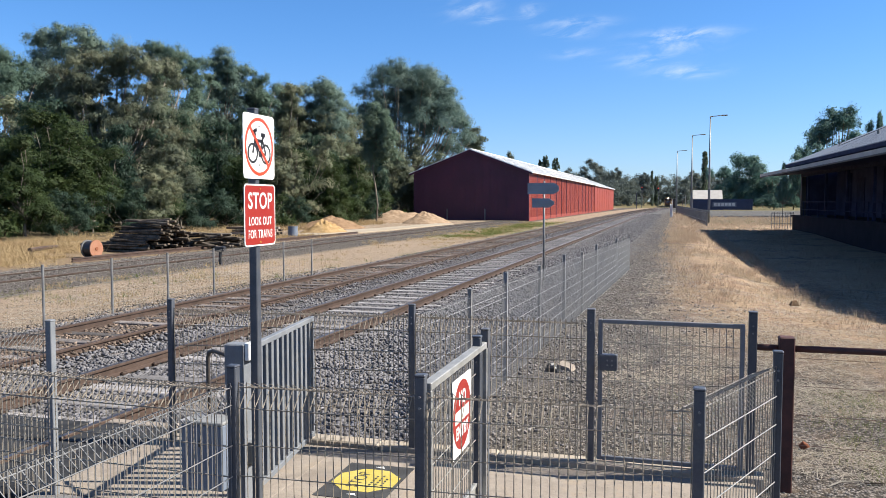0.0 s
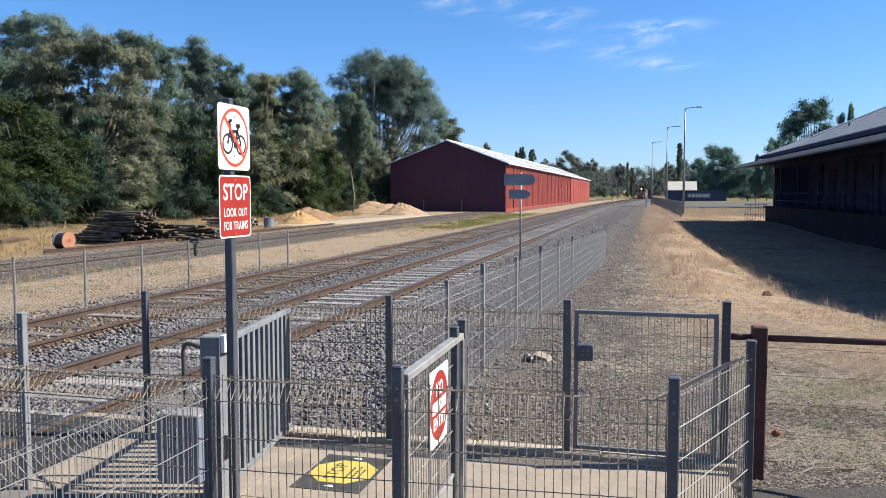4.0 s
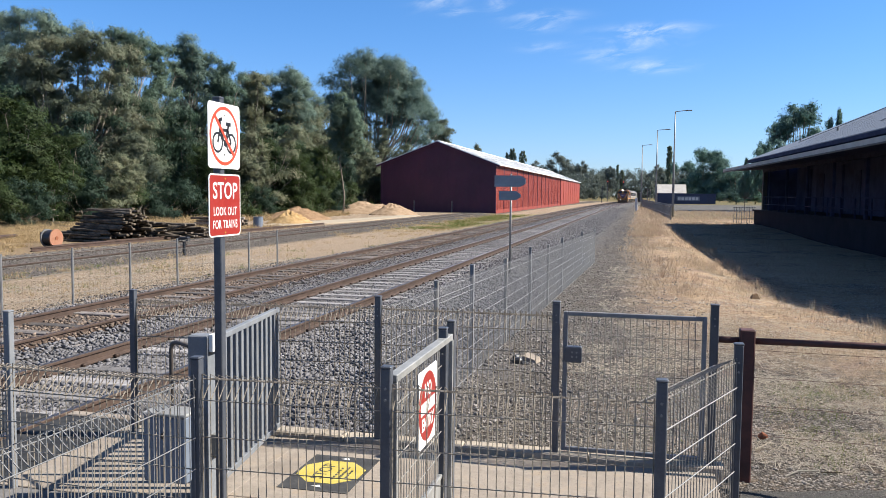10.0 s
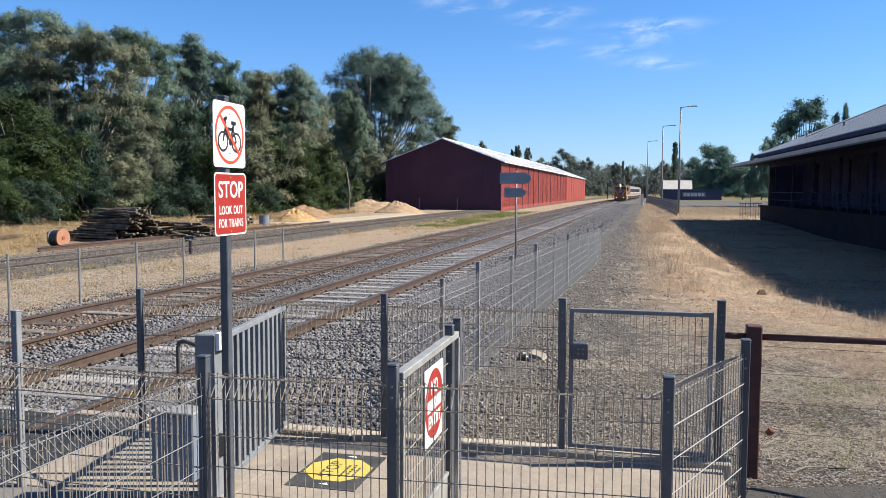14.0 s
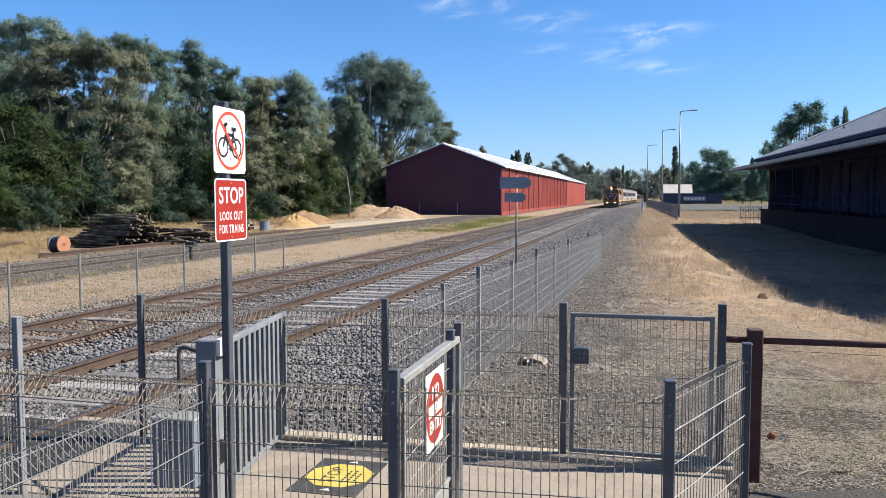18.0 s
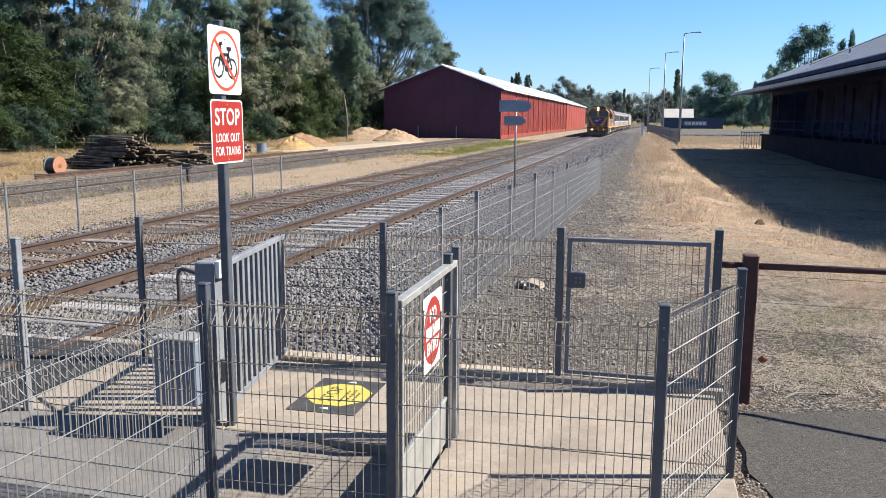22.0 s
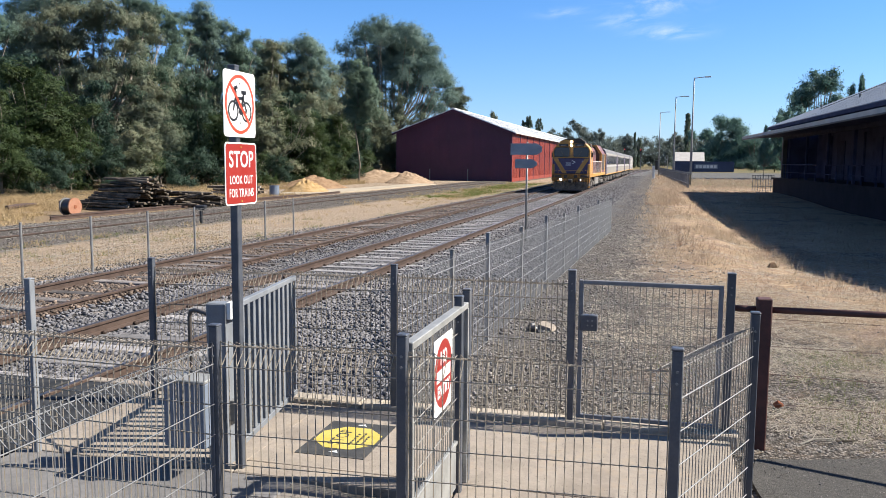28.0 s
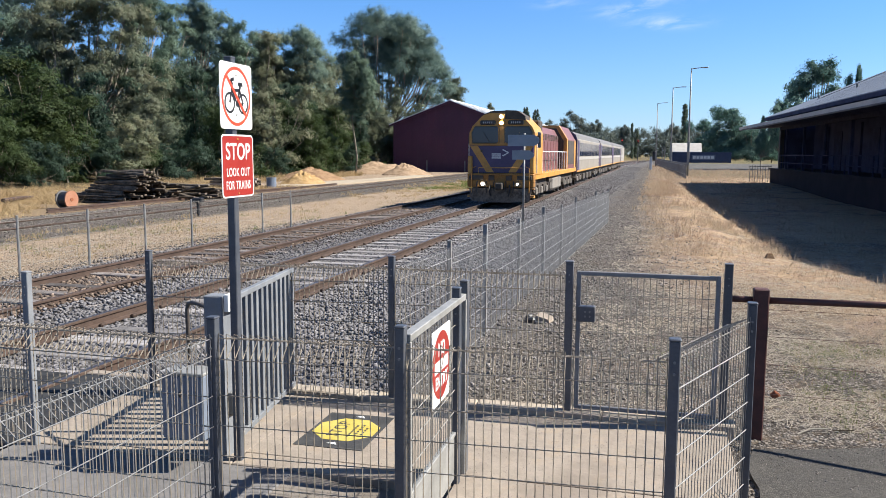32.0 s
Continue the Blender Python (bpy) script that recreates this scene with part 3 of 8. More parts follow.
def single(name, mb, material, label, category, kind="", smooth=False, at=(0, 0, 0), group=""):
    """A thing that is one mesh."""
    ob = new(name, mb.mesh(name, material, at, smooth))
    ob.location = at
    ORIGIN[ob.name] = tuple(at)
    return tagged(ob, label, category, group, kind)


def piece(name, mesh, parent, at, turn=0.0):
    """A repeated part on shared mesh data."""
    ob = new(name, mesh)
    o = ORIGIN[parent.name]
    ob.parent = parent
    ob.location = (at[0] - o[0], at[1] - o[1], at[2] - o[2])
    ob.rotation_euler = (0, 0, turn)
    return ob


def lettering(name, text, size, material, parent, m, spread=1.0, depth=0.002, bold=0.0):
    """Raised letters in the built-in font, centred on the pose m (outer space)."""
    cu = bpy.data.curves.new(name, "FONT")
    cu.body, cu.size, cu.align_x, cu.align_y, cu.extrude = text, size, "CENTER", "CENTER", depth
    cu.space_character, cu.offset = spread, bold
    tmp = bpy.data.objects.new(name, cu)
    scene.collection.objects.link(tmp)
    me = bpy.data.meshes.new_from_object(tmp.evaluated_get(bpy.context.evaluated_depsgraph_get()))
    bpy.data.objects.remove(tmp)
    me.materials.clear()
    me.materials.append(material)
    ob = new(name, me)
    ob.parent = parent
    o = ORIGIN[parent.name]
    ob.matrix_basis = Matrix.Translation((-o[0], -o[1], -o[2])) @ m
    return ob


def facing_x(x, y, z, sx=1.0, sy=1.0):
    """The pose of lettering on a face that looks along +x."""
    return Matrix.Translation((x, y, z)) @ Matrix(((0, 0, 1, 0), (1, 0, 0, 0), (0, 1, 0, 0), (0, 0, 0, 1))) @ Matrix.Diagonal((sx, sy, 1, 1))


# ---------------------------------------------------------------- the plan of the track
NEAR_TRACK, FAR_TRACK, GAUGE = -6.1, -9.25, 1.6
SIDING = -18.3


def smooth01(a):
    a = min(1.0, max(0.0, a))
    return a * a * (3 - 2 * a)


def bend(y):
    """How far the tracks swing to the right in the distance."""
    return 3.4 * smooth01((y - 140) / 190)


def hnoise(x, y, s, k=0.0):
    return noise.noise(Vector((x * s, y * s, k)))


def ground_height(x, y):
    """The lie of the land, rail level at zero."""
    xb = x - bend(y)
    if xb > -4.2:                                  # from the near ballast shoulder to the grass
        a = smooth01((xb + 4.2) / 2.4)
        z = -0.16 * (1 - a) - 0.10 * a
    elif xb > -10.9:
        z = -0.17
    elif xb > -13:
        z = -0.17 - 0.06 * smooth01((-10.9 - xb) / 2.0)
    else:
        z = -0.23 + 0.13 * smooth01((-15 - xb) / 3.0)
    if y < 6.9 and x > -4.6:
        z = min(z, -0.13) if x < 0.62 else -0.095
    rough = 0.03 if (xb > -1.5 or xb < -21) else 0.012
    z += rough * (hnoise(x, y, 0.8) + 0.5 * hnoise(x, y, 2.7, 3.0))
    if x > 1.0 and 13 < y < 66:                    # the land dips beside the station building
        z -= 0.34 * smooth01((x - 1.0) / 2.2) * smooth01((y - 14) / 8) * (1 - smooth01((y - 46) / 18))
    if xb < -30:
        z += 0.5 * smooth01((-30 - xb) / 12)
    return z


def ground():
    xs = [-900, -400, -200, -120, -80, -60, -50] + [-44 + 1.0 * i for i in range(20)] + [-24 + 0.5 * i for i in range(26)] + [-11 + 0.25 * i for i in range(68)] + [6 + 1.0 * i for i in range(14)] + [22, 30, 40, 60, 90, 150, 250, 500, 900]
    ys = [-60, -30, -15, -8, -4, -2] + [0.25 * i for i in range(100)] + [25 + 0.6 * i for i in range(60)] + [61 + 2 * i for i in range(30)] + [121 + 5 * i for i in range(30)] + [280, 320, 370, 420, 500, 600, 800, 1200, 2000, 3500]
    v, f = [], []
    for y in ys:
        for x in xs:
            v.append((x, y, ground_height(x, y)))
    w = len(xs)
    for j in range(len(ys) - 1):
        for i in range(w - 1):
            f.append((j * w + i, j * w + i + 1, (j + 1) * w + i + 1, (j + 1) * w + i))
    n = Nodes("yard_ground")
    at = n.add("TexCoord").outputs["Object"]
    sep = n.add("SeparateXYZ")
    n.link(at, sep.inputs[0])
    x, y = sep.outputs["X"], sep.outputs["Y"]
    # the swing of the tracks, and frayed borders
    sw = n.math("MULTIPLY", n.ramp(y, 140, 330), 3.4)
    big, mid, fine, grit = n.noise(at, 0.22, 5), n.noise(at, 1.1, 6, 0.65), n.noise(at, 9.0, 6, 0.7), n.noise(at, 55.0, 4, 0.7)
    fray = n.math("ADD", n.math("MULTIPLY", n.math("SUBTRACT", big, 0.5), 3.0), n.math("MULTIPLY", n.math("SUBTRACT", mid, 0.5), 2.2))
    xf = n.math("ADD", n.math("SUBTRACT", x, sw), fray)
    tight = n.math("ADD", n.math("SUBTRACT", x, sw), n.math("MULTIPLY", n.math("SUBTRACT", mid, 0.5), 0.8))
    straw = n.mix(n.ramp(fine, 0.32, 0.66), (0.2202, 0.149, 0.09123), (0.388, 0.294, 0.2027))
    straw = n.mix(n.math("MULTIPLY", n.ramp(mid, 0.46, 0.62), 0.8), straw, (0.3143, 0.208, 0.1504))
    straw = n.mix(n.math("MULTIPLY", n.ramp(big, 0.56, 0.7), 0.45), straw, (0.2619, 0.208, 0.1232))
    straw = n.mix(n.math("MULTIPLY", n.ramp(grit, 0.52, 0.66), 0.5), straw, (0.1261, 0.0891, 0.05297))
    pebble, gap = n.cells(at, 42.0)
    lump, crack = n.cells(at, 17.0)
    earth = n.mix(n.ramp(n.math("MULTIPLY", pebble, n.math("ADD", grit, 0.5)), 0.1, 0.95), (0.0405, 0.0356, 0.0312), (0.226, 0.201, 0.178))
    earth = n.mix(n.math("MULTIPLY", n.ramp(gap, 0.35, 0.75), 0.75), earth, (0.03143, 0.027, 0.02354))
    ballast = n.mix(n.ramp(grit, 0.38, 0.62), (0.082, 0.08, 0.081), (0.2121, 0.2079, 0.2105))
    ballast = n.mix(n.math("MULTIPLY", n.ramp(fine, 0.35, 0.65), 0.6), ballast, (0.08486, 0.07655, 0.07151))
    ballast = n.mix(n.math("MULTIPLY", n.ramp(mid, 0.45, 0.65), 0.45), ballast, (0.2121, 0.193, 0.1796))
    ballast = n.mix(1.0, ballast, n.mix(lump, (0.62, 0.61, 0.6), (1.36, 1.36, 1.36)), "MULTIPLY")
    ballast = n.mix(n.math("MULTIPLY", n.ramp(crack, 0.35, 0.7), 0.6), ballast, (0.04, 0.038, 0.037))
    old = n.mix(n.ramp(grit, 0.38, 0.62), (0.03667, 0.0324, 0.02943), (0.1261, 0.113, 0.103))
    old = n.mix(1.0, old, n.mix(lump, (0.5, 0.5, 0.5), (1.45, 1.45, 1.45)), "MULTIPLY")
    old = n.mix(n.math("MULTIPLY", n.ramp(fine, 0.4, 0.65), 0.6), old, (0.1048, 0.0891, 0.07063))
    tan = n.mix(n.ramp(grit, 0.35, 0.65), (0.165, 0.122, 0.086), (0.335, 0.262, 0.192))
    tan = n.mix(n.math("MULTIPLY", n.ramp(fine, 0.5, 0.7), 0.5), tan, (0.1465, 0.119, 0.0824))
    green = n.mix(n.ramp(fine, 0.35, 0.65), (0.0486, 0.0702, 0.0162), (0.119, 0.135, 0.0378))
    floor = n.mix(n.ramp(fine, 0.35, 0.65), (0.0378, 0.0297, 0.0189), (0.108, 0.0837, 0.0486))
    # right of the tracks: gravelly earth near by, straw grass farther off
    near = n.ramp(n.math("ADD", n.math("ADD", y, n.math("MULTIPLY", x, 1.6)), n.math("ADD", n.math("MULTIPLY", n.math("SUBTRACT", big, 0.5), 10.0), n.math("MULTIPLY", n.math("SUBTRACT", mid, 0.5), 9.0))), 11.5, 20.0)
    patch = n.ramp(n.math("ADD", n.math("MULTIPLY", mid, 0.35), n.math("MULTIPLY", fine, 0.65)), 0.44, 0.64)
    right_near = n.mix(n.math("MULTIPLY", patch, 0.28), earth, straw)
    right_far = n.mix(n.math("MULTIPLY", n.ramp(n.math("ADD", n.math("MULTIPLY", mid, 0.6), n.math("MULTIPLY", big, 0.4)), 0.47, 0.60), 0.62), straw, earth)
    right = n.mix(near, right_near, right_far)
    shoulder = n.mix(n.ramp(xf, -2.6, -1.2), ballast, earth)
    stain = n.math("SUBTRACT", 1.0, n.ramp(n.math("ABSOLUTE", n.math("SUBTRACT", tight, FAR_TRACK), 0.0), 0.6, 1.3))
    shoulder = n.mix(n.math("MULTIPLY", stain, 0.6), shoulder, n.mix(lump, (0.062, 0.044, 0.034), (0.135, 0.1, 0.08)))
    col = n.mix(n.ramp(xf, -0.9, 0.9), shoulder, right)
    # left of the tracks: tan gravel, then the siding's ballast, then straw up to the trees
    left = n.mix(n.ramp(tight, -16.0, -15.2), old, tan)
    gmask = n.math("MULTIPLY", n.ramp(y, 44, 58), n.math("SUBTRACT", 1.0, n.ramp(y, 84, 100)))
    gmask = n.math("MULTIPLY", gmask, n.math("MULTIPLY", n.ramp(tight, -16.2, -14.5), n.ramp(mid, 0.42, 0.62)))
    left = n.mix(gmask, left, green)
    under = n.mix(0.55, straw, (0.108, 0.081, 0.0432))
    far_left = n.mix(n.math("MULTIPLY", n.ramp(y, 34, 44), n.math("SUBTRACT", 1.0, n.ramp(mid, 0.55, 0.7))), under, tan)
    left = n.mix(n.ramp(tight, -20.6, -20.0), far_left, left)
    left = n.mix(n.ramp(xf, -34.0, -30.5), floor, left)
    col = n.mix(n.ramp(tight, -11.1, -10.6), left, col)
    # far country
    far = n.mix(n.ramp(big, 0.4, 0.6), (0.162, 0.124, 0.0648), (0.119, 0.108, 0.054))
    away = n.math("MAXIMUM", n.ramp(y, 260, 330), n.math("MAXIMUM", n.ramp(x, 24, 40), n.ramp(n.math("MULTIPLY", x, -1.0), 70, 90)))
    yard = n.mix(n.ramp(fine, 0.35, 0.65), (0.0918, 0.0891, 0.0459), (0.194, 0.165, 0.0972))
    col = n.mix(n.math("MULTIPLY", n.ramp(y, 76, 90), n.ramp(x, 1.8, 3.2)), col, yard)
    tarmac = n.mix(n.ramp(grit, 0.38, 0.62), (0.075, 0.072, 0.069), (0.13, 0.125, 0.118))
    park = n.math("MULTIPLY", n.math("MULTIPLY", n.ramp(n.math("ADD", y, n.math("MULTIPLY", mid, 8.0)), 116, 121), n.math("SUBTRACT", 1.0, n.ramp(y, 208, 212))), n.ramp(x, 3.4, 4.4))
    col = n.mix(away, col, far)
    col = n.mix(park, col, tarmac)
    height = n.math("SUBTRACT", n.math("ADD", n.math("MULTIPLY", grit, 0.5), fine), n.math("MULTIPLY", gap, 0.5))
    m = n.finish(col, 0.95, height, 0.9, 0.03, Specular_IOR_Level=0.06)
    me = bpy.data.meshes.new("ground")
    me.from_pydata(v, [], f)
    me.materials.append(m)
    me.polygons.foreach_set("use_smooth", [True] * len(f))
    return tagged(new("ground", me), "dry railway yard ground of ballast, gravel and straw-coloured grass", "ground", kind="structure")


ground()


# ---------------------------------------------------------------- tracks
def rail_profile(h=0.15):
    return [(-0.065, -h), (0.065, -h), (0.065, -h + 0.015), (0.012, -h + 0.035), (0.012, -0.045), (0.034, -0.034), (0.034, -0.006), (0.026, 0.0), (-0.026, 0.0), (-0.034, -0.006), (-0.034, -0.034), (-0.012, -0.045), (-0.012, -h + 0.035), (-0.065, -h + 0.015)]


def track(label, x, ys, gauge, sleeper_from, sleeper_to, top, head, sleeper_mat, bury, step=0.66, clips_to=0.0):
    t = thing("railway_track", (x, ys[0], top - 0.16), label, "railway track", kind="structure")
    prof = rail_profile()
    for s in (-1, 1):
        rail, cap = MB(), MB()
        rows = []
        for y in ys:
            rows.append([(x + bend(y) + s * gauge / 2 + s * 0.034 + p[0], y, top + p[1]) for p in prof])
        n = len(prof)
        for r in rows:
            rail.v += r
        for k in range(len(ys) - 1):
            for i in range(n):
                a, b = k * n + i, k * n + (i + 1) % n
                rail.f.append((a, b, b + n, a + n))
        rail.f.append(tuple(range(n)))
        ob = part("rail", rail, M["rail"], t)
        for k, y in enumerate(ys):
            c = x + bend(y) + s * gauge / 2 + s * 0.034
            cap.v += [(c - 0.027, y, top + 0.0015), (c + 0.027, y, top + 0.0015)]
            if k:
                q = 2 * k
                cap.f.append((q - 2, q - 1, q + 1, q))
        part("rail_head", cap, head, ob)
    random.seed(7)
    shapes = []
    for i in range(6):
        b = MB()
        w = random.uniform(0.115, 0.13)
        b.box(-1.3 + random.uniform(-0.06, 0.06), -w, -0.14, 1.3 + random.uniform(-0.06, 0.06), w, 0.0, 0.012)
        shapes.append(b.mesh("sleeper", sleeper_mat))
    y, k = sleeper_from, 0
    rest, clips = MB(), MB()
    while y < sleeper_to:
        lift = top - 0.152 - random.uniform(*bury)
        if k < 230:
            piece("sleeper", random.choice(shapes), t, (x + bend(y), y + random.uniform(-0.03, 0.03), lift), random.uniform(-0.012, 0.012))
        else:
            rest.box(x + bend(y) - 1.3, y - 0.12, lift - 0.14, x + bend(y) + 1.3, y + 0.12, lift)
        if y < clips_to:
            for s in (-1, 1):
                c = x + bend(y) + s * (gauge / 2 + 0.034)
                for q in (-1, 1):
                    clips.box(c + q * 0.085 - 0.03, y - 0.05, top - 0.158, c + q * 0.085 + 0.03, y + 0.05, top - 0.105, 0.015)
        y += step
        k += 1
    if rest.f:
        part("sleepers", rest, sleeper_mat, t, kind="stuff")
    if clips.f:
        part("rail_fastenings", clips, M["clip"], t, kind="stuff")
    return t


LINE = [-40, 0, 40, 80, 120] + [140 + 10 * i for i in range(21)] + [400, 500, 700, 1000]
track("main line track with worn rails on pale sleepers in grey ballast", NEAR_TRACK, LINE, GAUGE, 1.0, 300, 0.0, M["rail_head"], M["sleeper"], (-0.012, 0.012), clips_to=60)
track("second track with rusty rails half sunk in grey ballast", FAR_TRACK, LINE, GAUGE - 0.1, 1.0, 260, -0.03, M["rail_old"], M["sleeper_mixed"], (-0.05, -0.008), clips_to=45)
track("disused siding track with brown rails and old timber sleepers", SIDING, [-40, 0, 40, 80, 88], GAUGE, 2.0, 88, -0.05, M["rail_old"], M["sleeper_old"], (0.0, 0.03), step=0.75)


# ---------------------------------------------------------------- red goods shed
def goods_shed():
    x0, x1, y0, y1, ye, zr = -30.3, -16.3, 93.5, 172.0, 5.55, 8.15
    y2 = 226.0
    xm = (x0 + x1) / 2
    t = thing("goods_shed", (xm, y0, 0), "long red corrugated goods shed with a pale zinc gable roof", "shed")
    base = -0.3
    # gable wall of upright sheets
    wall = part("gable_wall", MB().plate([(x0, base), (x1, base), (x1, ye), (xm, zr), (x0, ye)], 1, y0 + 0.05, y0 + 0.25), M["shed_shaded"], t, "red gable wall with its shade put into the colour")
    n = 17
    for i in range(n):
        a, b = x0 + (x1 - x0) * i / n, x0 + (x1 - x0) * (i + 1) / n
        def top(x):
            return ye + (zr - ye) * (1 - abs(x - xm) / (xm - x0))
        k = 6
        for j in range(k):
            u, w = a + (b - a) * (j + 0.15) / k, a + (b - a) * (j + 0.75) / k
            part("sheet_rib", MB().plate([(u, base), (w, base), (w, top(w) - 0.02), (u, top(u) - 0.02)], 1, y0 + 0.034, y0 + 0.06), M["shed_shaded"], wall)
    part("gable_wall", MB().plate([(x0, base), (x1, base), (x1, ye), (xm, zr), (x0, ye)], 1, y2 - 0.2, y2), M["shed_shaded"], t)
    part("side_wall", MB().box(x0, y0, base, x0 + 0.2, y2, ye), M["shed_shaded"], t)
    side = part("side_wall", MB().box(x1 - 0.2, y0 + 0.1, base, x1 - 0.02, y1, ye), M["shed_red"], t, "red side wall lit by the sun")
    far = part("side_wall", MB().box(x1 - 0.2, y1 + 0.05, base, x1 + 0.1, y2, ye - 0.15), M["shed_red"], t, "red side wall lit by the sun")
    # panels divided by dark upright joints
    m = 14
    for i in range(m):
        a = y0 + 0.1 + (y1 - y0 - 0.1) * i / m
        b = y0 + 0.1 + (y1 - y0 - 0.1) * (i + 1) / m
        for j in range(10):
            u, w = a + 0.12 + (b - a - 0.24) * j / 10, a + 0.12 + (b - a - 0.24) * (j + 0.62) / 10
            part("sheet_rib", MB().box(x1 - 0.03, u, base + 0.35, x1 + 0.015, w, ye - 0.25), M["shed_red"], side)
        part("wall_joint", MB().box(x1 - 0.03, b - 0.11, base, x1 + 0.06, b + 0.11, ye - 0.1), M["shed_shaded"], side)
    part("base_board", MB().box(x1 - 0.03, y0 + 0.1, base, x1 + 0.04, y1, 0.25), M["shed_red"], side)
    for i in range(9):
        a = y1 + (y2 - y1) * i / 9
        b = y1 + (y2 - y1) * (i + 1) / 9
        part("wall_panel", MB().box(x1 + 0.09, a + 0.2, base + 0.4, x1 + 0.15, b - 0.2, ye - 0.4), M["shed_red"], far)
    # roof in two slopes with an overhang, ribbed
    def slope(name, sgn, ya, yb, lift, mat):
        xe = xm + sgn * ((x1 - x0) / 2 + 0.45)
        ze = ye - (zr - ye) * 0.45 / ((x1 - x0) / 2) + lift
        zt = zr + lift
        s = MB()
        k = int((yb - ya) / 1.0)
        for i in range(k):
            u, w = ya + (yb - ya) * i / k, ya + (yb - ya) * (i + 1) / k
            for (p, q, d) in ((u, u + (w - u) * 0.72, 0.10), (u + (w - u) * 0.72, w, 0.15)):
                s.convex([(xm, p, zt), (xe, p, ze), (xe, q, ze), (xm, q, zt), (xm, p, zt + d), (xe, p, ze + d), (xe, q, ze + d), (xm, q, zt + d)],
                         [(0, 1, 2, 3), (4, 5, 6, 7), (0, 1, 5, 4), (1, 2, 6, 5), (2, 3, 7, 6), (3, 0, 4, 7)])
        return part(name, s, mat, t, "pale zinc roof slope")
    slope("roof", 1, y0 - 0.3, y1, 0.03, M["roof_white"])
    slope("roof", -1, y0 - 0.3, y1, 0.03, M["roof_white"])
    slope("roof", 1, y1, y2 + 0.3, -0.05, M["roof_white"])
    slope("roof", -1, y1, y2 + 0.3, -0.05, M["roof_white"])
    part("ridge_cap", MB().plate([(xm - 0.35, zr + 0.06), (xm, zr + 0.24), (xm + 0.35, zr + 0.06), (xm, zr + 0.14)], 1, y0 - 0.3, y2 + 0.3), M["roof_white"], t)
    for s in (-1, 1):
        e = xm + s * (xm - x0 + 0.45)
        part("barge_board", MB().plate([(xm, zr - 0.2), (xm, zr + 0.04), (e, ye - 0.14), (e, ye - 0.36)], 1, y0 - 0.32, y0 - 0.26), M["shed_shaded"], t)
    for xx in (x0 + 4.3, x0 + 8.9):
        part("pipe", MB().tube([(xx, y0 - 0.5, -0.2), (xx, y0 - 0.5, 1.25)], 0.06, 6), M["galv"], t, "short grey pipe")


goods_shed()


# ---------------------------------------------------------------- station building
BT = radians(2.6)


def turned(x, y, z):
    """From the building's own plan (origin at its far eave corner) to the yard."""
    c, s = math.cos(BT), math.sin(BT)
    return (6.35 + x * c - y * s, 67.5 + x * s + y * c, z)


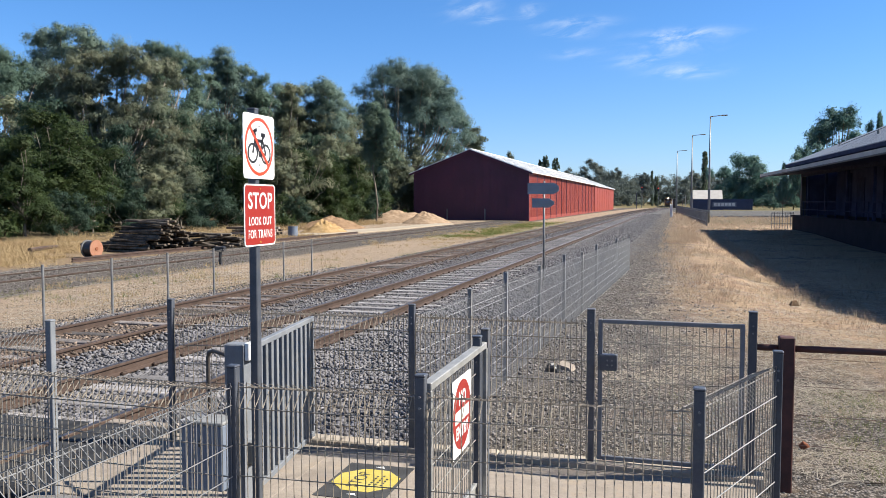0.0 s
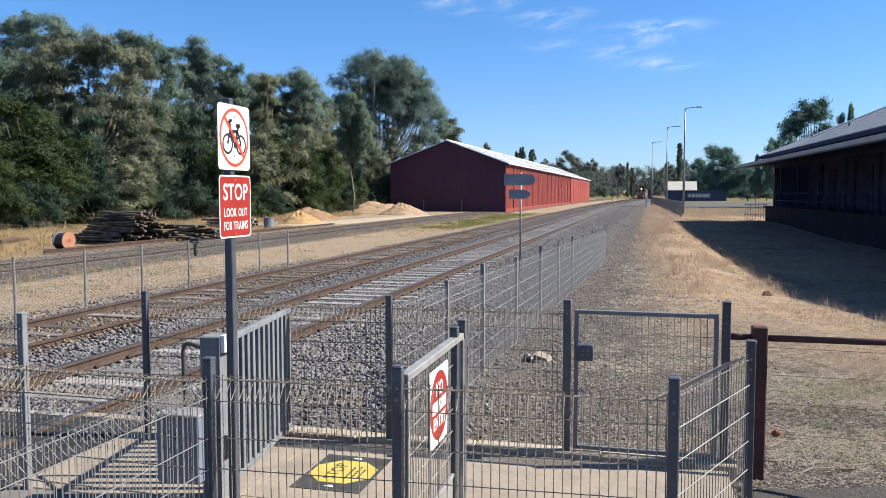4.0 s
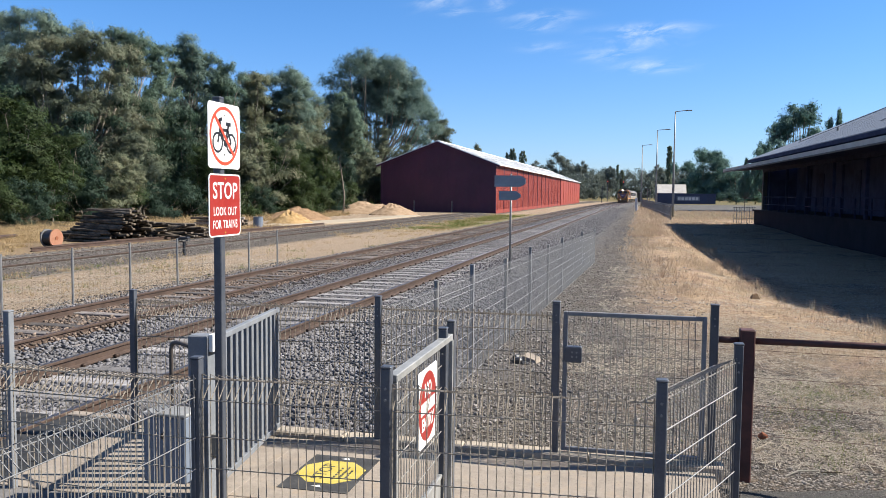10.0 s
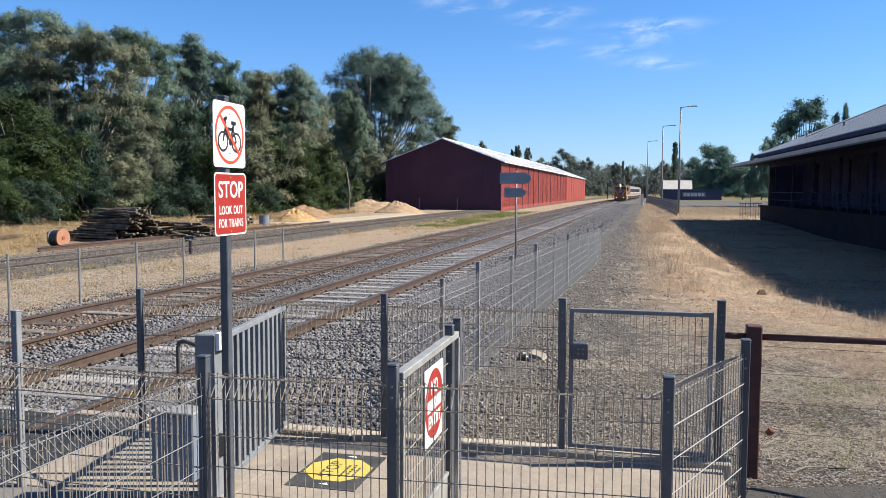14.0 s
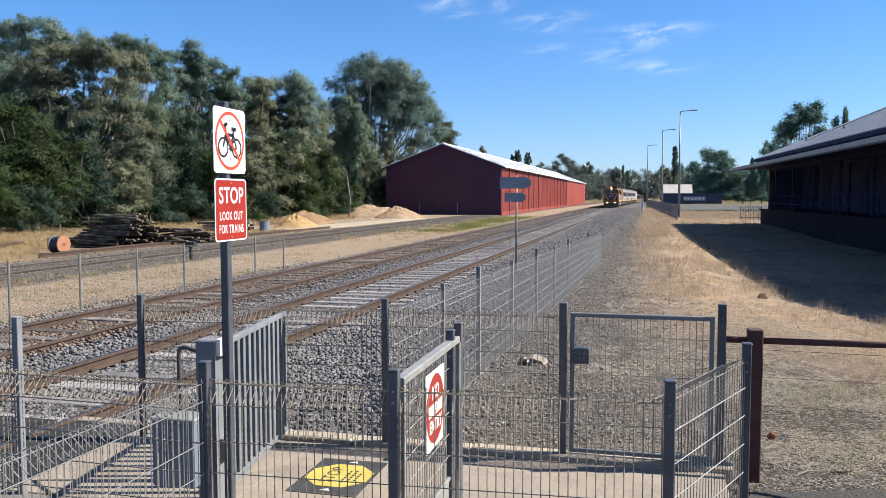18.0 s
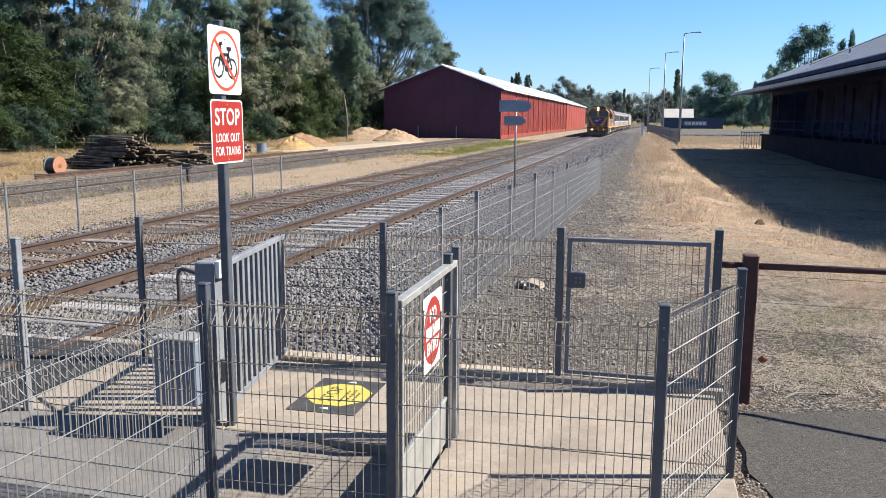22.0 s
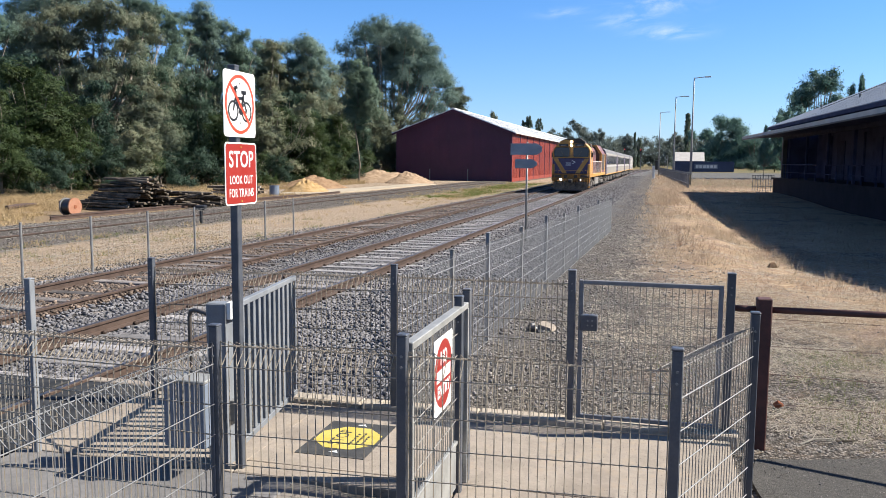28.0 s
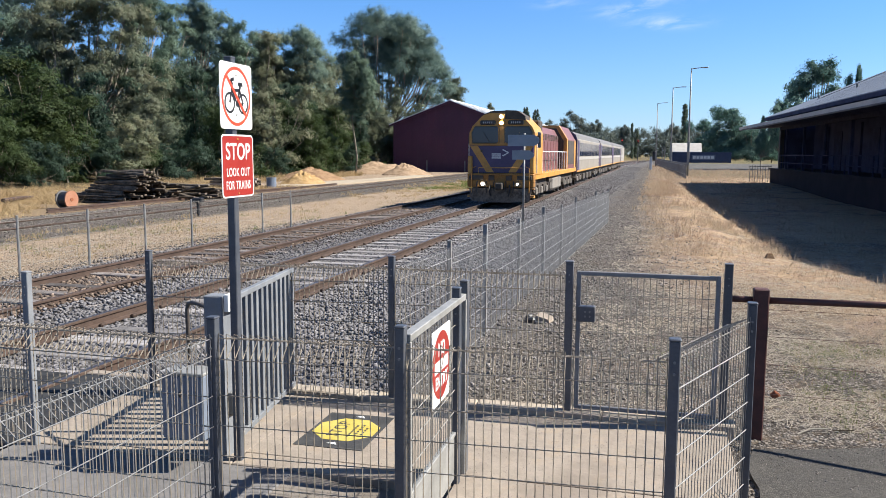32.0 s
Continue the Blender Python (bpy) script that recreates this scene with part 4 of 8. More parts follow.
def station_building():
    t = thing("station_building", turned(6, -50, 0), "long verandah station building with a grey zinc roof", "building")

    def slab(name, pts, thick, mat, label="", parent=None):
        lo = [turned(*p) for p in pts]
        hi = [(p[0], p[1], p[2] + thick) for p in lo]
        n = len(lo)
        mb = MB()
        mb.add(lo + hi, [tuple(range(n))[::-1], tuple(range(n, 2 * n))] + [(i, (i + 1) % n, n + (i + 1) % n, n + i) for i in range(n)])
        return part(name, mb, mat, parent or t, label)

    def block(name, x0, y0, z0, x1, y1, z1, mat, label="", parent=None, bevel=0.0):
        mb = MB().box(x0, y0, z0, x1, y1, z1, bevel)
        mb.v = [turned(*p) for p in mb.v]
        return part(name, mb, mat, parent or t, label)

    L = -95.0
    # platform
    block("platform", 2.55, L, -0.9, 16, 1.2, 0.95, M["platform"], "brick platform with shade put into its colour")
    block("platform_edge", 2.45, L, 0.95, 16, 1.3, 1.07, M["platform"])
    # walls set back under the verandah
    w = block("wall", 5.4, L, 1.07, 5.7, 0.3, 4.6, M["wall_shaded"], "brick wall with the verandah shade in its colour")
    block("wall", 3.26, 0.0, 1.07, 16, 0.3, 4.6, M["wall_shaded"], "brick wall with the verandah shade in its colour")
    block("corner_pilaster", 2.95, -0.05, 1.07, 3.25, 0.4, 4.05, M["pilaster"], "grey pilaster at the corner")
    for i in range(11):
        y = -8 - 8.0 * i
        d = block("door", 5.35, y, 1.07, 5.4, y + 1.9, 3.7, M["timber_dark"], "timber door with the verandah shade in its colour", w)
        block("pilaster", 5.26, y + 3.4, 1.07, 5.4, y + 3.75, 4.1, M["wall_shaded"], "", w)
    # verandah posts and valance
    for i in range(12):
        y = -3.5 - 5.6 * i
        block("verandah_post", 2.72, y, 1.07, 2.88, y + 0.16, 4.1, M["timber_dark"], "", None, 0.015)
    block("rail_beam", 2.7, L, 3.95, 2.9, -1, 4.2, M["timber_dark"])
    # railing along the platform
    for k, z in enumerate((1.5, 2.05)):
        block("railing_bar", 2.60, -64, z, 2.65, -2, z + 0.05, M["timber_dark"])
    for i in range(26):
        block("railing_post", 2.59, -64 + 2.45 * i, 1.07, 2.66, -64 + 2.45 * i + 0.06, 2.1, M["timber_dark"])
    # verandah roof, thin, with a pale edge
    slab("verandah_roof", [(0, L, 4.08), (2.6, L, 4.5), (2.6, -0.2, 4.5), (0, 0, 4.08)], 0.07, M["verandah_tin"], "thin weathered tan verandah roof")
    slab("verandah_edge", [(-0.06, L, 4.0), (0.0, L, 4.0), (0.0, 0.05, 4.0), (-0.06, 0.05, 4.0)], 0.2, M["fascia"], "pale fascia along the verandah")
    slab("verandah_trim", [(-0.075, L, 3.93), (0.0, L, 3.93), (0.0, 0.06, 3.93), (-0.075, 0.06, 3.93)], 0.07, M["edge_brown"], "dark trim under the fascia")
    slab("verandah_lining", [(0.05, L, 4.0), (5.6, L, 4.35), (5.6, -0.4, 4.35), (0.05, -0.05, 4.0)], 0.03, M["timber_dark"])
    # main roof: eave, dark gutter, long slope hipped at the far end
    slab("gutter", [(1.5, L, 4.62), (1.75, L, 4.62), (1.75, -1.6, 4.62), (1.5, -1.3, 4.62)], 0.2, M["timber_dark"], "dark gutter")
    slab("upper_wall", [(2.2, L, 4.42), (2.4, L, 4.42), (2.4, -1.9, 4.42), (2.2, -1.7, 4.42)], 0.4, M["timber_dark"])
    roof = slab("roof", [(1.55, L, 4.8), (10.5, L, 8.75), (10.5, -12, 8.75), (1.55, -1.3, 4.8)], 0.08, M["roof_grey"], "grey corrugated roof slope")
    slab("roof", [(1.55, -1.3, 4.8), (10.5, -12, 8.75), (19.4, -1.3, 4.8)], 0.08, M["roof_grey"], "grey hipped roof end")
    slab("roof", [(19.4, L, 4.8), (10.5, L, 8.75), (10.5, -12, 8.75), (19.4, -1.3, 4.8)], 0.08, M["roof_grey"], "grey corrugated roof slope")
    for i in range(70):
        y = -13 - 1.17 * i
        rib = [(1.55, y, 4.885), (10.45, y, 8.815), (10.45, y - 0.05, 8.815), (1.55, y - 0.05, 4.885)]
        slab("roof_rib", rib, 0.006, M["roof_grey"], "", roof)
    for y in (-10, -26, -44):
        a, b = (3.2, y, 5.63), (8.5, y - 2.5, 7.97)
        slab("roof_seam", [a, b, (b[0], b[1] - 0.12, b[2]), (a[0], a[1] - 0.12, a[2])], 0.06, M["fascia"], "pale seam on the roof", roof)
    for y in (-7, -16):
        mb = MB().tube([turned(4.0, y, 5.7), turned(4.0, y, 6.15)], 0.07, 8)
        part("vent_pipe", mb, M["galv"], t)
    # low gate beside the far end
    g = thing("yard_gate", turned(1.4, 2.5, 0), "grey steel picket gate at the platform end", "gate")
    for i in range(9):
        mb = MB().box(1.2 + 0.2 * i, 2.4, -0.05, 1.24 + 0.2 * i, 2.44, 1.25)
        mb.v = [turned(*p) for p in mb.v]
        part("picket", mb, M["gate"], g)
    for z in (0.3, 1.15):
        mb = MB().box(1.15, 2.45, z, 2.9, 2.5, z + 0.05)
        mb.v = [turned(*p) for p in mb.v]
        part("gate_rail", mb, M["gate"], g)


station_building()


# ---------------------------------------------------------------- crossing maze: slabs
def slabs():
    t = thing("path_slab", (-1.8, 5.2, -0.13), "pale concrete path slabs of the pedestrian crossing", "path", kind="structure")
    part("slab", MB().box(-2.7285, 5.02, -0.3, 0.60, 6.36, 0.0, 0.004), M["concrete"], t)
    part("slab", MB().box(-2.72, 4.80, -0.3, -1.19, 5.012, 0.0, 0.008), M["concrete"], t, "tan strip of concrete")
    part("slab", MB().box(-1.18, 2.0, -0.3, 0.60, 5.012, -0.002, 0.01), M["concrete"], t)
    part("slab", MB().box(-4.42, 2.0, -0.3, -2.25, 4.79, -0.004, 0.01), M["concrete_grey"], t, "grey concrete slab")
    part("slab", MB().plate([(-2.245, -0.3), (-1.19, -0.3), (-1.19, -0.06), (-1.85, -0.06), (-2.245, -0.006)], 1, 2.0, 4.79), M["concrete_brown"], t, "brown-grey slab a step lower")
    part("slab", MB().box(-4.42, 4.80, -0.3, -2.73, 6.36, -0.002, 0.004), M["concrete"], t)
    part("slab", MB().box(-4.42, -3.0, -0.3, 0.60, 1.99, -0.006, 0.01), M["concrete_grey"], t)
    k = thing("kerb", (-1.2, 6.45, -0.13), "narrow concrete kerb under the fence line", "kerb", kind="structure")
    for i in range(5):
        a = -4.42 + 1.02 * i
        part("kerb_block", MB().box(a, 6.365, -0.3, a + 1.012, 6.53, 0.045 + 0.004 * (i % 2), 0.012), M["kerb"], k)
    edge = [(9.0, -4.0), (1.7, -4.0)] + [(0.72 + 0.24 * max(0.0, 5.1 - y) ** 0.7 + 0.05 * hnoise(0.3, y, 3.0), y) for y in (-3.88 + 0.12 * i for i in range(83))]
    edge += [(0.78 + 0.1 * i, 6.22 + 0.03 * i + 0.07 * hnoise(0.1 * i, 0.7, 4.0)) for i in range(60)] + [(9.0, 7.6)]
    single("asphalt_path", MB().plate(edge, 2, -0.3, -0.075), M["asphalt"], "worn dark asphalt footpath beside the concrete", "path", kind="structure")
    c = thing("crossing_panels", (-5.0, 5.5, -0.2), "black rubber level crossing panels between the rails", "crossing", kind="structure")
    for x0, x1 in ((-5.2, -4.44), (-6.82, -5.38), (-8.40, -7.02), (-9.9, -8.6)):
        for j in range(3):
            y = 4.7 + 0.6 * j
            part("panel", MB().box(x0, y, -0.25, x1, y + 0.59, -0.012, 0.01), M["rubber"], c)
    part("edge_beam", MB().box(-5.2, 6.5, -0.25, -4.44, 6.62, 0.0, 0.01), M["concrete"], c)


slabs()


# ---------------------------------------------------------------- crossing maze: fences
def square_post(parent, x, y, top, w=0.05, base=-0.02, mat=None, name="post"):
    p = part(name, MB().box(x - w / 2, y - w / 2, base, x + w / 2, y + w / 2, top - 0.012, 0.004), mat or M["post"], parent)
    part("post_cap", MB().box(x - w / 2 - 0.003, y - w / 2 - 0.003, top - 0.014, x + w / 2 + 0.003, y + w / 2 + 0.003, top, 0.005), mat or M["post"], p)
    if base > -0.1 and w >= 0.05:
        for k in (0.11, 0.165):
            part("bolt", MB().disc(x, y - w / 2 - 0.006, top - k, 0.0065, 1, 0.006, 8), M["galv"], p)
    return p


def mesh_panel(parent, a, b, z0, z1, roll=0.11, pitch=0.0425, rows=0.155, r=0.0034, z1b=None, foot=False, bar=None, mat="wire", level=None):
    """Welded wire between two points, with a rolled top (and foot)."""
    a, b = Vector((*a, 0)), Vector((*b, 0))
    d = b - a
    length = d.length
    d.normalize()
    n = Vector((-d.y, d.x, 0))
    wires = MB()
    k = max(2, int(length / pitch))
    z1b = z1 if z1b is None else z1b
    for i in range(k + 1):
        s = length * i / k
        p = a + d * s
        zt = z1 + (z1b - z1) * i / k
        line = [p + Vector((0, 0, z0 + (roll if foot else 0)))]
        if foot:
            line = [p + n * roll + Vector((0, 0, z0 + roll * 0.9)), p + Vector((0, 0, z0)), p + Vector((0, 0, z0 + roll))]
        line += [p + Vector((0, 0, zt - roll)), p + Vector((0, 0, zt)), p + n * roll + Vector((0, 0, zt - roll * 0.45)), p + n * 0.004 + Vector((0, 0, zt - roll * 1.35))]
        wires.tube(line, r, 4, False)
    part("wire_mesh", wires, M[mat], parent, "galvanised welded wire with a rolled top", kind="stuff")
    wires = MB()
    m = max(2, int((z1 - z0) / rows))
    e = Vector((0, 0, 1))
    for j in range(m + 1):
        f = j / m if j < m else 1 - 1.35 * roll / (z1 - z0)
        if j == m - 1 and abs(f - 1 + 1.35 * roll / (z1 - z0)) * (z1 - z0) < 0.06:
            continue
        wires.tube([a - n * 0.006 + e * (z0 + (z1 - z0) * f), b - n * 0.006 + e * (z0 + (z1b - z0) * f)], bar or r * 1.15, 6, False)
    top = MB()
    top.tube([a + n * 0.004 + e * (z1 - 0.026), b + n * 0.004 + e * (z1b - 0.026)], r * 1.0, 6, False)
    top.tube([a + n * roll + e * (z1 - roll * 0.45), b + n * roll + e * (z1b - roll * 0.45)], r * 1.0, 6, False)
    part("roll_wire", top, M[mat], parent, "level wires inside the rolled top", kind="stuff")
    return part("cross_wire", wires, M[level or mat], parent, "level wires welded across the mesh", kind="stuff")


def fence(label, points, top, mesh_top, z0=0.03, skip=(), w=0.05, paint="post", **kw):
    """A run of square posts with wire panels between them."""
    t = thing("mesh_fence", (*points[0], 0), label, "fence", group="crossing fences")
    for i, p in enumerate(points):
        if i not in skip:
            square_post(t, p[0], p[1], top, w, mat=M[paint])
    for p, q in zip(points, points[1:]):
        d = (Vector(q) - Vector(p)).normalized() * 0.03
        mesh_panel(t, (p[0] + d.x, p[1] + d.y), (q[0] - d.x, q[1] - d.y), z0, mesh_top, **kw)
    return t


PA, PB, PC, PD = (-2.18, 3.70), (-1.18, 3.75), (0.12, 3.82), (0.57, 4.87)
fence("blue-grey posts with a wire mesh panel facing the path", [PA, PB, PC], 1.26, 1.17, roll=0.1, r=0.0028, bar=0.0028, mat="front_wire")
# its level wires take the paler wire: sunlight put into their colour
fence("wire mesh panel set at an angle beside the asphalt path", [PC, PD], 1.265, 1.18, skip=(0,), foot=True, level="fence_wire", roll=0.125, r=0.0028, bar=0.003)
fence("wire mesh fence running along the ramp", [(-2.27, -1.6), (-2.25, 0.9), PA], 1.26, 1.17, skip=(2,), roll=0.085, r=0.0027, bar=0.0028, mat="ramp_wire")
fence("wire mesh fence leading to the tracks", [(-5.6, 3.78), (-3.9, 3.74), PA], 1.26, 1.15, skip=(1, 2), mat="front_wire")
fence("wire mesh fence with blue-grey posts by the kerb", [(-4.24, 6.17), (-2.09, 6.40), (-0.62, 6.43)], 1.25, 1.17, skip=(2,), mat="front_wire")
fence("wire mesh wing fence at the level crossing", [(-5.9, 4.95), (-4.27, 4.77)], 1.26, 1.17, paint="gate")


def long_fence():
    t = thing("mesh_fence", (-2.06, 6.5, 0), "long grey wire mesh fence along the ballast", "fence", group="crossing fences")
    ys = [6.45, 8.15, 9.75, 11.9, 14.1, 16.3, 18.5, 20.7, 22.9, 25.0, 26.9]
    def at(y):
        return -2.09 + (y - 6.4) / 20.5 * 0.68
    for i, y in enumerate(ys[1:]):
        h = 1.22 - 0.24 * (y - 6.4) / 20.5 + (0.06 if i in (1, 3, 5, 7) else 0)
        square_post(t, at(y), y, h, 0.05 if i in (1, 3, 5, 7) else 0.042, -0.15, M["gate"] if i % 2 else M["galv"])
    for a, b in zip(ys, ys[1:]):
        ha, hb = 1.15 - 0.22 * (a - 6.4) / 20.5, 1.15 - 0.22 * (b - 6.4) / 20.5
        mesh_panel(t, (at(a) + 0.02, a + 0.03), (at(b) + 0.02, b - 0.03), -0.1, ha, z1b=hb, pitch=0.0425, r=0.0023, bar=0.0031, roll=0.085, mat="fence_wire")


long_fence()


def far_fence():
    t = thing("wire_fence", (-10.75, 12, -0.2), "low grey mesh fence beyond the tracks", "fence", group="yard fences")
    ys = [5.0, 6.7, 8.47, 10.25, 12.02, 13.81, 15.6, 17.38, 19.1, 20.84, 22.58]
    def at(y):
        return -11.1 + 0.03 * (y - 5)
    for y in ys:
        part("post", MB().tube([(at(y), y, -0.3), (at(y), y, 0.97)], 0.024, 8), M["galv"], t)
    for a, b in zip(ys, ys[1:]):
        mesh_panel(t, (at(a), a), (at(b), b), -0.15, 0.93, roll=0.04, pitch=0.15, rows=0.2, r=0.0016, bar=0.0026, foot=False)


far_fence()


def wire_gate():
    t = thing("wire_gate", (-0.62, 6.43, 0), "closed wire mesh gate in a blue-grey steel frame", "gate")
    square_post(t, -0.62, 6.43, 1.26, 0.06, name="gate_post")
    square_post(t, 0.575, 6.46, 1.28, 0.06, name="gate_post")
    a, b = -0.565, 0.52
    y = 6.445
    fr = MB().box(a, y - 0.016, 0.06, a + 0.034, y + 0.016, 1.18, 0.004)
    part("gate_stile", fr, M["gate"], t)
    part("gate_stile", MB().box(b - 0.034, y - 0.016, 0.06, b, y + 0.016, 1.18, 0.004), M["gate"], t)
    part("gate_rail", MB().box(a + 0.034, y - 0.015, 1.147, b - 0.034, y + 0.015, 1.18, 0.004), M["gate"], t)
    part("gate_rail", MB().box(a + 0.034, y - 0.015, 0.06, b - 0.034, y + 0.015, 0.094, 0.004), M["gate"], t)
    w = MB()
    k = 21
    for i in range(1, k):
        x = a + 0.034 + (b - a - 0.068) * i / k
        w.tube([(x, y, 0.09), (x, y, 1.15)], 0.0030, 4, False)
    for j in range(1, 7):
        z = 0.09 + 1.06 * j / 7
        w.tube([(a + 0.03, y + 0.005, z), (b - 0.03, y + 0.005, z)], 0.0031, 4, False)
    part("wire_mesh", w, M["wire"], t, kind="stuff")
    lock = part("lock_box", MB().box(a + 0.015, y - 0.045, 0.78, a + 0.15, y + 0.03, 0.905, 0.006), M["post"], t, "dark steel lock box")
    for dx in (0.075, 0.11):
        for dz in (0.825, 0.862):
            part("bolt", MB().disc(a + dx, y - 0.05, dz, 0.007, 1, 0.006, 8), M["galv"], lock)


wire_gate()


def no_entry_gate():
    t = thing("no_entry_gate", (-1.17, 4.4, 0), "fixed grey gate panel with a red no entry plate", "gate")
    x, y0, y1 = -1.178, 3.80, 4.86
    square_post(t, -1.17, 4.885, 1.27, 0.05)
    square_post(t, -1.165, 5.085, 1.285, 0.05)
    part("top_rail", MB().box(x - 0.018, y0, 1.165, x + 0.036, 5.035, 1.205, 0.004), M["pale_steel"], t)
    part("mid_rail", MB().box(x - 0.016, y0, 0.32, x + 0.016, y1, 0.345, 0.004), M["pale_steel"], t)
    part("kick_plate", MB().box(x - 0.006, y0 + 0.01, 0.03, x + 0.006, y1, 0.33, 0.003), M["pale_steel"], t, "pale grey steel kick plate")
    part("kick_plate", MB().box(x - 0.006, 4.912, 0.03, x + 0.006, 5.058, 0.33, 0.003), M["pale_steel"], t, "pale grey steel kick plate")
    for y in (3.80, 5.03):
        part("stile", MB().box(x + 0.004, y, 0.0, x + 0.036, y + 0.022, 1.165, 0.003), M["pale_steel"], t, "pale grey end of the gate frame")
    w = MB()
    for i in range(1, 21):
        y = y0 + (y1 - y0) * i / 21
        w.tube([(x, y, 0.34), (x, y, 1.17)], 0.0030, 4, False)
    for j in range(1, 6):
        z = 0.34 + 0.83 * j / 6
        w.tube([(x + 0.005, y0, z), (x + 0.005, y1, z)], 0.0034, 4, False)
    part("wire_mesh", w, M["wire"], t, kind="stuff")
    for j in range(7):
        part("picket", MB().box(x - 0.01, 4.895 + 0.024 * j, 0.33, x + 0.01, 4.907 + 0.024 * j, 1.18, 0.002), M["post"], t)
    s = part("sign_plate", MB().plate([(4.28, 0.658), (4.67, 0.658), (4.685, 0.673), (4.685, 1.090), (4.67, 1.105), (4.28, 1.105), (4.265, 1.090), (4.265, 0.673)], 0, x + 0.014, x + 0.017), M["white_sign"], t, "white square no entry plate")
    cy, cz = 4.475, 0.8815
    part("red_disc", MB().disc(x + 0.0172, cy, cz, 0.2, 0, 0.001, 40), M["red_sign"], s)
    part("white_bar", MB().box(x + 0.0182, cy - 0.155, cz - 0.034, x + 0.0192, cy + 0.155, cz + 0.034), M["white_sign"], s)
    lettering("lettering", "NO", 0.108, M["white_sign"], s, facing_x(x + 0.0188, cy, cz + 0.095, 0.9, 1.0), depth=0.0006, bold=0.003)
    lettering("lettering", "ENTRY", 0.098, M["white_sign"], s, facing_x(x + 0.0188, cy, cz - 0.095, 0.9, 1.0), depth=0.0006, bold=0.003)


no_entry_gate()


def paling_gate():
    """The automatic gate of upright palings, its hinge post, hoop and cabinet."""
    t = thing("paling_gate", (-2.86, 4.98, 0), "swing gate of upright grey steel palings", "gate")
    a, b = Vector((-2.80, 5.02)), Vector((-3.0, 6.40))
    d = (b - a).normalized()
    ang = math.atan2(d.y, d.x)
    L = (b - a).length

    def bar(name, s0, s1, z0, z1, thick):
        mb = MB().box(a.x + s0, a.y - thick / 2, z0, a.x + s1, a.y + thick / 2, z1, 0.004, ang, (a.x, a.y))
        return part(name, mb, M["gate"], t)
    bar("top_rail", 0, L, 1.075, 1.115, 0.045)
    bar("bottom_rail", 0, L, 0.07, 0.115, 0.045)
    n = 12
    for i in range(n + 1):
        s = L * i / n
        w = 0.0225
        bar("paling", max(0, s - w), min(L, s + w), 0.114, 1.076, 0.036)
    part("hinge_post", MB().box(-2.945, 4.88, -0.02, -2.80, 5.0, 1.13, 0.008), M["gate"], t, "wide grey hinge post")
    part("label_plate", MB().box(-2.80, 4.90, 1.02, -2.765, 4.995, 1.14, 0.004), M["white_sign"], t, "white marker on the hinge post")
    part("bracket", MB().box(-2.80, 4.92, 0.3, -2.76, 5.04, 0.45, 0.004), M["galv"], t)
    hoop = MB().tube([(-3.32, 5.28, -0.02), (-3.32, 5.28, 0.94), (-3.305, 5.275, 0.985), (-3.26, 5.26, 1.0), (-2.95, 5.06, 1.0)], 0.0155, 10)
    single("handrail_hoop", hoop, M["edge_brown"], "bent dark steel pipe handrail", "handrail", smooth=True, at=(-3.32, 5.28, -0.02))
    c = thing("control_cabinet", (-2.95, 4.69, 0.21), "blue-grey steel control cabinet hung on the gate post", "cabinet")
    part("body", MB().box(-3.105, 4.60, 0.21, -2.80, 4.775, 0.645, 0.008), M["box_grey"], c)
    part("lid", MB().box(-3.11, 4.59, 0.645, -2.795, 4.785, 0.668, 0.006), M["pale_steel"], c, "pale grey lid")
    part("handle", MB().box(-2.97, 4.587, 0.50, -2.948, 4.601, 0.54, 0.004), M["black_print"], c)
    part("bracket", MB().box(-2.93, 4.775, 0.28, -2.83, 4.882, 0.60, 0.004), M["galv"], c, "steel bracket to the gate post")


paling_gate()


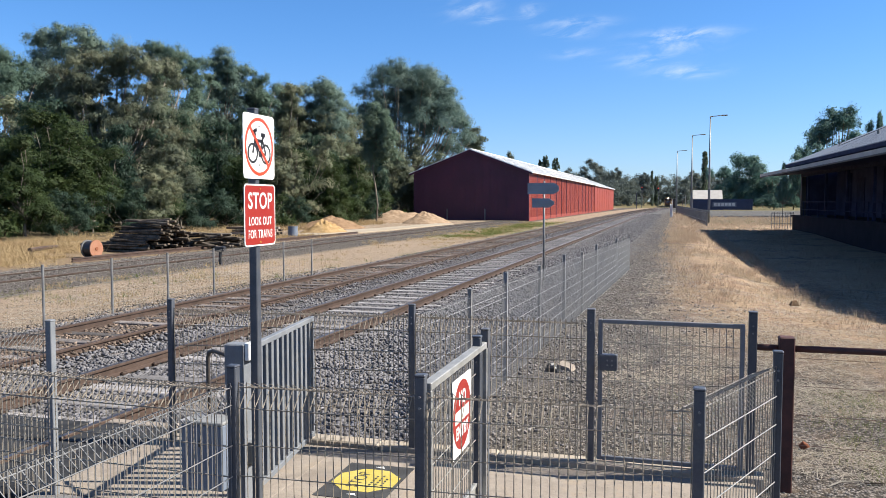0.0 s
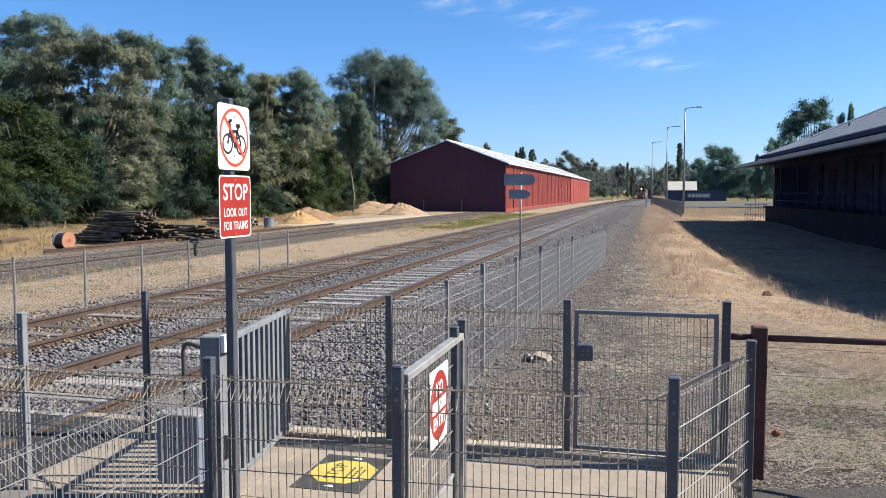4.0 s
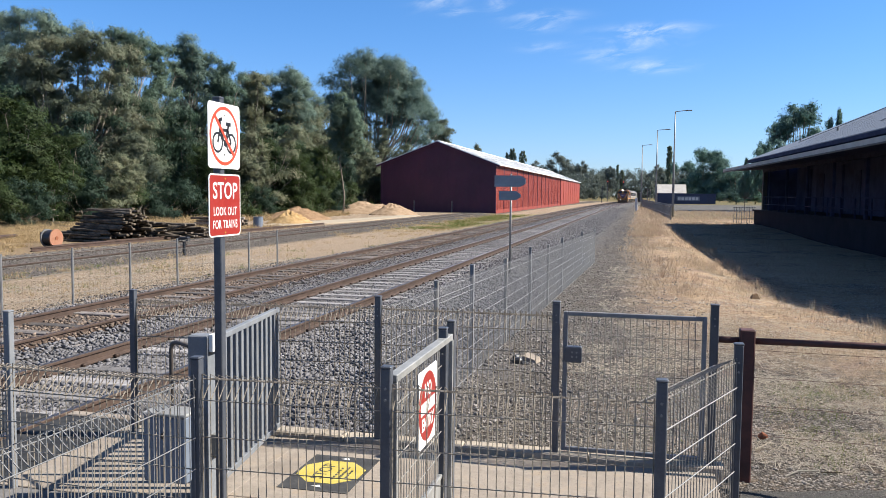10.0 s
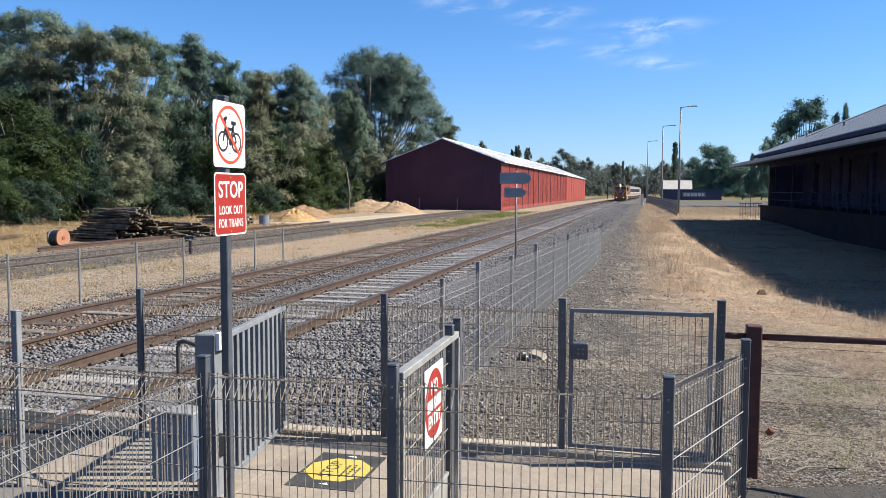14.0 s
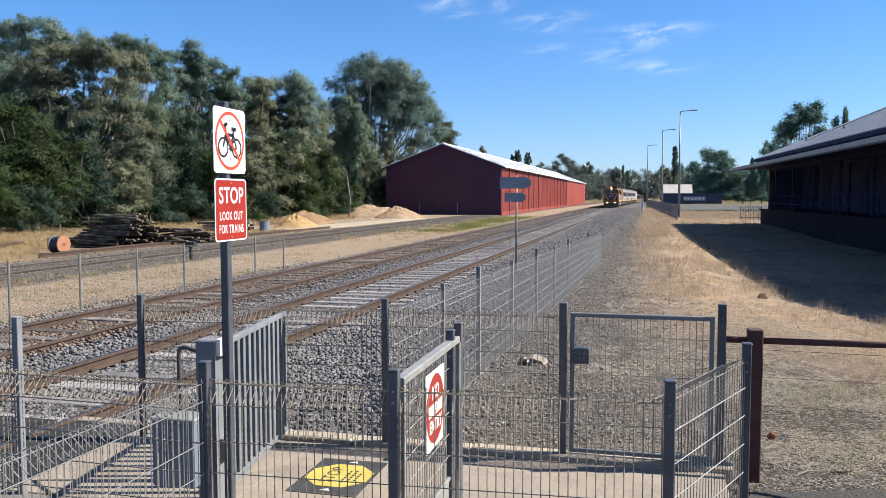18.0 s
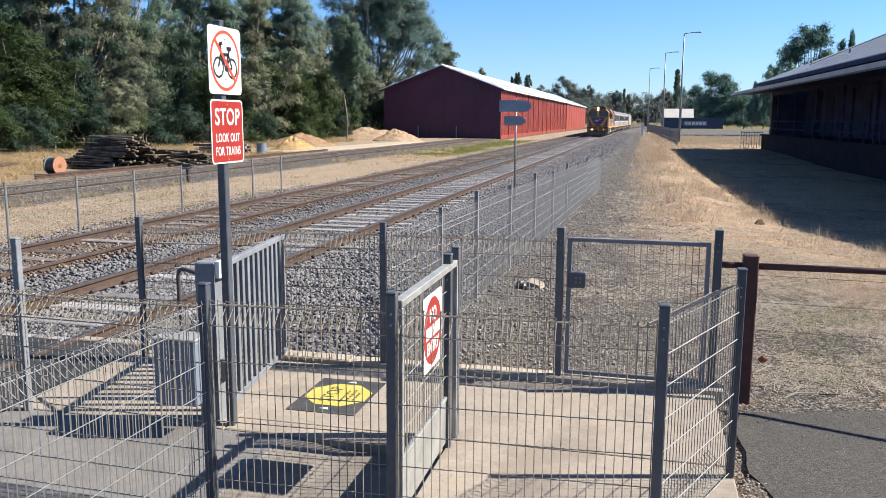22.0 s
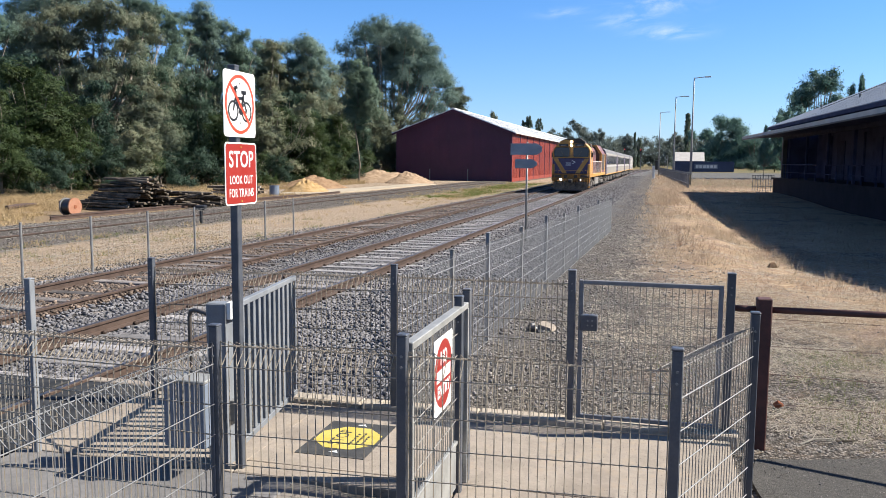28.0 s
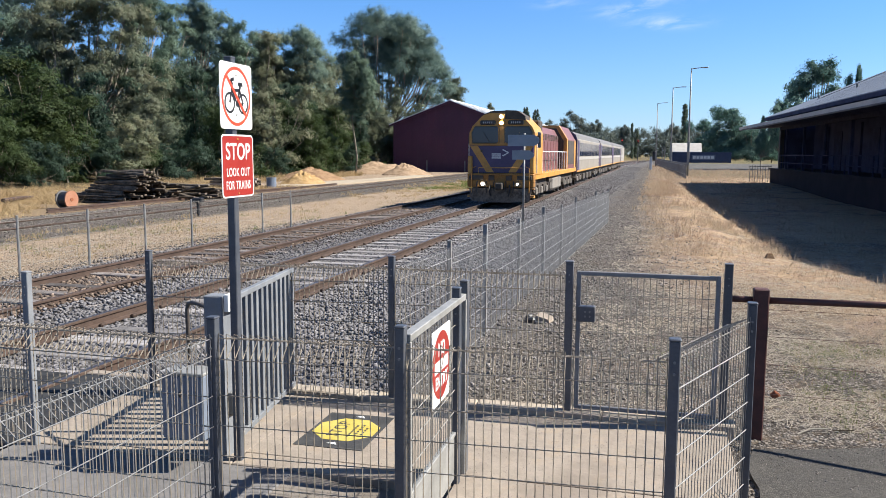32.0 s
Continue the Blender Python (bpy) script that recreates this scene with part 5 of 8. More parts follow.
def crossing_sign():
    t = thing("crossing_sign", (-2.70, 4.88, 0), "no bicycles sign above a red stop sign on a steel post", "sign")
    part("post", MB().box(-2.728, 4.852, -0.02, -2.672, 4.908, 2.71, 0.005), M["post"], t)
    part("post_cap", MB().box(-2.73, 4.85, 2.70, -2.67, 4.91, 2.718, 0.006), M["post"], t)

    def plate(name, y0, y1, z0, z1, mat, x, label="", parent=None, thick=0.003, c=0.03):
        pts = []
        for cy, cz, a0 in ((y1 - c, z1 - c, 0), (y0 + c, z1 - c, 90), (y0 + c, z0 + c, 180), (y1 - c, z0 + c, 270)):
            for k in range(4):
                a = radians(a0 + 30 * k)
                pts.append((cy + c * math.cos(a), cz + c * math.sin(a)))
        return part(name, MB().plate(pts, 0, x, x + thick), mat, parent or t, label)
    x = -2.665
    y0, y1 = 4.68, 5.10
    cy = (y0 + y1) / 2
    up = plate("sign_plate", y0, y1, 2.25, 2.675, M["white_sign"], x, "white plate with a struck-out bicycle")
    cz = 2.4625
    f = x + 0.0032
    part("ring", MB().disc(f, cy, cz, 0.192, 0, 0.001, 48, 0.17), M["red_ring"], up, "orange-red ring")
    s45 = math.sqrt(0.5)
    q, w = 0.172 * s45, 0.012 * s45
    part("slash", MB().plate([(cy - q - w, cz + q - w), (cy - q + w, cz + q + w), (cy + q + w, cz - q + w), (cy + q - w, cz - q - w)], 0, f + 0.0012, f + 0.002), M["red_ring"], up)
    bike = MB()
    for dy in (-0.088, 0.088):
        bike.disc(f, cy + dy, cz - 0.045, 0.068, 0, 0.0008, 32, 0.052)

    def stroke(ya, za, yb, zb, h=0.007):
        dx, dz = yb - ya, zb - za
        l = math.hypot(dx, dz)
        nx, nz = -dz / l * h, dx / l * h
        bike.plate([(cy + ya + nx, cz + za + nz), (cy + yb + nx, cz + zb + nz), (cy + yb - nx, cz + zb - nz), (cy + ya - nx, cz + za - nz)], 0, f, f + 0.0009)
    stroke(-0.088, -0.045, -0.048, 0.07, 0.009)
    stroke(-0.048, 0.07, -0.066, 0.1, 0.011)
    stroke(-0.07, 0.102, -0.028, 0.11, 0.011)
    stroke(-0.07, 0.102, -0.078, 0.078, 0.009)
    stroke(-0.055, 0.038, 0.045, 0.04, 0.011)
    stroke(-0.055, 0.034, 0.008, -0.05, 0.008)
    stroke(0.008, -0.05, 0.055, 0.075, 0.011)
    stroke(0.022, 0.08, 0.085, 0.08, 0.013)
    stroke(0.008, -0.048, 0.088, -0.048, 0.008)
    stroke(0.088, -0.045, 0.046, 0.04, 0.009)
    bike.disc(f, cy + 0.01, cz - 0.048, 0.022, 0, 0.001, 16)
    part("bicycle_print", bike, M["black_print"], up, "black bicycle symbol")
    for dz in (0.135, -0.12):
        part("bolt", MB().disc(f, cy, cz + dz, 0.007, 0, 0.003, 10), M["galv"], up)
    lo = plate("sign_plate", y0 + 0.003, y1 + 0.003, 1.805, 2.215, M["white_sign"], x, "red plate with white lettering")
    red = plate("red_face", y0 + 0.013, y1 - 0.007, 1.815, 2.205, M["red_sign"], x + 0.0031, "", lo, 0.001, 0.024)
    f2 = x + 0.0045
    lettering("lettering", "STOP", 0.15, M["white_sign"], red, facing_x(f2, cy + 0.003, 2.1, 0.88, 1.0), 1.05, 0.0005, 0.002)
    lettering("lettering", "LOOK OUT", 0.078, M["white_sign"], red, facing_x(f2, cy + 0.003, 1.968, 0.72, 1.0), 1.1, 0.0005, 0.0004)
    lettering("lettering", "FOR TRAINS", 0.078, M["white_sign"], red, facing_x(f2, cy + 0.003, 1.882, 0.70, 1.0), 1.1, 0.0005, 0.0004)
    for dz in (2.185, 1.83):
        part("bolt", MB().disc(f2, cy, dz, 0.006, 0, 0.003, 10), M["yellow_mat"], lo)


crossing_sign()


def stop_mat():
    t = thing("stop_mat", (-2.2, 5.62, 0.0), "dark floor mat with a yellow octagon on the concrete", "floor marking")
    part("mat", MB().box(-2.47, 5.24, 0.0, -1.94, 5.99, 0.004), M["dark_mat"], t)
    o = [(-2.205 + 0.24 * math.cos(radians(22.5 + 45 * i)) / math.cos(radians(22.5)), 5.63 + 0.24 * math.sin(radians(22.5 + 45 * i)) / math.cos(radians(22.5))) for i in range(8)]
    y = part("octagon", MB().plate(o, 2, 0.004, 0.006), M["yellow_mat"], t, "yellow octagon")
    m = Matrix.Translation((-2.26, 5.63, 0.0063)) @ Matrix.Rotation(radians(90), 4, "Z")
    lettering("lettering", "STOP", 0.14, M["black_print"], y, m, depth=0.0004)
    for i, (a, k) in enumerate(((-0.15, 6), (-0.13, 6), (-0.10, 4))):
        for j in range(k):
            part("print_bar", MB().box(-2.155 + 0.045 * i, 5.63 + a + 0.045 * j, 0.006, -2.139 + 0.045 * i, 5.63 + a + 0.045 * j + 0.03, 0.0068), M["black_print"], y)
    for yy, xx in ((5.32, -2.2), (5.93, -2.2)):
        part("arrow_mark", MB().plate([(xx - 0.04, yy), (xx + 0.04, yy - 0.015), (xx + 0.015, yy + 0.03)], 2, 0.004, 0.0055), M["white_sign"], t)


stop_mat()


def pipe_barrier():
    t = thing("pipe_barrier", (0.82, 6.52, -0.1), "dark rust-red pipe barrier", "barrier")
    part("post", MB().box(0.765, 6.47, -0.15, 0.875, 6.58, 1.09, 0.008), M["rust_paint"], t)
    part("rail", MB().tube([(0.61, 6.53, 1.0), (0.76, 6.53, 1.0)], 0.026, 10), M["rust_paint"], t, smooth=True)
    part("rail", MB().tube([(0.88, 6.53, 1.0), (1.74, 6.55, 1.0), (1.88, 6.535, 1.0), (2.02, 6.50, 1.0), (4.4, 5.68, 1.0)], 0.026, 10), M["rust_paint"], t, smooth=True)
    part("post", MB().box(4.4, 5.61, -0.15, 4.51, 5.72, 1.09, 0.008), M["rust_paint"], t)
    for z in (0.93, 0.72, 0.50, 0.27):
        part("strand", MB().tube([(0.87, 6.53, z), (1.88, 6.54, z - 0.012), (4.4, 5.68, z)], 0.0016, 4), M["rust_paint"], t, "thin rusty fence wire")


pipe_barrier()


def marker_post():
    """Direction boards seen from behind, beside the track."""
    t = thing("track_marker", (-3.59, 23.1, -0.2), "two grey arrow boards seen from behind on a thin steel pole", "sign")
    part("pole", MB().tube([(-3.59, 23.1, -0.25), (-3.59, 23.1, 2.68)], 0.03, 10), M["galv"], t, smooth=True)
    for x0, x1, z0, z1 in ((-4.05, -3.16, 2.31, 2.63), (-3.92, -3.29, 1.93, 2.19)):
        tip = 0.14
        part("arrow_board", MB().plate([(x0, z0), (x1 - tip, z0), (x1, z0 + 0.09), (x1, z1 - 0.09), (x1 - tip, z1), (x0, z1)], 1, 23.0, 23.02), M["board_back"], t)
        part("bracket", MB().box(-3.63, 23.02, (z0 + z1) / 2 - 0.03, -3.55, 23.07, (z0 + z1) / 2 + 0.03), M["galv"], t)


marker_post()


# ---------------------------------------------------------------- yard things on the left
def mound(name, x, y, rx, ry, h, mat, label, seed):
    v, f = [], []
    n, k = 60, 22
    v.append((0, 0, h))
    for i in range(1, k + 1):
        r = i / k
        for j in range(n):
            a = 2 * math.pi * j / n
            q = r * (1 + 0.16 * hnoise(math.cos(a) * 2, math.sin(a) * 2, 1.0, seed))
            z = h * (1 - r ** 1.5) ** 1.15 * (1 + 0.25 * hnoise(r * 3 * math.cos(a), r * 3 * math.sin(a), 1.0, seed + 5)) + 0.2 * hnoise(r * 9 * math.cos(a), r * 9 * math.sin(a), 1.0, seed + 9) * (1 - r) + 0.1 * hnoise(r * 23 * math.cos(a), r * 23 * math.sin(a), 1.0, seed + 3) * (1 - r)
            v.append((q * rx * math.cos(a), q * ry * math.sin(a), z - 0.12 * (i == k)))
    for j in range(n):
        f.append((0, 1 + j, 1 + (j + 1) % n))
    for i in range(k - 1):
        for j in range(n):
            a, b = 1 + i * n + j, 1 + i * n + (j + 1) % n
            f.append((a, a + n, b + n, b))
    mb = MB()
    mb.add([(p[0] + x, p[1] + y, p[2] + ground_height(x, y)) for p in v], f)
    single(name, mb, mat, label, "heap", smooth=True, at=(x, y, ground_height(x, y)), group="heaps by the siding")


mound("sand_mound", -23.6, 52.5, 1.65, 1.9, 0.85, M["sand"], "heap of yellow sand beside the siding", 1)
mound("soil_mound", -27.2, 62.0, 2.6, 3.2, 0.95, M["dirt"], "heap of brown soil beside the trees", 2)
mound("soil_mound", -24.6, 80.0, 2.5, 3.0, 1.1, M["soil_tan"], "heap of pale brown soil near the red shed", 3)
mound("soil_mound", -29.0, 84.0, 4.5, 5.0, 1.2, M["soil_tan"], "low bank of brown soil behind the heaps", 4)
single("sand_pad", MB().plate([(-24.4, 47.5), (-21.4, 47.0), (-20.8, 60.0), (-20.6, 76.0), (-22.4, 76.0), (-23.0, 62.0)], 2, -0.2, -0.02), M["pale"], "flat strip of pale crushed sand beside the siding", "pad", kind="structure")


def log_pile():
    t = thing("timber_pile", (-22.2, 31.6, -0.1), "untidy pile of old grey timber sleepers", "timber pile")
    random.seed(11)
    shapes = []
    for i in range(7):
        b = MB()
        w, h, l = random.uniform(0.06, 0.105), random.uniform(0.036, 0.056), random.uniform(0.95, 1.3)
        b.box(-l, -w, -h, l, w, h, 0.02)
        shapes.append(b.mesh("timber", M["log"]))
    dirx = radians(173)
    u = Vector((math.cos(dirx), math.sin(dirx), 0))
    v = Vector((-math.sin(dirx), math.cos(dirx), 0))
    def lay(c, s, z, l, tilt, turn):
        ob = new("timber", random.choice(shapes))
        ob.parent = t
        p = Vector(c) + u * s + v * l
        o = ORIGIN[t.name]
        ob.location = (p.x - o[0], p.y - o[1], z - o[2])
        ob.rotation_euler = (random.uniform(-0.2, 0.2), tilt, dirx + turn)
    base = (-22.3, 31.9, 0)
    for lay_no in range(13):
        n = 14 - lay_no
        for i in range(n):
            lay(base, random.gauss(0.35, 0.16) - 0.08 * lay_no + 0.75 * random.random() ** 4 * (lay_no < 7), -0.03 + 0.11 * lay_no + random.uniform(-0.03, 0.03), (n / 2 - i) * 0.27 + 0.09 * lay_no + random.uniform(-0.05, 0.05), random.gauss(0.0, 0.03), random.gauss(0, 0.07))
    for i in range(26):
        s = random.uniform(0.2, 1.7)
        lay((-21.8, 33.6, 0), -s * 0.5, random.uniform(0.0, max(0.08, 0.95 - 0.5 * s)), random.uniform(-2.0, 0.6), random.gauss(0.0, 0.1), random.uniform(-0.5, 0.35))
    for i in range(10):
        lay((-21.2, 35.6, 0), random.uniform(-0.6, 0.6), 0.0 + 0.13 * (i % 2), random.uniform(-1.6, 0.6), random.uniform(-0.08, 0.08), random.uniform(-0.6, 0.6))
    for i in range(8):
        lay((-24.0, 31.1, 0), random.uniform(-0.6, 0.2), 0.0 + 0.13 * (i % 3), random.uniform(-0.6, 0.9), random.uniform(-0.06, 0.12), random.uniform(-0.25, 0.25))


log_pile()


def cable_drum():
    x, y = -21.7, 26.8
    t = thing("cable_drum", (x, y, -0.1), "cable drum with a faded orange end lying in the grass", "cable drum")
    a = radians(-4)
    def at(px, py, pz):
        return (x + px * math.cos(a) - py * math.sin(a), y + px * math.sin(a) + py * math.cos(a), pz)
    for name, d0, d1, r, mat, label in (("end_disc", 0.0, 0.05, 0.345, "orange", "faded orange end"), ("core", 0.05, 0.42, 0.30, "black_print", "black cable windings"), ("end_disc", 0.42, 0.47, 0.345, "galv", "pale grey end")):
        mb = MB().disc(-d1, 0, 0.26, r, 0, d1 - d0, 32)
        mb.v = [at(*p) for p in mb.v]
        part(name, mb, M[mat], t, label)
    mb = MB().disc(0.0, 0, 0.26, 0.07, 0, 0.02, 14)
    mb.v = [at(*p) for p in mb.v]
    part("hub", mb, M["brick"], t)


cable_drum()


def timber_stack():
    t = thing("timber_stack", (-24.6, 45.2, -0.1), "low stack of pale boards on bearers", "timber stack")
    random.seed(5)
    for k in range(3):
        for i in range(4):
            part("board", MB().box(-26.2 + random.uniform(-0.2, 0.2), 44.4 + 0.32 * i, 0.1 + 0.16 * k, -23.4 + random.uniform(-0.2, 0.2), 44.68 + 0.32 * i, 0.23 + 0.16 * k, 0.015, 0.15), M["log"] if (i + k) % 3 else M["concrete"], t)
    for x in (-25.8, -23.8):
        part("bearer", MB().box(x, 44.2, -0.2, x + 0.14, 45.9, 0.1, 0.01), M["log"], t)
    d = thing("oil_drum", (-22.6, 45.6, -0.1), "small dark steel drum beside the boards", "drum")
    part("body", MB().disc(-22.6, 45.6, -0.15, 0.3, 2, 0.72, 20), M["box_grey"], d)
    part("rim", MB().disc(-22.6, 45.6, 0.57, 0.315, 2, 0.03, 20, 0.27), M["galv"], d)


timber_stack()


def loose_rails():
    for i, (x, y0, y1) in enumerate(((-20.9, 24.5, 52.0), (-21.25, 26.0, 46.0))):
        mb = MB()
        p = rail_profile(0.14)
        mb.plate([(x + a, 0.05 + b) for a, b in p], 1, y0, y1)
        single("loose_rail", mb, M["rail_old"], "rusty length of rail lying beside the siding", "rail", at=(x, y0, -0.09), group="loose rails")
    single("fallen_log", MB().tube([(-26.0, 28.0, 0.06), (-26.4, 29.2, 0.09), (-26.85, 30.6, 0.07)], [0.1, 0.09, 0.07], 8), M["rail_old"], "rust-brown log lying in the dry grass", "log", at=(-26.0, 28.0, 0.0))
    s = thing("trackside_box", (-15.95, 26.3, -0.2), "small dark trackside box on a stub post", "trackside box")
    part("post", MB().box(-15.99, 26.26, -0.25, -15.91, 26.34, 0.3), M["black_print"], s)
    part("box", MB().box(-16.15, 26.2, 0.28, -15.75, 26.42, 0.46, 0.03), M["black_print"], s)


loose_rails()


def ground_litter():
    """Single things lying about."""
    t = thing("equipment_cover", (-1.42, 10.6, -0.12), "pale broken concrete lump with a dark hollow in the ballast", "concrete lump")
    part("lump", MB().convex([(-1.46, 10.50, -0.16), (-1.24, 10.46, -0.16), (-1.20, 10.66, -0.14), (-1.42, 10.70, -0.14), (-1.45, 10.53, -0.02), (-1.29, 10.51, -0.06), (-1.24, 10.62, -0.03), (-1.40, 10.66, 0.01)], [(0, 1, 2, 3), (4, 5, 6, 7), (0, 1, 5, 4), (1, 2, 6, 5), (2, 3, 7, 6), (3, 0, 4, 7)]), M["concrete"], t)
    for k, (x, y, z, r) in enumerate(((-1.50, 10.44, -0.07, 0.06), (-1.41, 10.42, -0.11, 0.055), (-1.53, 10.56, -0.05, 0.05))):
        part("broken_edge", MB().box(x - r, y - r * 0.8, z - r, x + r, y + r * 0.8, z + r * 0.7, r * 0.4, 0.4 * k), M["black_print"], t, "dark broken edge")
    random.seed(3)
    mb = MB()
    vs = []
    for i in range(26):
        a = Vector((random.gauss(0, 1), random.gauss(0, 1), random.gauss(0, 0.7))).normalized()
        vs.append((1.135 + a.x * 0.046, 7.72 + a.y * 0.04, -0.065 + a.z * 0.042))
    bm = bmesh.new()
    for p in vs:
        bm.verts.new(p)
    bmesh.ops.convex_hull(bm, input=bm.verts)
    me = bpy.data.meshes.new("brick_fragment")
    bm.to_mesh(me)
    bm.free()
    me.materials.append(M["brick"])
    tagged(new("brick_fragment", me), "orange fragment of brick on the gravel", "brick")


ground_litter()
for a, b, c, mat, label in (((1.16, 6.68), (1.27, 6.80), (1.42, 6.88), "straw", "bleached dry twig on the gravel"), ((1.02, 7.36), (1.08, 7.40), (1.16, 7.41), "straw", "bleached dry twig on the gravel"), ((1.45, 6.87), (1.53, 6.86), (1.62, 6.92), "log", "dark fallen twig on the gravel")):
    g = ground_height(*b)
    single("twig", MB().tube([(*a, g + 0.008), (*b, g + 0.02), (*c, g + 0.01)], [0.005, 0.007, 0.004], 5), M[mat], label, "twig", at=(*b, g), group="fallen twigs")
single("earth_clod", MB().convex([(2.42, 18.75, -0.14), (2.6, 18.75, -0.14), (2.6, 18.95, -0.14), (2.4, 18.95, -0.14), (2.46, 18.8, -0.05), (2.55, 18.81, -0.03), (2.54, 18.9, -0.02), (2.46, 18.89, -0.04)], [(0, 1, 2, 3), (4, 5, 6, 7), (0, 1, 5, 4), (1, 2, 6, 5), (2, 3, 7, 6), (3, 0, 4, 7)]), M["dirt"], "small brown clod of earth in the dry grass", "clod", at=(2.5, 18.85, -0.12))


# ---------------------------------------------------------------- far things on the right
def lamp_post(x, y, h, arm):
    t = thing("lamp_post", (x, y, -0.1), "tall thin galvanised lamp post with a flat lamp head", "lamp post", group="car park lamp posts")
    part("pole", MB().tube([(x, y, -0.1), (x, y, h * 0.45), (x, y, h)], [0.11, 0.09, 0.055], 10), M["galv"], t, smooth=True)
    part("arm", MB().tube([(x, y, h - 0.05), (x + arm, y, h + 0.06)], 0.04, 8), M["galv"], t)
    part("lamp_head", MB().box(x + arm, y - 0.14, h + 0.01, x + arm + 0.62, y + 0.14, h + 0.11, 0.03), M["galv"], t)
    part("door_plate", MB().box(x - 0.12, y - 0.13, 1.0, x + 0.12, y - 0.09, 3.4, 0.02), M["galv"], t)


lamp_post(3.25, 86.0, 10.6, 1.0)
lamp_post(2.0, 110.0, 10.6, 1.0)
lamp_post(0.2, 143.0, 10.6, 1.0)


def palisade():
    t = thing("palisade_fence", (2.7, 77, -0.1), "grey steel palisade fence at the edge of the grass", "fence")
    for i in range(40):
        f = i / 39
        x, y = 2.75 - 2.5 * f, 77 + 88 * f
        part("pale", MB().box(x - 0.07, y - 0.03, -0.15, x + 0.07, y + 0.03, 1.32, 0.01), M["galv"], t)
    for z in (0.3, 1.1):
        part("fence_rail", MB().tube([(2.75, 77.06, z), (0.25, 165.06, z)], 0.035, 6), M["galv"], t)
    w = thing("marker_post", (-0.5, 118, -0.1), "white trackside marker post with a dark top", "post")
    part("post", MB().box(-0.68, 117.8, -0.15, -0.32, 118.2, 1.75, 0.03), M["white_paint"], w)
    part("top", MB().box(-0.3, 117.7, 1.2, 0.1, 118.2, 2.5, 0.08), M["black_print"], w)
    for x, y, h in ((1.3, 150, 3.3), (1.7, 150, 3.3)):
        single("steel_post", MB().tube([(x, y, -0.2), (x, y, h)], 0.07, 8), M["galv"], "plain galvanised steel post", "post", at=(x, y, -0.2), group="steel posts")


palisade()


def container():
    t = thing("shipping_container", (11, 216, 0), "navy blue shipping container with a faded lettered panel", "container")
    x0, x1, y0, y1, z0, z1 = 4.3, 18.4, 214.5, 217.0, 0.05, 2.65
    part("body", MB().box(x0, y0, z0, x1, y1, z1), M["navy"], t)
    rib = MB()
    n = 46
    for i in range(n):
        a = x0 + 0.15 + (x1 - x0 - 0.3) * i / n
        rib.box(a, y0 - 0.05, z0 + 0.15, a + 0.16, y0 + 0.01, z1 - 0.15)
    part("corrugation", rib, M["navy"], t, kind="stuff")
    for z in (z0, z1 - 0.14):
        part("frame_rail", MB().box(x0 - 0.02, y0 - 0.08, z, x1 + 0.02, y0 + 0.04, z + 0.14), M["navy"], t)
    p = part("name_panel", MB().box(9.0, y0 - 0.09, 0.8, 14.6, y0 - 0.055, 1.95), M["box_grey"], t, "faded grey-blue panel")
    for i in range(6):
        part("print_bar", MB().box(9.3 + 0.86 * i, y0 - 0.11, 1.02, 9.96 + 0.86 * i, y0 - 0.088, 1.72), M["white_paint"], p)
    s = thing("white_shelter", (8, 226, 0), "white roofed shelter behind the container", "shelter")
    part("roof", MB().convex([(4.4, 222.5, 2.7), (11.8, 222.5, 2.7), (11.8, 226, 5.0), (4.4, 226, 5.0), (4.4, 222.5, 2.8), (11.8, 222.5, 2.8), (11.8, 226, 5.1), (4.4, 226, 5.1)], [(0, 1, 2, 3), (4, 5, 6, 7), (0, 1, 5, 4), (1, 2, 6, 5), (2, 3, 7, 6), (3, 0, 4, 7)]), M["fascia"], s)
    part("wall", MB().box(4.4, 226.1, -0.1, 11.8, 226.3, 5.0), M["fascia"], s)
    for x in (4.6, 8.0, 11.3):
        part("post", MB().box(x - 0.1, 224.2, -0.1, x + 0.1, 224.4, 2.7), M["galv"], s)


container()


def signal_mast(x, y, h, label):
    t = thing("signal_mast", (x, y, -0.2), label, "railway signal", group="railway signals")
    part("mast", MB().tube([(x, y, -0.2), (x, y, h)], 0.12, 8), M["post"], t)
    b = part("signal_head", MB().box(x - 0.35, y - 0.12, h - 1.3, x + 0.35, y + 0.12, h, 0.05), M["black_print"], t)
    part("lamp", MB().disc(x, y - 0.16, h - 0.4, 0.16, 1, 0.03, 16), M["lamp_red"], b, "lit red lamp")


signal_mast(-11.5, 300, 7.4, "dark signal mast showing red beside the line")
signal_mast(-5.9, 300, 7.2, "dark signal mast showing red beside the line")
single("line_post", MB().tube([(-11.4, 255, -0.2), (-11.4, 255, 4.8)], 0.12, 8), M["timber_dark"], "dark timber post beside the line", "post", at=(-11.4, 255, -0.2))


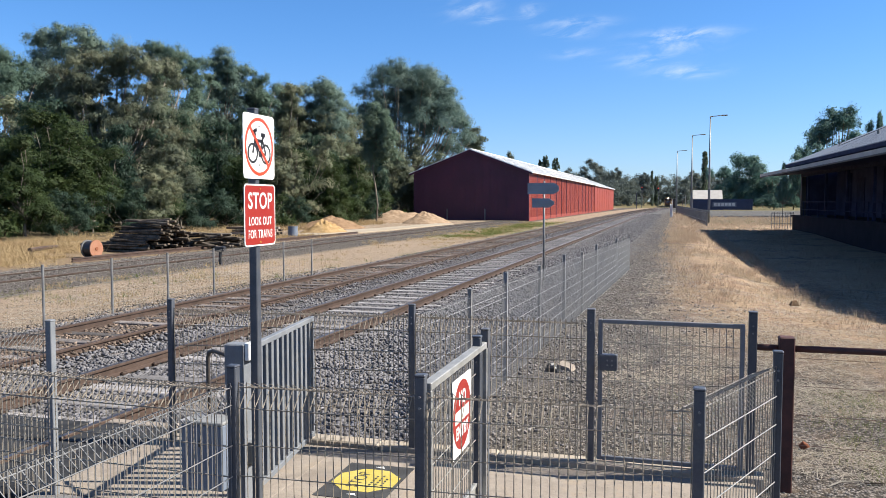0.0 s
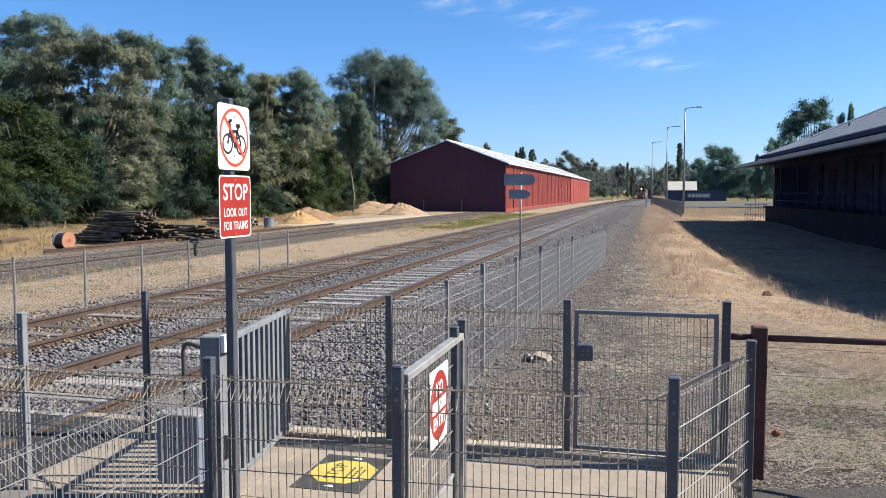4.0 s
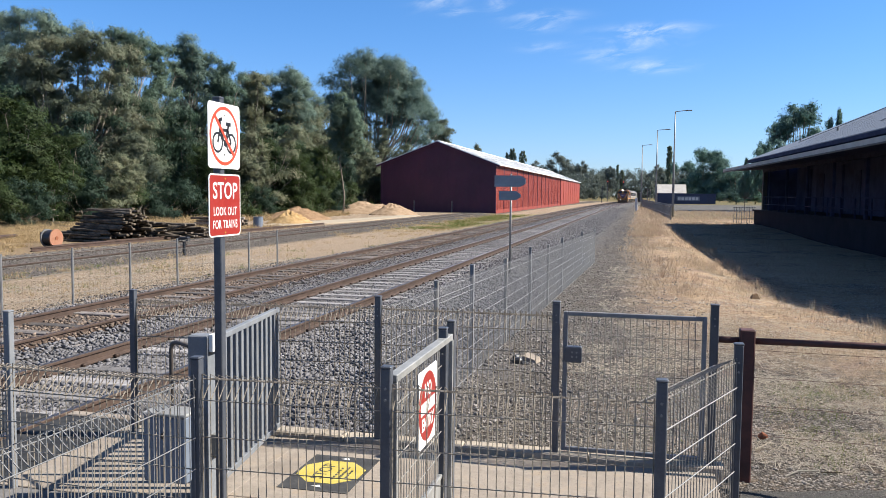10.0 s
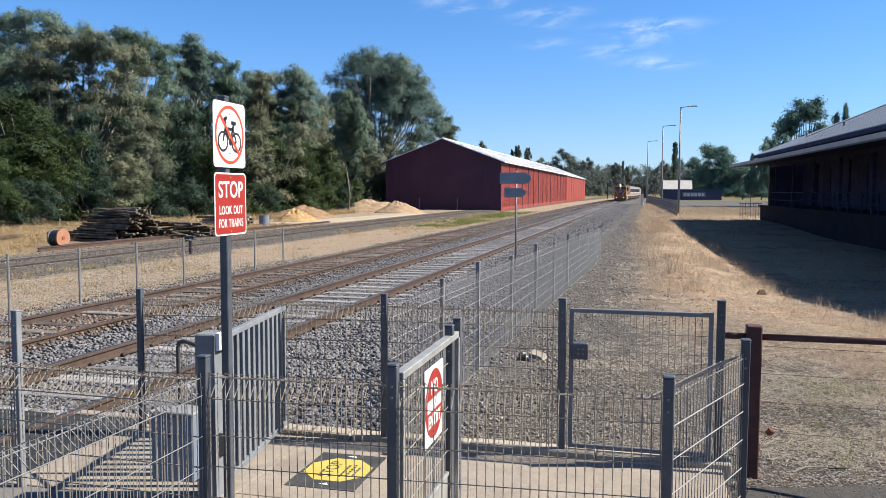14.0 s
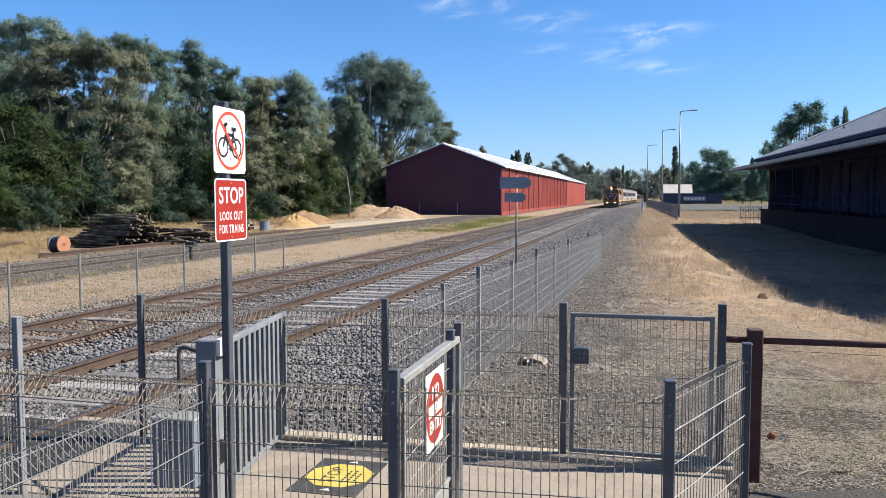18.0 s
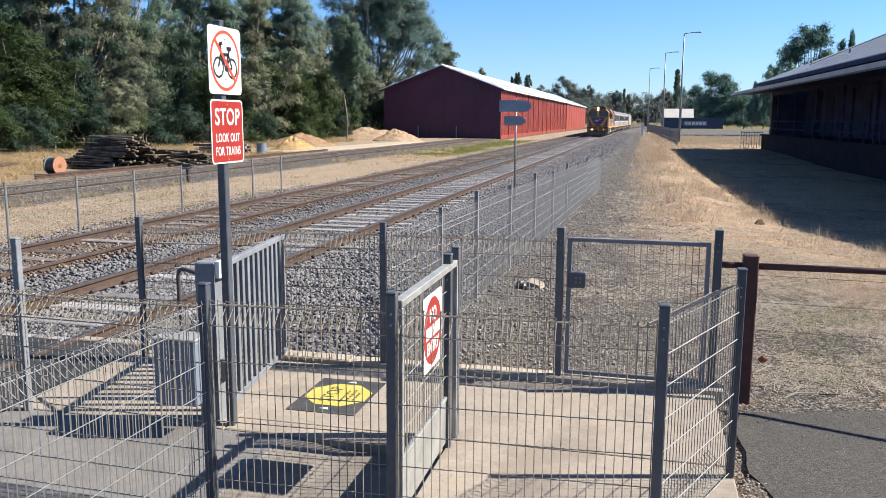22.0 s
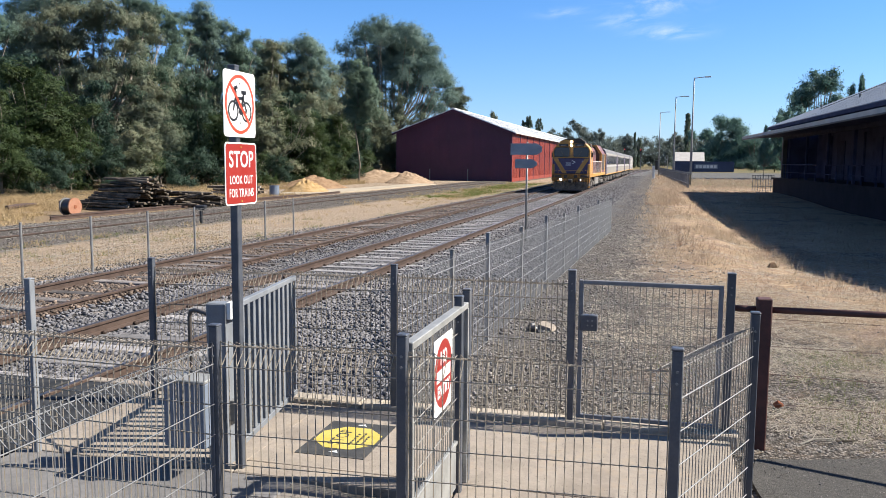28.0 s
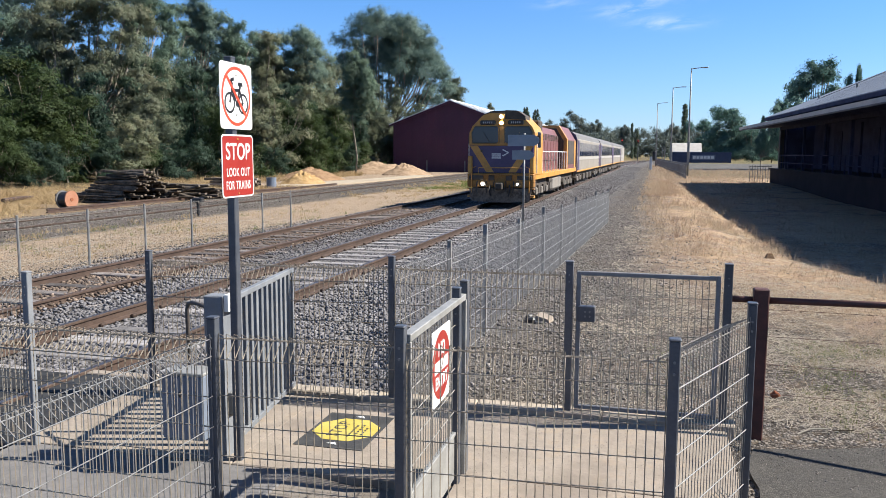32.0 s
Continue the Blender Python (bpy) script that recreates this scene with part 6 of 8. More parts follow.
# ---------------------------------------------------------------- trees
def leaf_cloud(rng, centres, radii, per, size, aspect, shell=0.55):
    """Leaf blades round clump centres, mostly facing outwards: returns vertices and faces."""
    per = np.asarray(per)
    k = int(per.sum())
    c = np.repeat(np.asarray(centres), per, axis=0)
    r = np.repeat(np.asarray(radii), per)
    d = rng.normal(size=(k, 3))
    d /= np.linalg.norm(d, axis=1)[:, None]
    rad = (shell + (1 - shell) * rng.random(k)) * (0.75 + 0.5 * rng.random(k))
    p = c + d * (rad * r)[:, None] * np.array([1.0, 1.0, 0.75])
    n = d * 0.45 + rng.normal(size=(k, 3)) * 0.30
    n /= np.linalg.norm(n, axis=1)[:, None]
    ax = np.cross(n, rng.normal(size=(k, 3))) + np.array([0, 0, -0.35])
    ax -= n * np.sum(ax * n, axis=1)[:, None]
    ax /= np.linalg.norm(ax, axis=1)[:, None]
    sd = np.cross(n, ax)
    L = size * (0.55 + 0.9 * rng.random(k))[:, None]
    W = L * aspect
    blade = np.stack([p - ax * L * 0.45 - sd * W * 0.5, p - ax * L * 0.3 + sd * W * 0.5, p + ax * L * 0.55], 1)
    return blade.reshape(-1, 3), np.arange(3 * k).reshape(-1, 3)


def cloud_mesh(name, v, f, material):
    me = bpy.data.meshes.new(name)
    me.vertices.add(len(v))
    me.vertices.foreach_set("co", np.asarray(v, dtype=np.float32).ravel())
    me.loops.add(f.size)
    me.loops.foreach_set("vertex_index", f.astype(np.int32).ravel())
    me.polygons.add(len(f))
    me.polygons.foreach_set("loop_start", np.arange(0, f.size, f.shape[1], dtype=np.int32))
    me.polygons.foreach_set("loop_total", np.full(len(f), f.shape[1], dtype=np.int32))
    me.materials.append(material)
    me.update(calc_edges=True)
    me.validate()
    return me


def crown_tree(name, seed, lobes, leaf, label, category="tree", stems=1, fork=0.4, size=0.185, dense=1320.0, deep=0.6, back=0.5, wood=None, droop=0.5, low=-0.35, girth=1.0, hang=1, bridge=0.5, loose=0.5):
    """A tapered trunk whose limbs run out to the lobes of the crown (across, height, radius); each lobe carries clumps of small leaves on its upper side. Built at the origin."""
    rng = np.random.default_rng(seed)
    t = thing(name, (0, 0, 0), label, category, group="trees along the yard")
    height = max(z + r for u, z, r in lobes)
    half = max(abs(u) + r for u, z, r in lobes)
    full = []
    for u, z, r in lobes:
        w = rng.normal() * deep * r
        full.append((u, w, z, r, 1.0))
        for k in range(hang):                      # looser foliage hanging below each head
            full.append((u + 0.7 * r * rng.normal(), w + 0.7 * r * rng.normal(), z - r * (1.0 + 1.3 * rng.random()), r * (0.85 + 0.3 * rng.random()), 0.6))
        if rng.random() < back:
            full.append((u * 0.9 + 0.3 * rng.normal(), w + (0.7 + 0.5 * rng.random()) * min(half, 4.5), z - 0.4 * rng.random(), r * 0.95, 0.55))
    for i, p in enumerate(full[:]):                # foliage that bridges neighbouring heads
        for q in full[i + 1:i + 8]:
            gap = math.dist(p[:3], q[:3])
            if 0.5 * (p[3] + q[3]) < gap < 1.5 * (p[3] + q[3]) and rng.random() < bridge:
                f = 0.4 + 0.2 * rng.random()
                full.append((*(p[k] * f + q[k] * (1 - f) for k in range(3)), 0.8 * min(p[3], q[3]), 0.7))
    limbs = len(lobes) * 2
    wood_mesh = MB()
    r0 = height * 0.011 * girth
    knots = []
    for k in range(stems):
        a = 2 * math.pi * k / stems + 0.7
        lean = Vector((math.cos(a), math.sin(a) * 0.7, 0)) * (0.0 if stems == 1 else 0.16 * half)
        path = []
        for i in range(6):
            f = i / 5
            path.append(lean * (0.25 + f) + Vector((0.10 * rng.normal() * (i > 0), 0.10 * rng.normal() * (i > 0), height * (fork if stems == 1 else fork * 0.8) * f - 0.3 * (i == 0))))
        wood_mesh.tube(path, [r0 / math.sqrt(stems) * (1.25 - 0.5 * i / 5) for i in range(6)], 8)
        knots.append(path)
    cc, rc, pc, out = [], [], [], []
    for number, (u, w, z, r, share) in enumerate(full):
        hub = Vector((u, w, z - 0.35 * r))
        path = min(knots, key=lambda q: (q[-1] - hub).length)
        start = path[4 if z > height * 0.6 else 3]
        bow = start.lerp(hub, 0.5) + Vector((0.12 * (u - start.x), 0.12 * (w - start.y), -0.08 * (hub - start).length * (0.3 + rng.random())))
        thick = r0 * (0.42 + 0.16 * rng.random()) / math.sqrt(stems) ** 0.6
        if number < limbs:
            wood_mesh.tube([start, start.lerp(bow, 0.5) + Vector(rng.normal(size=3) * 0.1), bow, bow.lerp(hub, 0.55) + Vector(rng.normal(size=3) * 0.1), hub], [thick, thick * 0.85, thick * 0.7, thick * 0.5, thick * 0.3], 5)
        n = 15 + int(7 * rng.random())
        for i in range(n):
            d = rng.normal(size=3)
            d /= np.linalg.norm(d)
            if d[2] < low:
                d[2] = -d[2]
            q = np.array((u, w, z)) + d * r * (0.35 + 0.6 * rng.random()) * np.array((1.05, 1.05, 0.85))
            cr = r * (0.26 + 0.24 * rng.random())
            if i % 6 == 0 and number < limbs:
                wood_mesh.tube([hub, hub.lerp(Vector(q), 0.6) + Vector(rng.normal(size=3) * 0.06 * r), Vector(q)], [thick * 0.3, thick * 0.2, thick * 0.1], 3, False)
            m = 5
            for k in range(m):                     # sprays within the clump
                e = rng.normal(size=3)
                e /= np.linalg.norm(e)
                cc.append(q + e * cr * 0.8 * np.array((1.0, 1.0, 0.7)))
                rc.append(cr * (loose + 0.35 * rng.random()))
                pc.append(max(5, int(dense * share * r * r / (n * m) * (0.7 + 0.6 * rng.random()))))
                out.append(d * 0.7 + e * 0.5)
    part("trunk", wood_mesh, wood or M["bark"], t, "pale grey-brown trunk and limbs", smooth=True)
    pc = np.asarray(pc)
    k = int(pc.sum())
    c, r, o = np.repeat(np.asarray(cc), pc, axis=0), np.repeat(np.asarray(rc), pc), np.repeat(np.asarray(out), pc, axis=0)
    d = rng.normal(size=(k, 3))
    d /= np.linalg.norm(d, axis=1)[:, None]
    p = c + d * (r * 0.85 * np.minimum(1.4, np.abs(rng.normal(size=k))))[:, None] * np.array([1.0, 1.0, 0.9])
    p[:, 2] -= droop * r * rng.random(k) ** 2
    o = o / np.linalg.norm(o, axis=1)[:, None]
    n = d * 0.25 + o + np.array([0, 0, 0.15]) + rng.normal(size=(k, 3)) * 0.24
    n /= np.linalg.norm(n, axis=1)[:, None]
    ax = rng.normal(size=(k, 3)) * 0.6 + np.array([0, 0, -1.0]) * droop * 1.6
    ax -= n * np.sum(ax * n, axis=1)[:, None]
    ax /= np.linalg.norm(ax, axis=1)[:, None]
    sd = np.cross(n, ax)
    L = size * (0.6 + 0.8 * rng.random(k))[:, None]
    W = L * 0.42
    v = np.stack([p - ax * L * 0.45 - sd * W * 0.5, p - ax * L * 0.3 + sd * W * 0.5, p + ax * L * 0.55], 1).reshape(-1, 3)
    v[:, 2] = np.maximum(v[:, 2], 0.04)
    ob = new("crown", cloud_mesh("crown", v, np.arange(3 * k).reshape(-1, 3), leaf))
    ob.parent = t
    tagged(ob, "crown of small leaves in separate clumps")
    return t


def heap_lobes(seed, height, wide, n, r0, r1, point=0.5, foot=0.1):
    """Lobes heaped from the ground up, narrowing towards the top."""
    rng = np.random.default_rng(seed)
    lobes = []
    for i in range(n):
        f = (i + rng.random()) / n
        r = height * (r0 + (r1 - r0) * rng.random()) * (1.0 - 0.35 * f)
        w = wide * (1.0 - point * f) - r * 0.7
        lobes.append((w * (2 * rng.random() - 1), foot * height + (0.97 - foot) * height * f - r * f, r))
    return lobes


def plant(kind, x, y, h, base_h, turn, wide=1.0, label="", z=None):
    s = h / base_h
    m = Matrix.Translation((x, y, (ground_height(x, y) if z is None else z) - 0.05)) @ Matrix.Rotation(radians(turn), 4, "Z") @ Matrix.Diagonal((s * wide, s * wide, s, 1))
    ob = copy_thing(kind, m)
    if label:
        tagged(ob, label)
    return ob


# the gums at the back, each with its own head
for x, y, gum in (
        (-56.6, 66, crown_tree("gum_tree", 70, [(-2.5, 17.1, 1.66), (0.2, 17.6, 1.3), (2.4, 17.4, 1.39), (3.6, 16.1, 1.16), (-3.5, 15.4, 1.55), (-0.9, 15.6, 1.74), (1.7, 15.0, 1.6), (-1.9, 13.4, 1.86), (-4.4, 13.0, 1.55), (0.7, 13.1, 1.39)], M["leaf_grey"], "tall gum tree with a grey-green crown of several heads", fork=0.55)),
        (-58.5, 60, crown_tree("gum_tree", 71, [(0.4, 14.3, 1.46), (-1.2, 14.6, 1.71), (1.6, 12.9, 1.33), (0.0, 11.8, 1.7)], M["leaf_gum"], "gum tree with dark olive foliage", fork=0.5)),
        (-43.6, 56, crown_tree("gum_tree", 72, [(-3.4, 11.6, 1.48), (-4.2, 10.3, 1.28), (-1.6, 12.5, 1.45), (0.3, 13.2, 1.34), (2.1, 13.1, 1.22), (3.3, 12.0, 1.21), (-1.9, 10.9, 1.07), (0.5, 12.1, 0.95), (-2.5, 9.2, 1.26), (-4.8, 9.1, 1.09), (-0.7, 8.3, 1.34), (2.3, 9.0, 1.21), (4.2, 8.7, 1.19), (1.8, 7.6, 1.22), (4.8, 6.9, 1.37), (6.4, 6.4, 1.08)], M["leaf_brown"], "broad gum tree with brown-tinged foliage and bare pale limbs", fork=0.28, droop=0.6, girth=1.3)),
        (-43.9, 64, crown_tree("gum_tree", 73, [(-0.3, 14.9, 1.26), (-1.4, 15.2, 0.85), (1.2, 14.4, 1.35), (2.5, 13.4, 0.82), (0.1, 13.2, 1.25), (2.1, 12.7, 1.03), (2.8, 10.5, 1.12), (0.2, 10.6, 1.25), (-1.6, 11.5, 0.95)], M["leaf_gum"], "gum tree with olive foliage and gaps in its crown", fork=0.5)),
        (-42.1, 70, crown_tree("gum_tree", 74, [(-0.0, 15.8, 1.1), (-0.7, 14.7, 1.0), (0.9, 14.8, 1.04), (1.3, 13.4, 0.93), (-1.0, 13.4, 0.83), (0.3, 11.7, 1.2), (1.2, 10.4, 0.98), (-0.8, 11.0, 0.99)], M["leaf_grey"], "tall narrow gum tree with grey-green foliage", fork=0.6)),
        (-39.9, 72, crown_tree("gum_tree", 75, [(-0.3, 14.1, 1.08), (1.0, 13.6, 0.95), (0.3, 12.6, 1.14), (-0.8, 11.6, 1.08), (1.3, 11.5, 1.07), (0.2, 9.9, 1.26)], M["leaf_gum"], "slender gum tree with a thin olive crown", fork=0.6)),
        (-42.4, 84, crown_tree("gum_tree", 76, [(-0.3, 14.1, 1.26), (1.2, 14.1, 1.1), (-1.1, 13.1, 1.19), (0.5, 12.2, 1.34), (-0.9, 11.2, 1.42)], M["leaf_brown"], "slender gum tree with brown-tinged foliage", fork=0.6)),
        (-40.1, 88, crown_tree("gum_tree", 77, [(0.0, 14.9, 1.72), (-1.4, 14.3, 1.42), (1.7, 14.1, 1.48), (2.6, 12.8, 1.15), (-0.6, 12.5, 1.56), (1.6, 11.8, 1.39), (-2.2, 11.9, 1.26), (0.5, 9.7, 1.55), (3.3, 10.5, 1.22), (-1.8, 9.7, 1.4)], M["leaf_grey"], "round-headed gum tree with grey-green foliage", fork=0.5, size=0.185)),
        (-29.7, 79, crown_tree("gum_tree", 78, [(-0.3, 11.9, 0.79), (0.5, 11.1, 0.9), (-1.0, 10.5, 0.91), (1.3, 9.9, 0.84), (0.0, 9.1, 0.96), (-1.2, 8.2, 0.85), (1.5, 8.1, 0.84), (0.1, 6.7, 0.79)], M["leaf_gum"], "young gum tree with a straight pale trunk", fork=0.75, girth=0.5, hang=2)),
        (-37.7, 112, crown_tree("gum_tree", 79, [(-5.0, 17.2, 2.5), (-6.4, 15.2, 2.0), (-6.6, 13.0, 1.8), (-3.2, 18.9, 2.4), (-1.2, 19.9, 2.2), (1.6, 20.1, 2.2), (4.3, 18.9, 2.2), (6.1, 16.9, 2.1), (7.5, 14.4, 1.9), (-2.6, 15.6, 2.2), (0.2, 17.6, 2.2), (2.6, 15.6, 2.1), (-2.2, 19.4, 2.3), (0.4, 20.1, 2.29), (3.0, 19.7, 2.27), (5.1, 17.9, 2.26), (6.8, 15.5, 2.05), (7.8, 13.0, 1.75), (8.1, 10.7, 1.45), (2.2, 17.3, 2.48), (-1.0, 16.7, 2.39), (4.4, 14.8, 2.25), (1.1, 14.2, 1.98), (6.0, 11.6, 1.75), (-2.4, 13.3, 1.69), (4.6, 9.4, 1.56), (0.8, 18.5, 2.0), (-1.4, 18.4, 2.0), (3.6, 17.7, 2.0), (5.7, 13.9, 1.88), (-4.7, 13.8, 1.75), (3.0, 12.2, 1.62), (6.8, 9.5, 1.5), (-4.5, 11.2, 1.62), (7.4, 14.6, 1.62), (0.6, 15.8, 1.88)], M["leaf_grey"], "large dome-shaped gum tree with many pale stems", stems=5, fork=0.42, size=0.21, dense=600.0, low=-0.15, bridge=0.35, girth=1.35, deep=1.2, loose=0.42)),
        (-31.5, 128, crown_tree("gum_tree", 80, [(-1.1, 13.2, 1.15), (0.4, 13.4, 1.15), (1.5, 12.2, 0.97), (-0.1, 11.4, 1.15)], M["leaf_brown"], "small gum tree behind the red shed", fork=0.6, size=0.19))):
    gum.location = (x, y, ground_height(x, y) - 0.05)

ACACIA = crown_tree("wattle_tree", 24, heap_lobes(24, 8.0, 3.3, 15, 0.15, 0.2, 0.5), M["leaf_green"], "bushy green wattle tree down to the ground", fork=0.3, size=0.175, dense=1150.0, bridge=0.0, droop=0.15, back=0.35, low=-0.6, hang=0)
SCRUB = crown_tree("scrub_tree", 25, heap_lobes(25, 9.0, 2.4, 15, 0.11, 0.16, 0.75), M["leaf_dark"], "dense dark scrub tree down to the ground", fork=0.4, size=0.212, dense=720.0, bridge=0.0, droop=0.9, back=0.4, low=-0.6, hang=0)
OLIVE = crown_tree("wattle_tree", 26, heap_lobes(26, 8.0, 2.6, 13, 0.13, 0.18, 0.45, 0.2), M["leaf_brown"], "thin olive-grey wattle tree with bare lower stems", fork=0.3, size=0.21, dense=770.0, droop=0.5, back=0.3, stems=3, hang=0, bridge=0.1)
BUSH = crown_tree("wattle_bush", 33, heap_lobes(33, 4.0, 2.4, 9, 0.2, 0.28, 0.5), M["leaf_green"], "low green wattle bush at the edge of the thicket", "bush", fork=0.2, size=0.16, dense=1400.0, bridge=0.0, droop=0.15, back=0.3, low=-0.6, hang=0)
DARK_BUSH = crown_tree("scrub_bush", 34, heap_lobes(34, 4.0, 2.4, 9, 0.2, 0.28, 0.5), M["leaf_dark"], "low dark bush at the edge of the thicket", "bush", fork=0.2, size=0.16, dense=1400.0, bridge=0.0, droop=0.5, back=0.3, low=-0.6, hang=0)
POPLAR = crown_tree("poplar_tree", 27, heap_lobes(27, 18.0, 1.9, 30, 0.075, 0.09, 0.6, 0.05), M["leaf_poplar"], "narrow dark poplar standing far off", fork=0.7, size=0.45, dense=260.0, bridge=0.0, droop=-0.3, back=0.6, low=-0.9, hang=0)
ROUND = crown_tree("broadleaf_tree", 28, heap_lobes(28, 15.0, 5.8, 24, 0.14, 0.19, 0.45), M["leaf_light"], "dark round-headed broadleaf tree", fork=0.3, loose=0.9, size=0.4, dense=300.0, bridge=0.0, droop=0.2, back=0.4, low=-0.6, hang=0)
FAR_GUM = crown_tree("gum_tree", 35, heap_lobes(35, 22.0, 9.0, 17, 0.12, 0.17, 0.35, 0.3), M["leaf_hazed"], "broad gum tree standing far off, haze put into its grey-green", fork=0.4, loose=0.8, size=0.55, dense=110.0, bridge=0.0, droop=0.2, back=0.4, low=-0.5, hang=0)
LIGHT = crown_tree("broadleaf_tree", 29, heap_lobes(29, 15.0, 5.2, 30, 0.09, 0.14, 0.5, 0.3), M["leaf_light"], "bright green broadleaf tree behind the station roof", fork=0.4, loose=0.95, size=0.34, dense=430.0, bridge=0.15, droop=0.2, back=0.4, low=-0.5, hang=0)

for kind, x, y, h, base, turn, wide in (
        # the thicket in front of the gums
        (ACACIA, -39.0, 44.0, 8.6, 8, 0, 1.15), (ACACIA, -41.5, 40.0, 9.0, 8, 200, 1.2), (ACACIA, -35.5, 38.0, 6.4, 8, 80, 1.1), (ACACIA, -37.0, 47.0, 6.2, 8, 140, 1.1), (SCRUB, -38.8, 50.5, 8.0, 9, 30, 1.2), (OLIVE, -36.6, 54.5, 6.8, 8, 100, 1.2),
        (OLIVE, -34.0, 48.5, 5.0, 8, 60, 1.2), (SCRUB, -38.8, 58.0, 9.8, 9, 160, 1.1), (SCRUB, -36.8, 61.0, 9.4, 9, 20, 1.1), (ACACIA, -34.6, 59.5, 6.4, 8, 230, 1.05), (SCRUB, -36.2, 65.0, 9.6, 9, 220, 1.1), (OLIVE, -33.4, 66.5, 8.6, 8, 290, 1.1), (ACACIA, -34.6, 71.5, 8.0, 8, 300, 1.15), (ACACIA, -31.0, 71.0, 6.2, 8, 10, 1.05),
        (SCRUB, -36.5, 77.0, 9.6, 9, 350, 1.2), (ACACIA, -32.8, 78.5, 7.2, 8, 50, 1.1), (ACACIA, -33.8, 84.5, 8.0, 8, 45, 1.15), (OLIVE, -36.5, 88.0, 9.5, 8, 15, 1.1), (SCRUB, -34.5, 93.0, 8.0, 9, 75, 1.2), (OLIVE, -32.4, 97.0, 7.5, 8, 115, 1.1), (SCRUB, -37.5, 101.0, 7.5, 9, 15, 1.3),
        (SCRUB, -43.0, 47.0, 9.4, 9, 260, 1.3), (SCRUB, -46.0, 52.0, 9.0, 9, 100, 1.4), (SCRUB, -42.5, 66.0, 10.0, 9, 40, 1.4), (SCRUB, -41.0, 94.0, 10.0, 9, 125, 1.4), (SCRUB, -40.5, 76.0, 10.0, 9, 185, 1.4), (SCRUB, -39.0, 82.0, 9.5, 9, 255, 1.3),
        (SCRUB, -58.0, 70.0, 12.0, 9, 15, 1.8), (SCRUB, -52.0, 72.0, 12.0, 9, 75, 1.8), (SCRUB, -47.5, 76.0, 12.0, 9, 135, 1.6), (SCRUB, -45.0, 92.0, 12.0, 9, 195, 1.6), (SCRUB, -64.0, 72.0, 13.0, 9, 215, 1.8), (OLIVE, -44.0, 90.0, 13.0, 8, 25, 1.0), (OLIVE, -40.5, 96.0, 12.5, 8, 85, 1.0), (OLIVE, -48.0, 82.0, 13.0, 8, 145, 1.0), (OLIVE, -52.0, 80.0, 13.5, 8, 205, 1.1), (OLIVE, -37.5, 106.0, 11.5, 8, 265, 1.0), (OLIVE, -34.5, 104.0, 9.5, 8, 325, 1.1), (OLIVE, -31.0, 108.0, 8.5, 8, 45, 1.2), (OLIVE, -39.2, 86.0, 13.6, 8, 5, 0.9), (OLIVE, -42.6, 87.0, 14.2, 8, 65, 0.9), (OLIVE, -36.0, 98.0, 12.6, 8, 35, 1.0), (OLIVE, -46.5, 64.0, 11.5, 8, 105, 1.1), (OLIVE, -54.0, 58.0, 11.5, 8, 165, 1.3), (OLIVE, -50.5, 60.0, 11.0, 8, 225, 1.2),
        (BUSH, -36.2, 35.0, 4.2, 4, 0, 1.0), (DARK_BUSH, -34.4, 40.5, 3.2, 4, 50, 1.1), (BUSH, -35.6, 43.6, 4.4, 4, 100, 1.0), (DARK_BUSH, -34.8, 46.2, 3.4, 4, 150, 1.1), (BUSH, -35.2, 50.0, 3.6, 4, 200, 1.1), (DARK_BUSH, -34.0, 52.6, 3.4, 4, 250, 1.1),
        (DARK_BUSH, -34.0, 57.2, 3.8, 4, 300, 1.1), (BUSH, -32.6, 62.0, 3.4, 4, 350, 1.1), (DARK_BUSH, -31.8, 65.0, 3.2, 4, 30, 1.1), (BUSH, -31.0, 74.0, 3.8, 4, 80, 1.1), (DARK_BUSH, -31.5, 82.0, 3.8, 4, 130, 1.1), (BUSH, -31.8, 88.5, 3.8, 4, 10, 1.2),
        (DARK_BUSH, -39.5, 36.0, 4.4, 4, 60, 1.2), (BUSH, -33.2, 68.8, 3.2, 4, 20, 1.1), (DARK_BUSH, -32.5, 101.0, 3.6, 4, 90, 1.2), (OLIVE, -41.2, 103.0, 14.2, 8, 205, 0.85)):
    plant(kind, x, y, h, base, turn, wide)
# the distance
for x, y, h, turn in ((-53.2, 330, 19.6, 0), (-50.5, 330, 21.4, 60), (-46.2, 330, 20.4, 120), (-11.3, 420, 18.6, 180), (-9.6, 424, 16.0, 240)):
    plant(POPLAR, x, y, h, 18, turn, 0.5)
for x, y, h, turn, wide in ((18.6, 240, 16.9, 0, 1.05), (13.8, 250, 13.4, 80, 1.0), (25.6, 236, 10.6, 150, 1.1), (31.0, 240, 10.0, 210, 1.2)):
    plant(ROUND, x, y, h, 15, turn, wide)
plant(POPLAR, 8.6, 262, 18.4, 18, 10, 0.6)
plant(OLIVE, -51.8, 260, 19.4, 8, 30, 0.45, "small gum tree standing alone beyond the shed")
for x, y, h, turn, wide in ((-38.6, 398, 23.6, 0, 1.0), (-27.0, 398, 19.6, 90, 0.7), (-50.5, 398, 19.2, 180, 0.8), (-14.5, 398, 17.0, 250, 0.7), (8.0, 380, 17.0, 40, 0.8)):
    plant(FAR_GUM, x, y, h, 22, turn, wide)
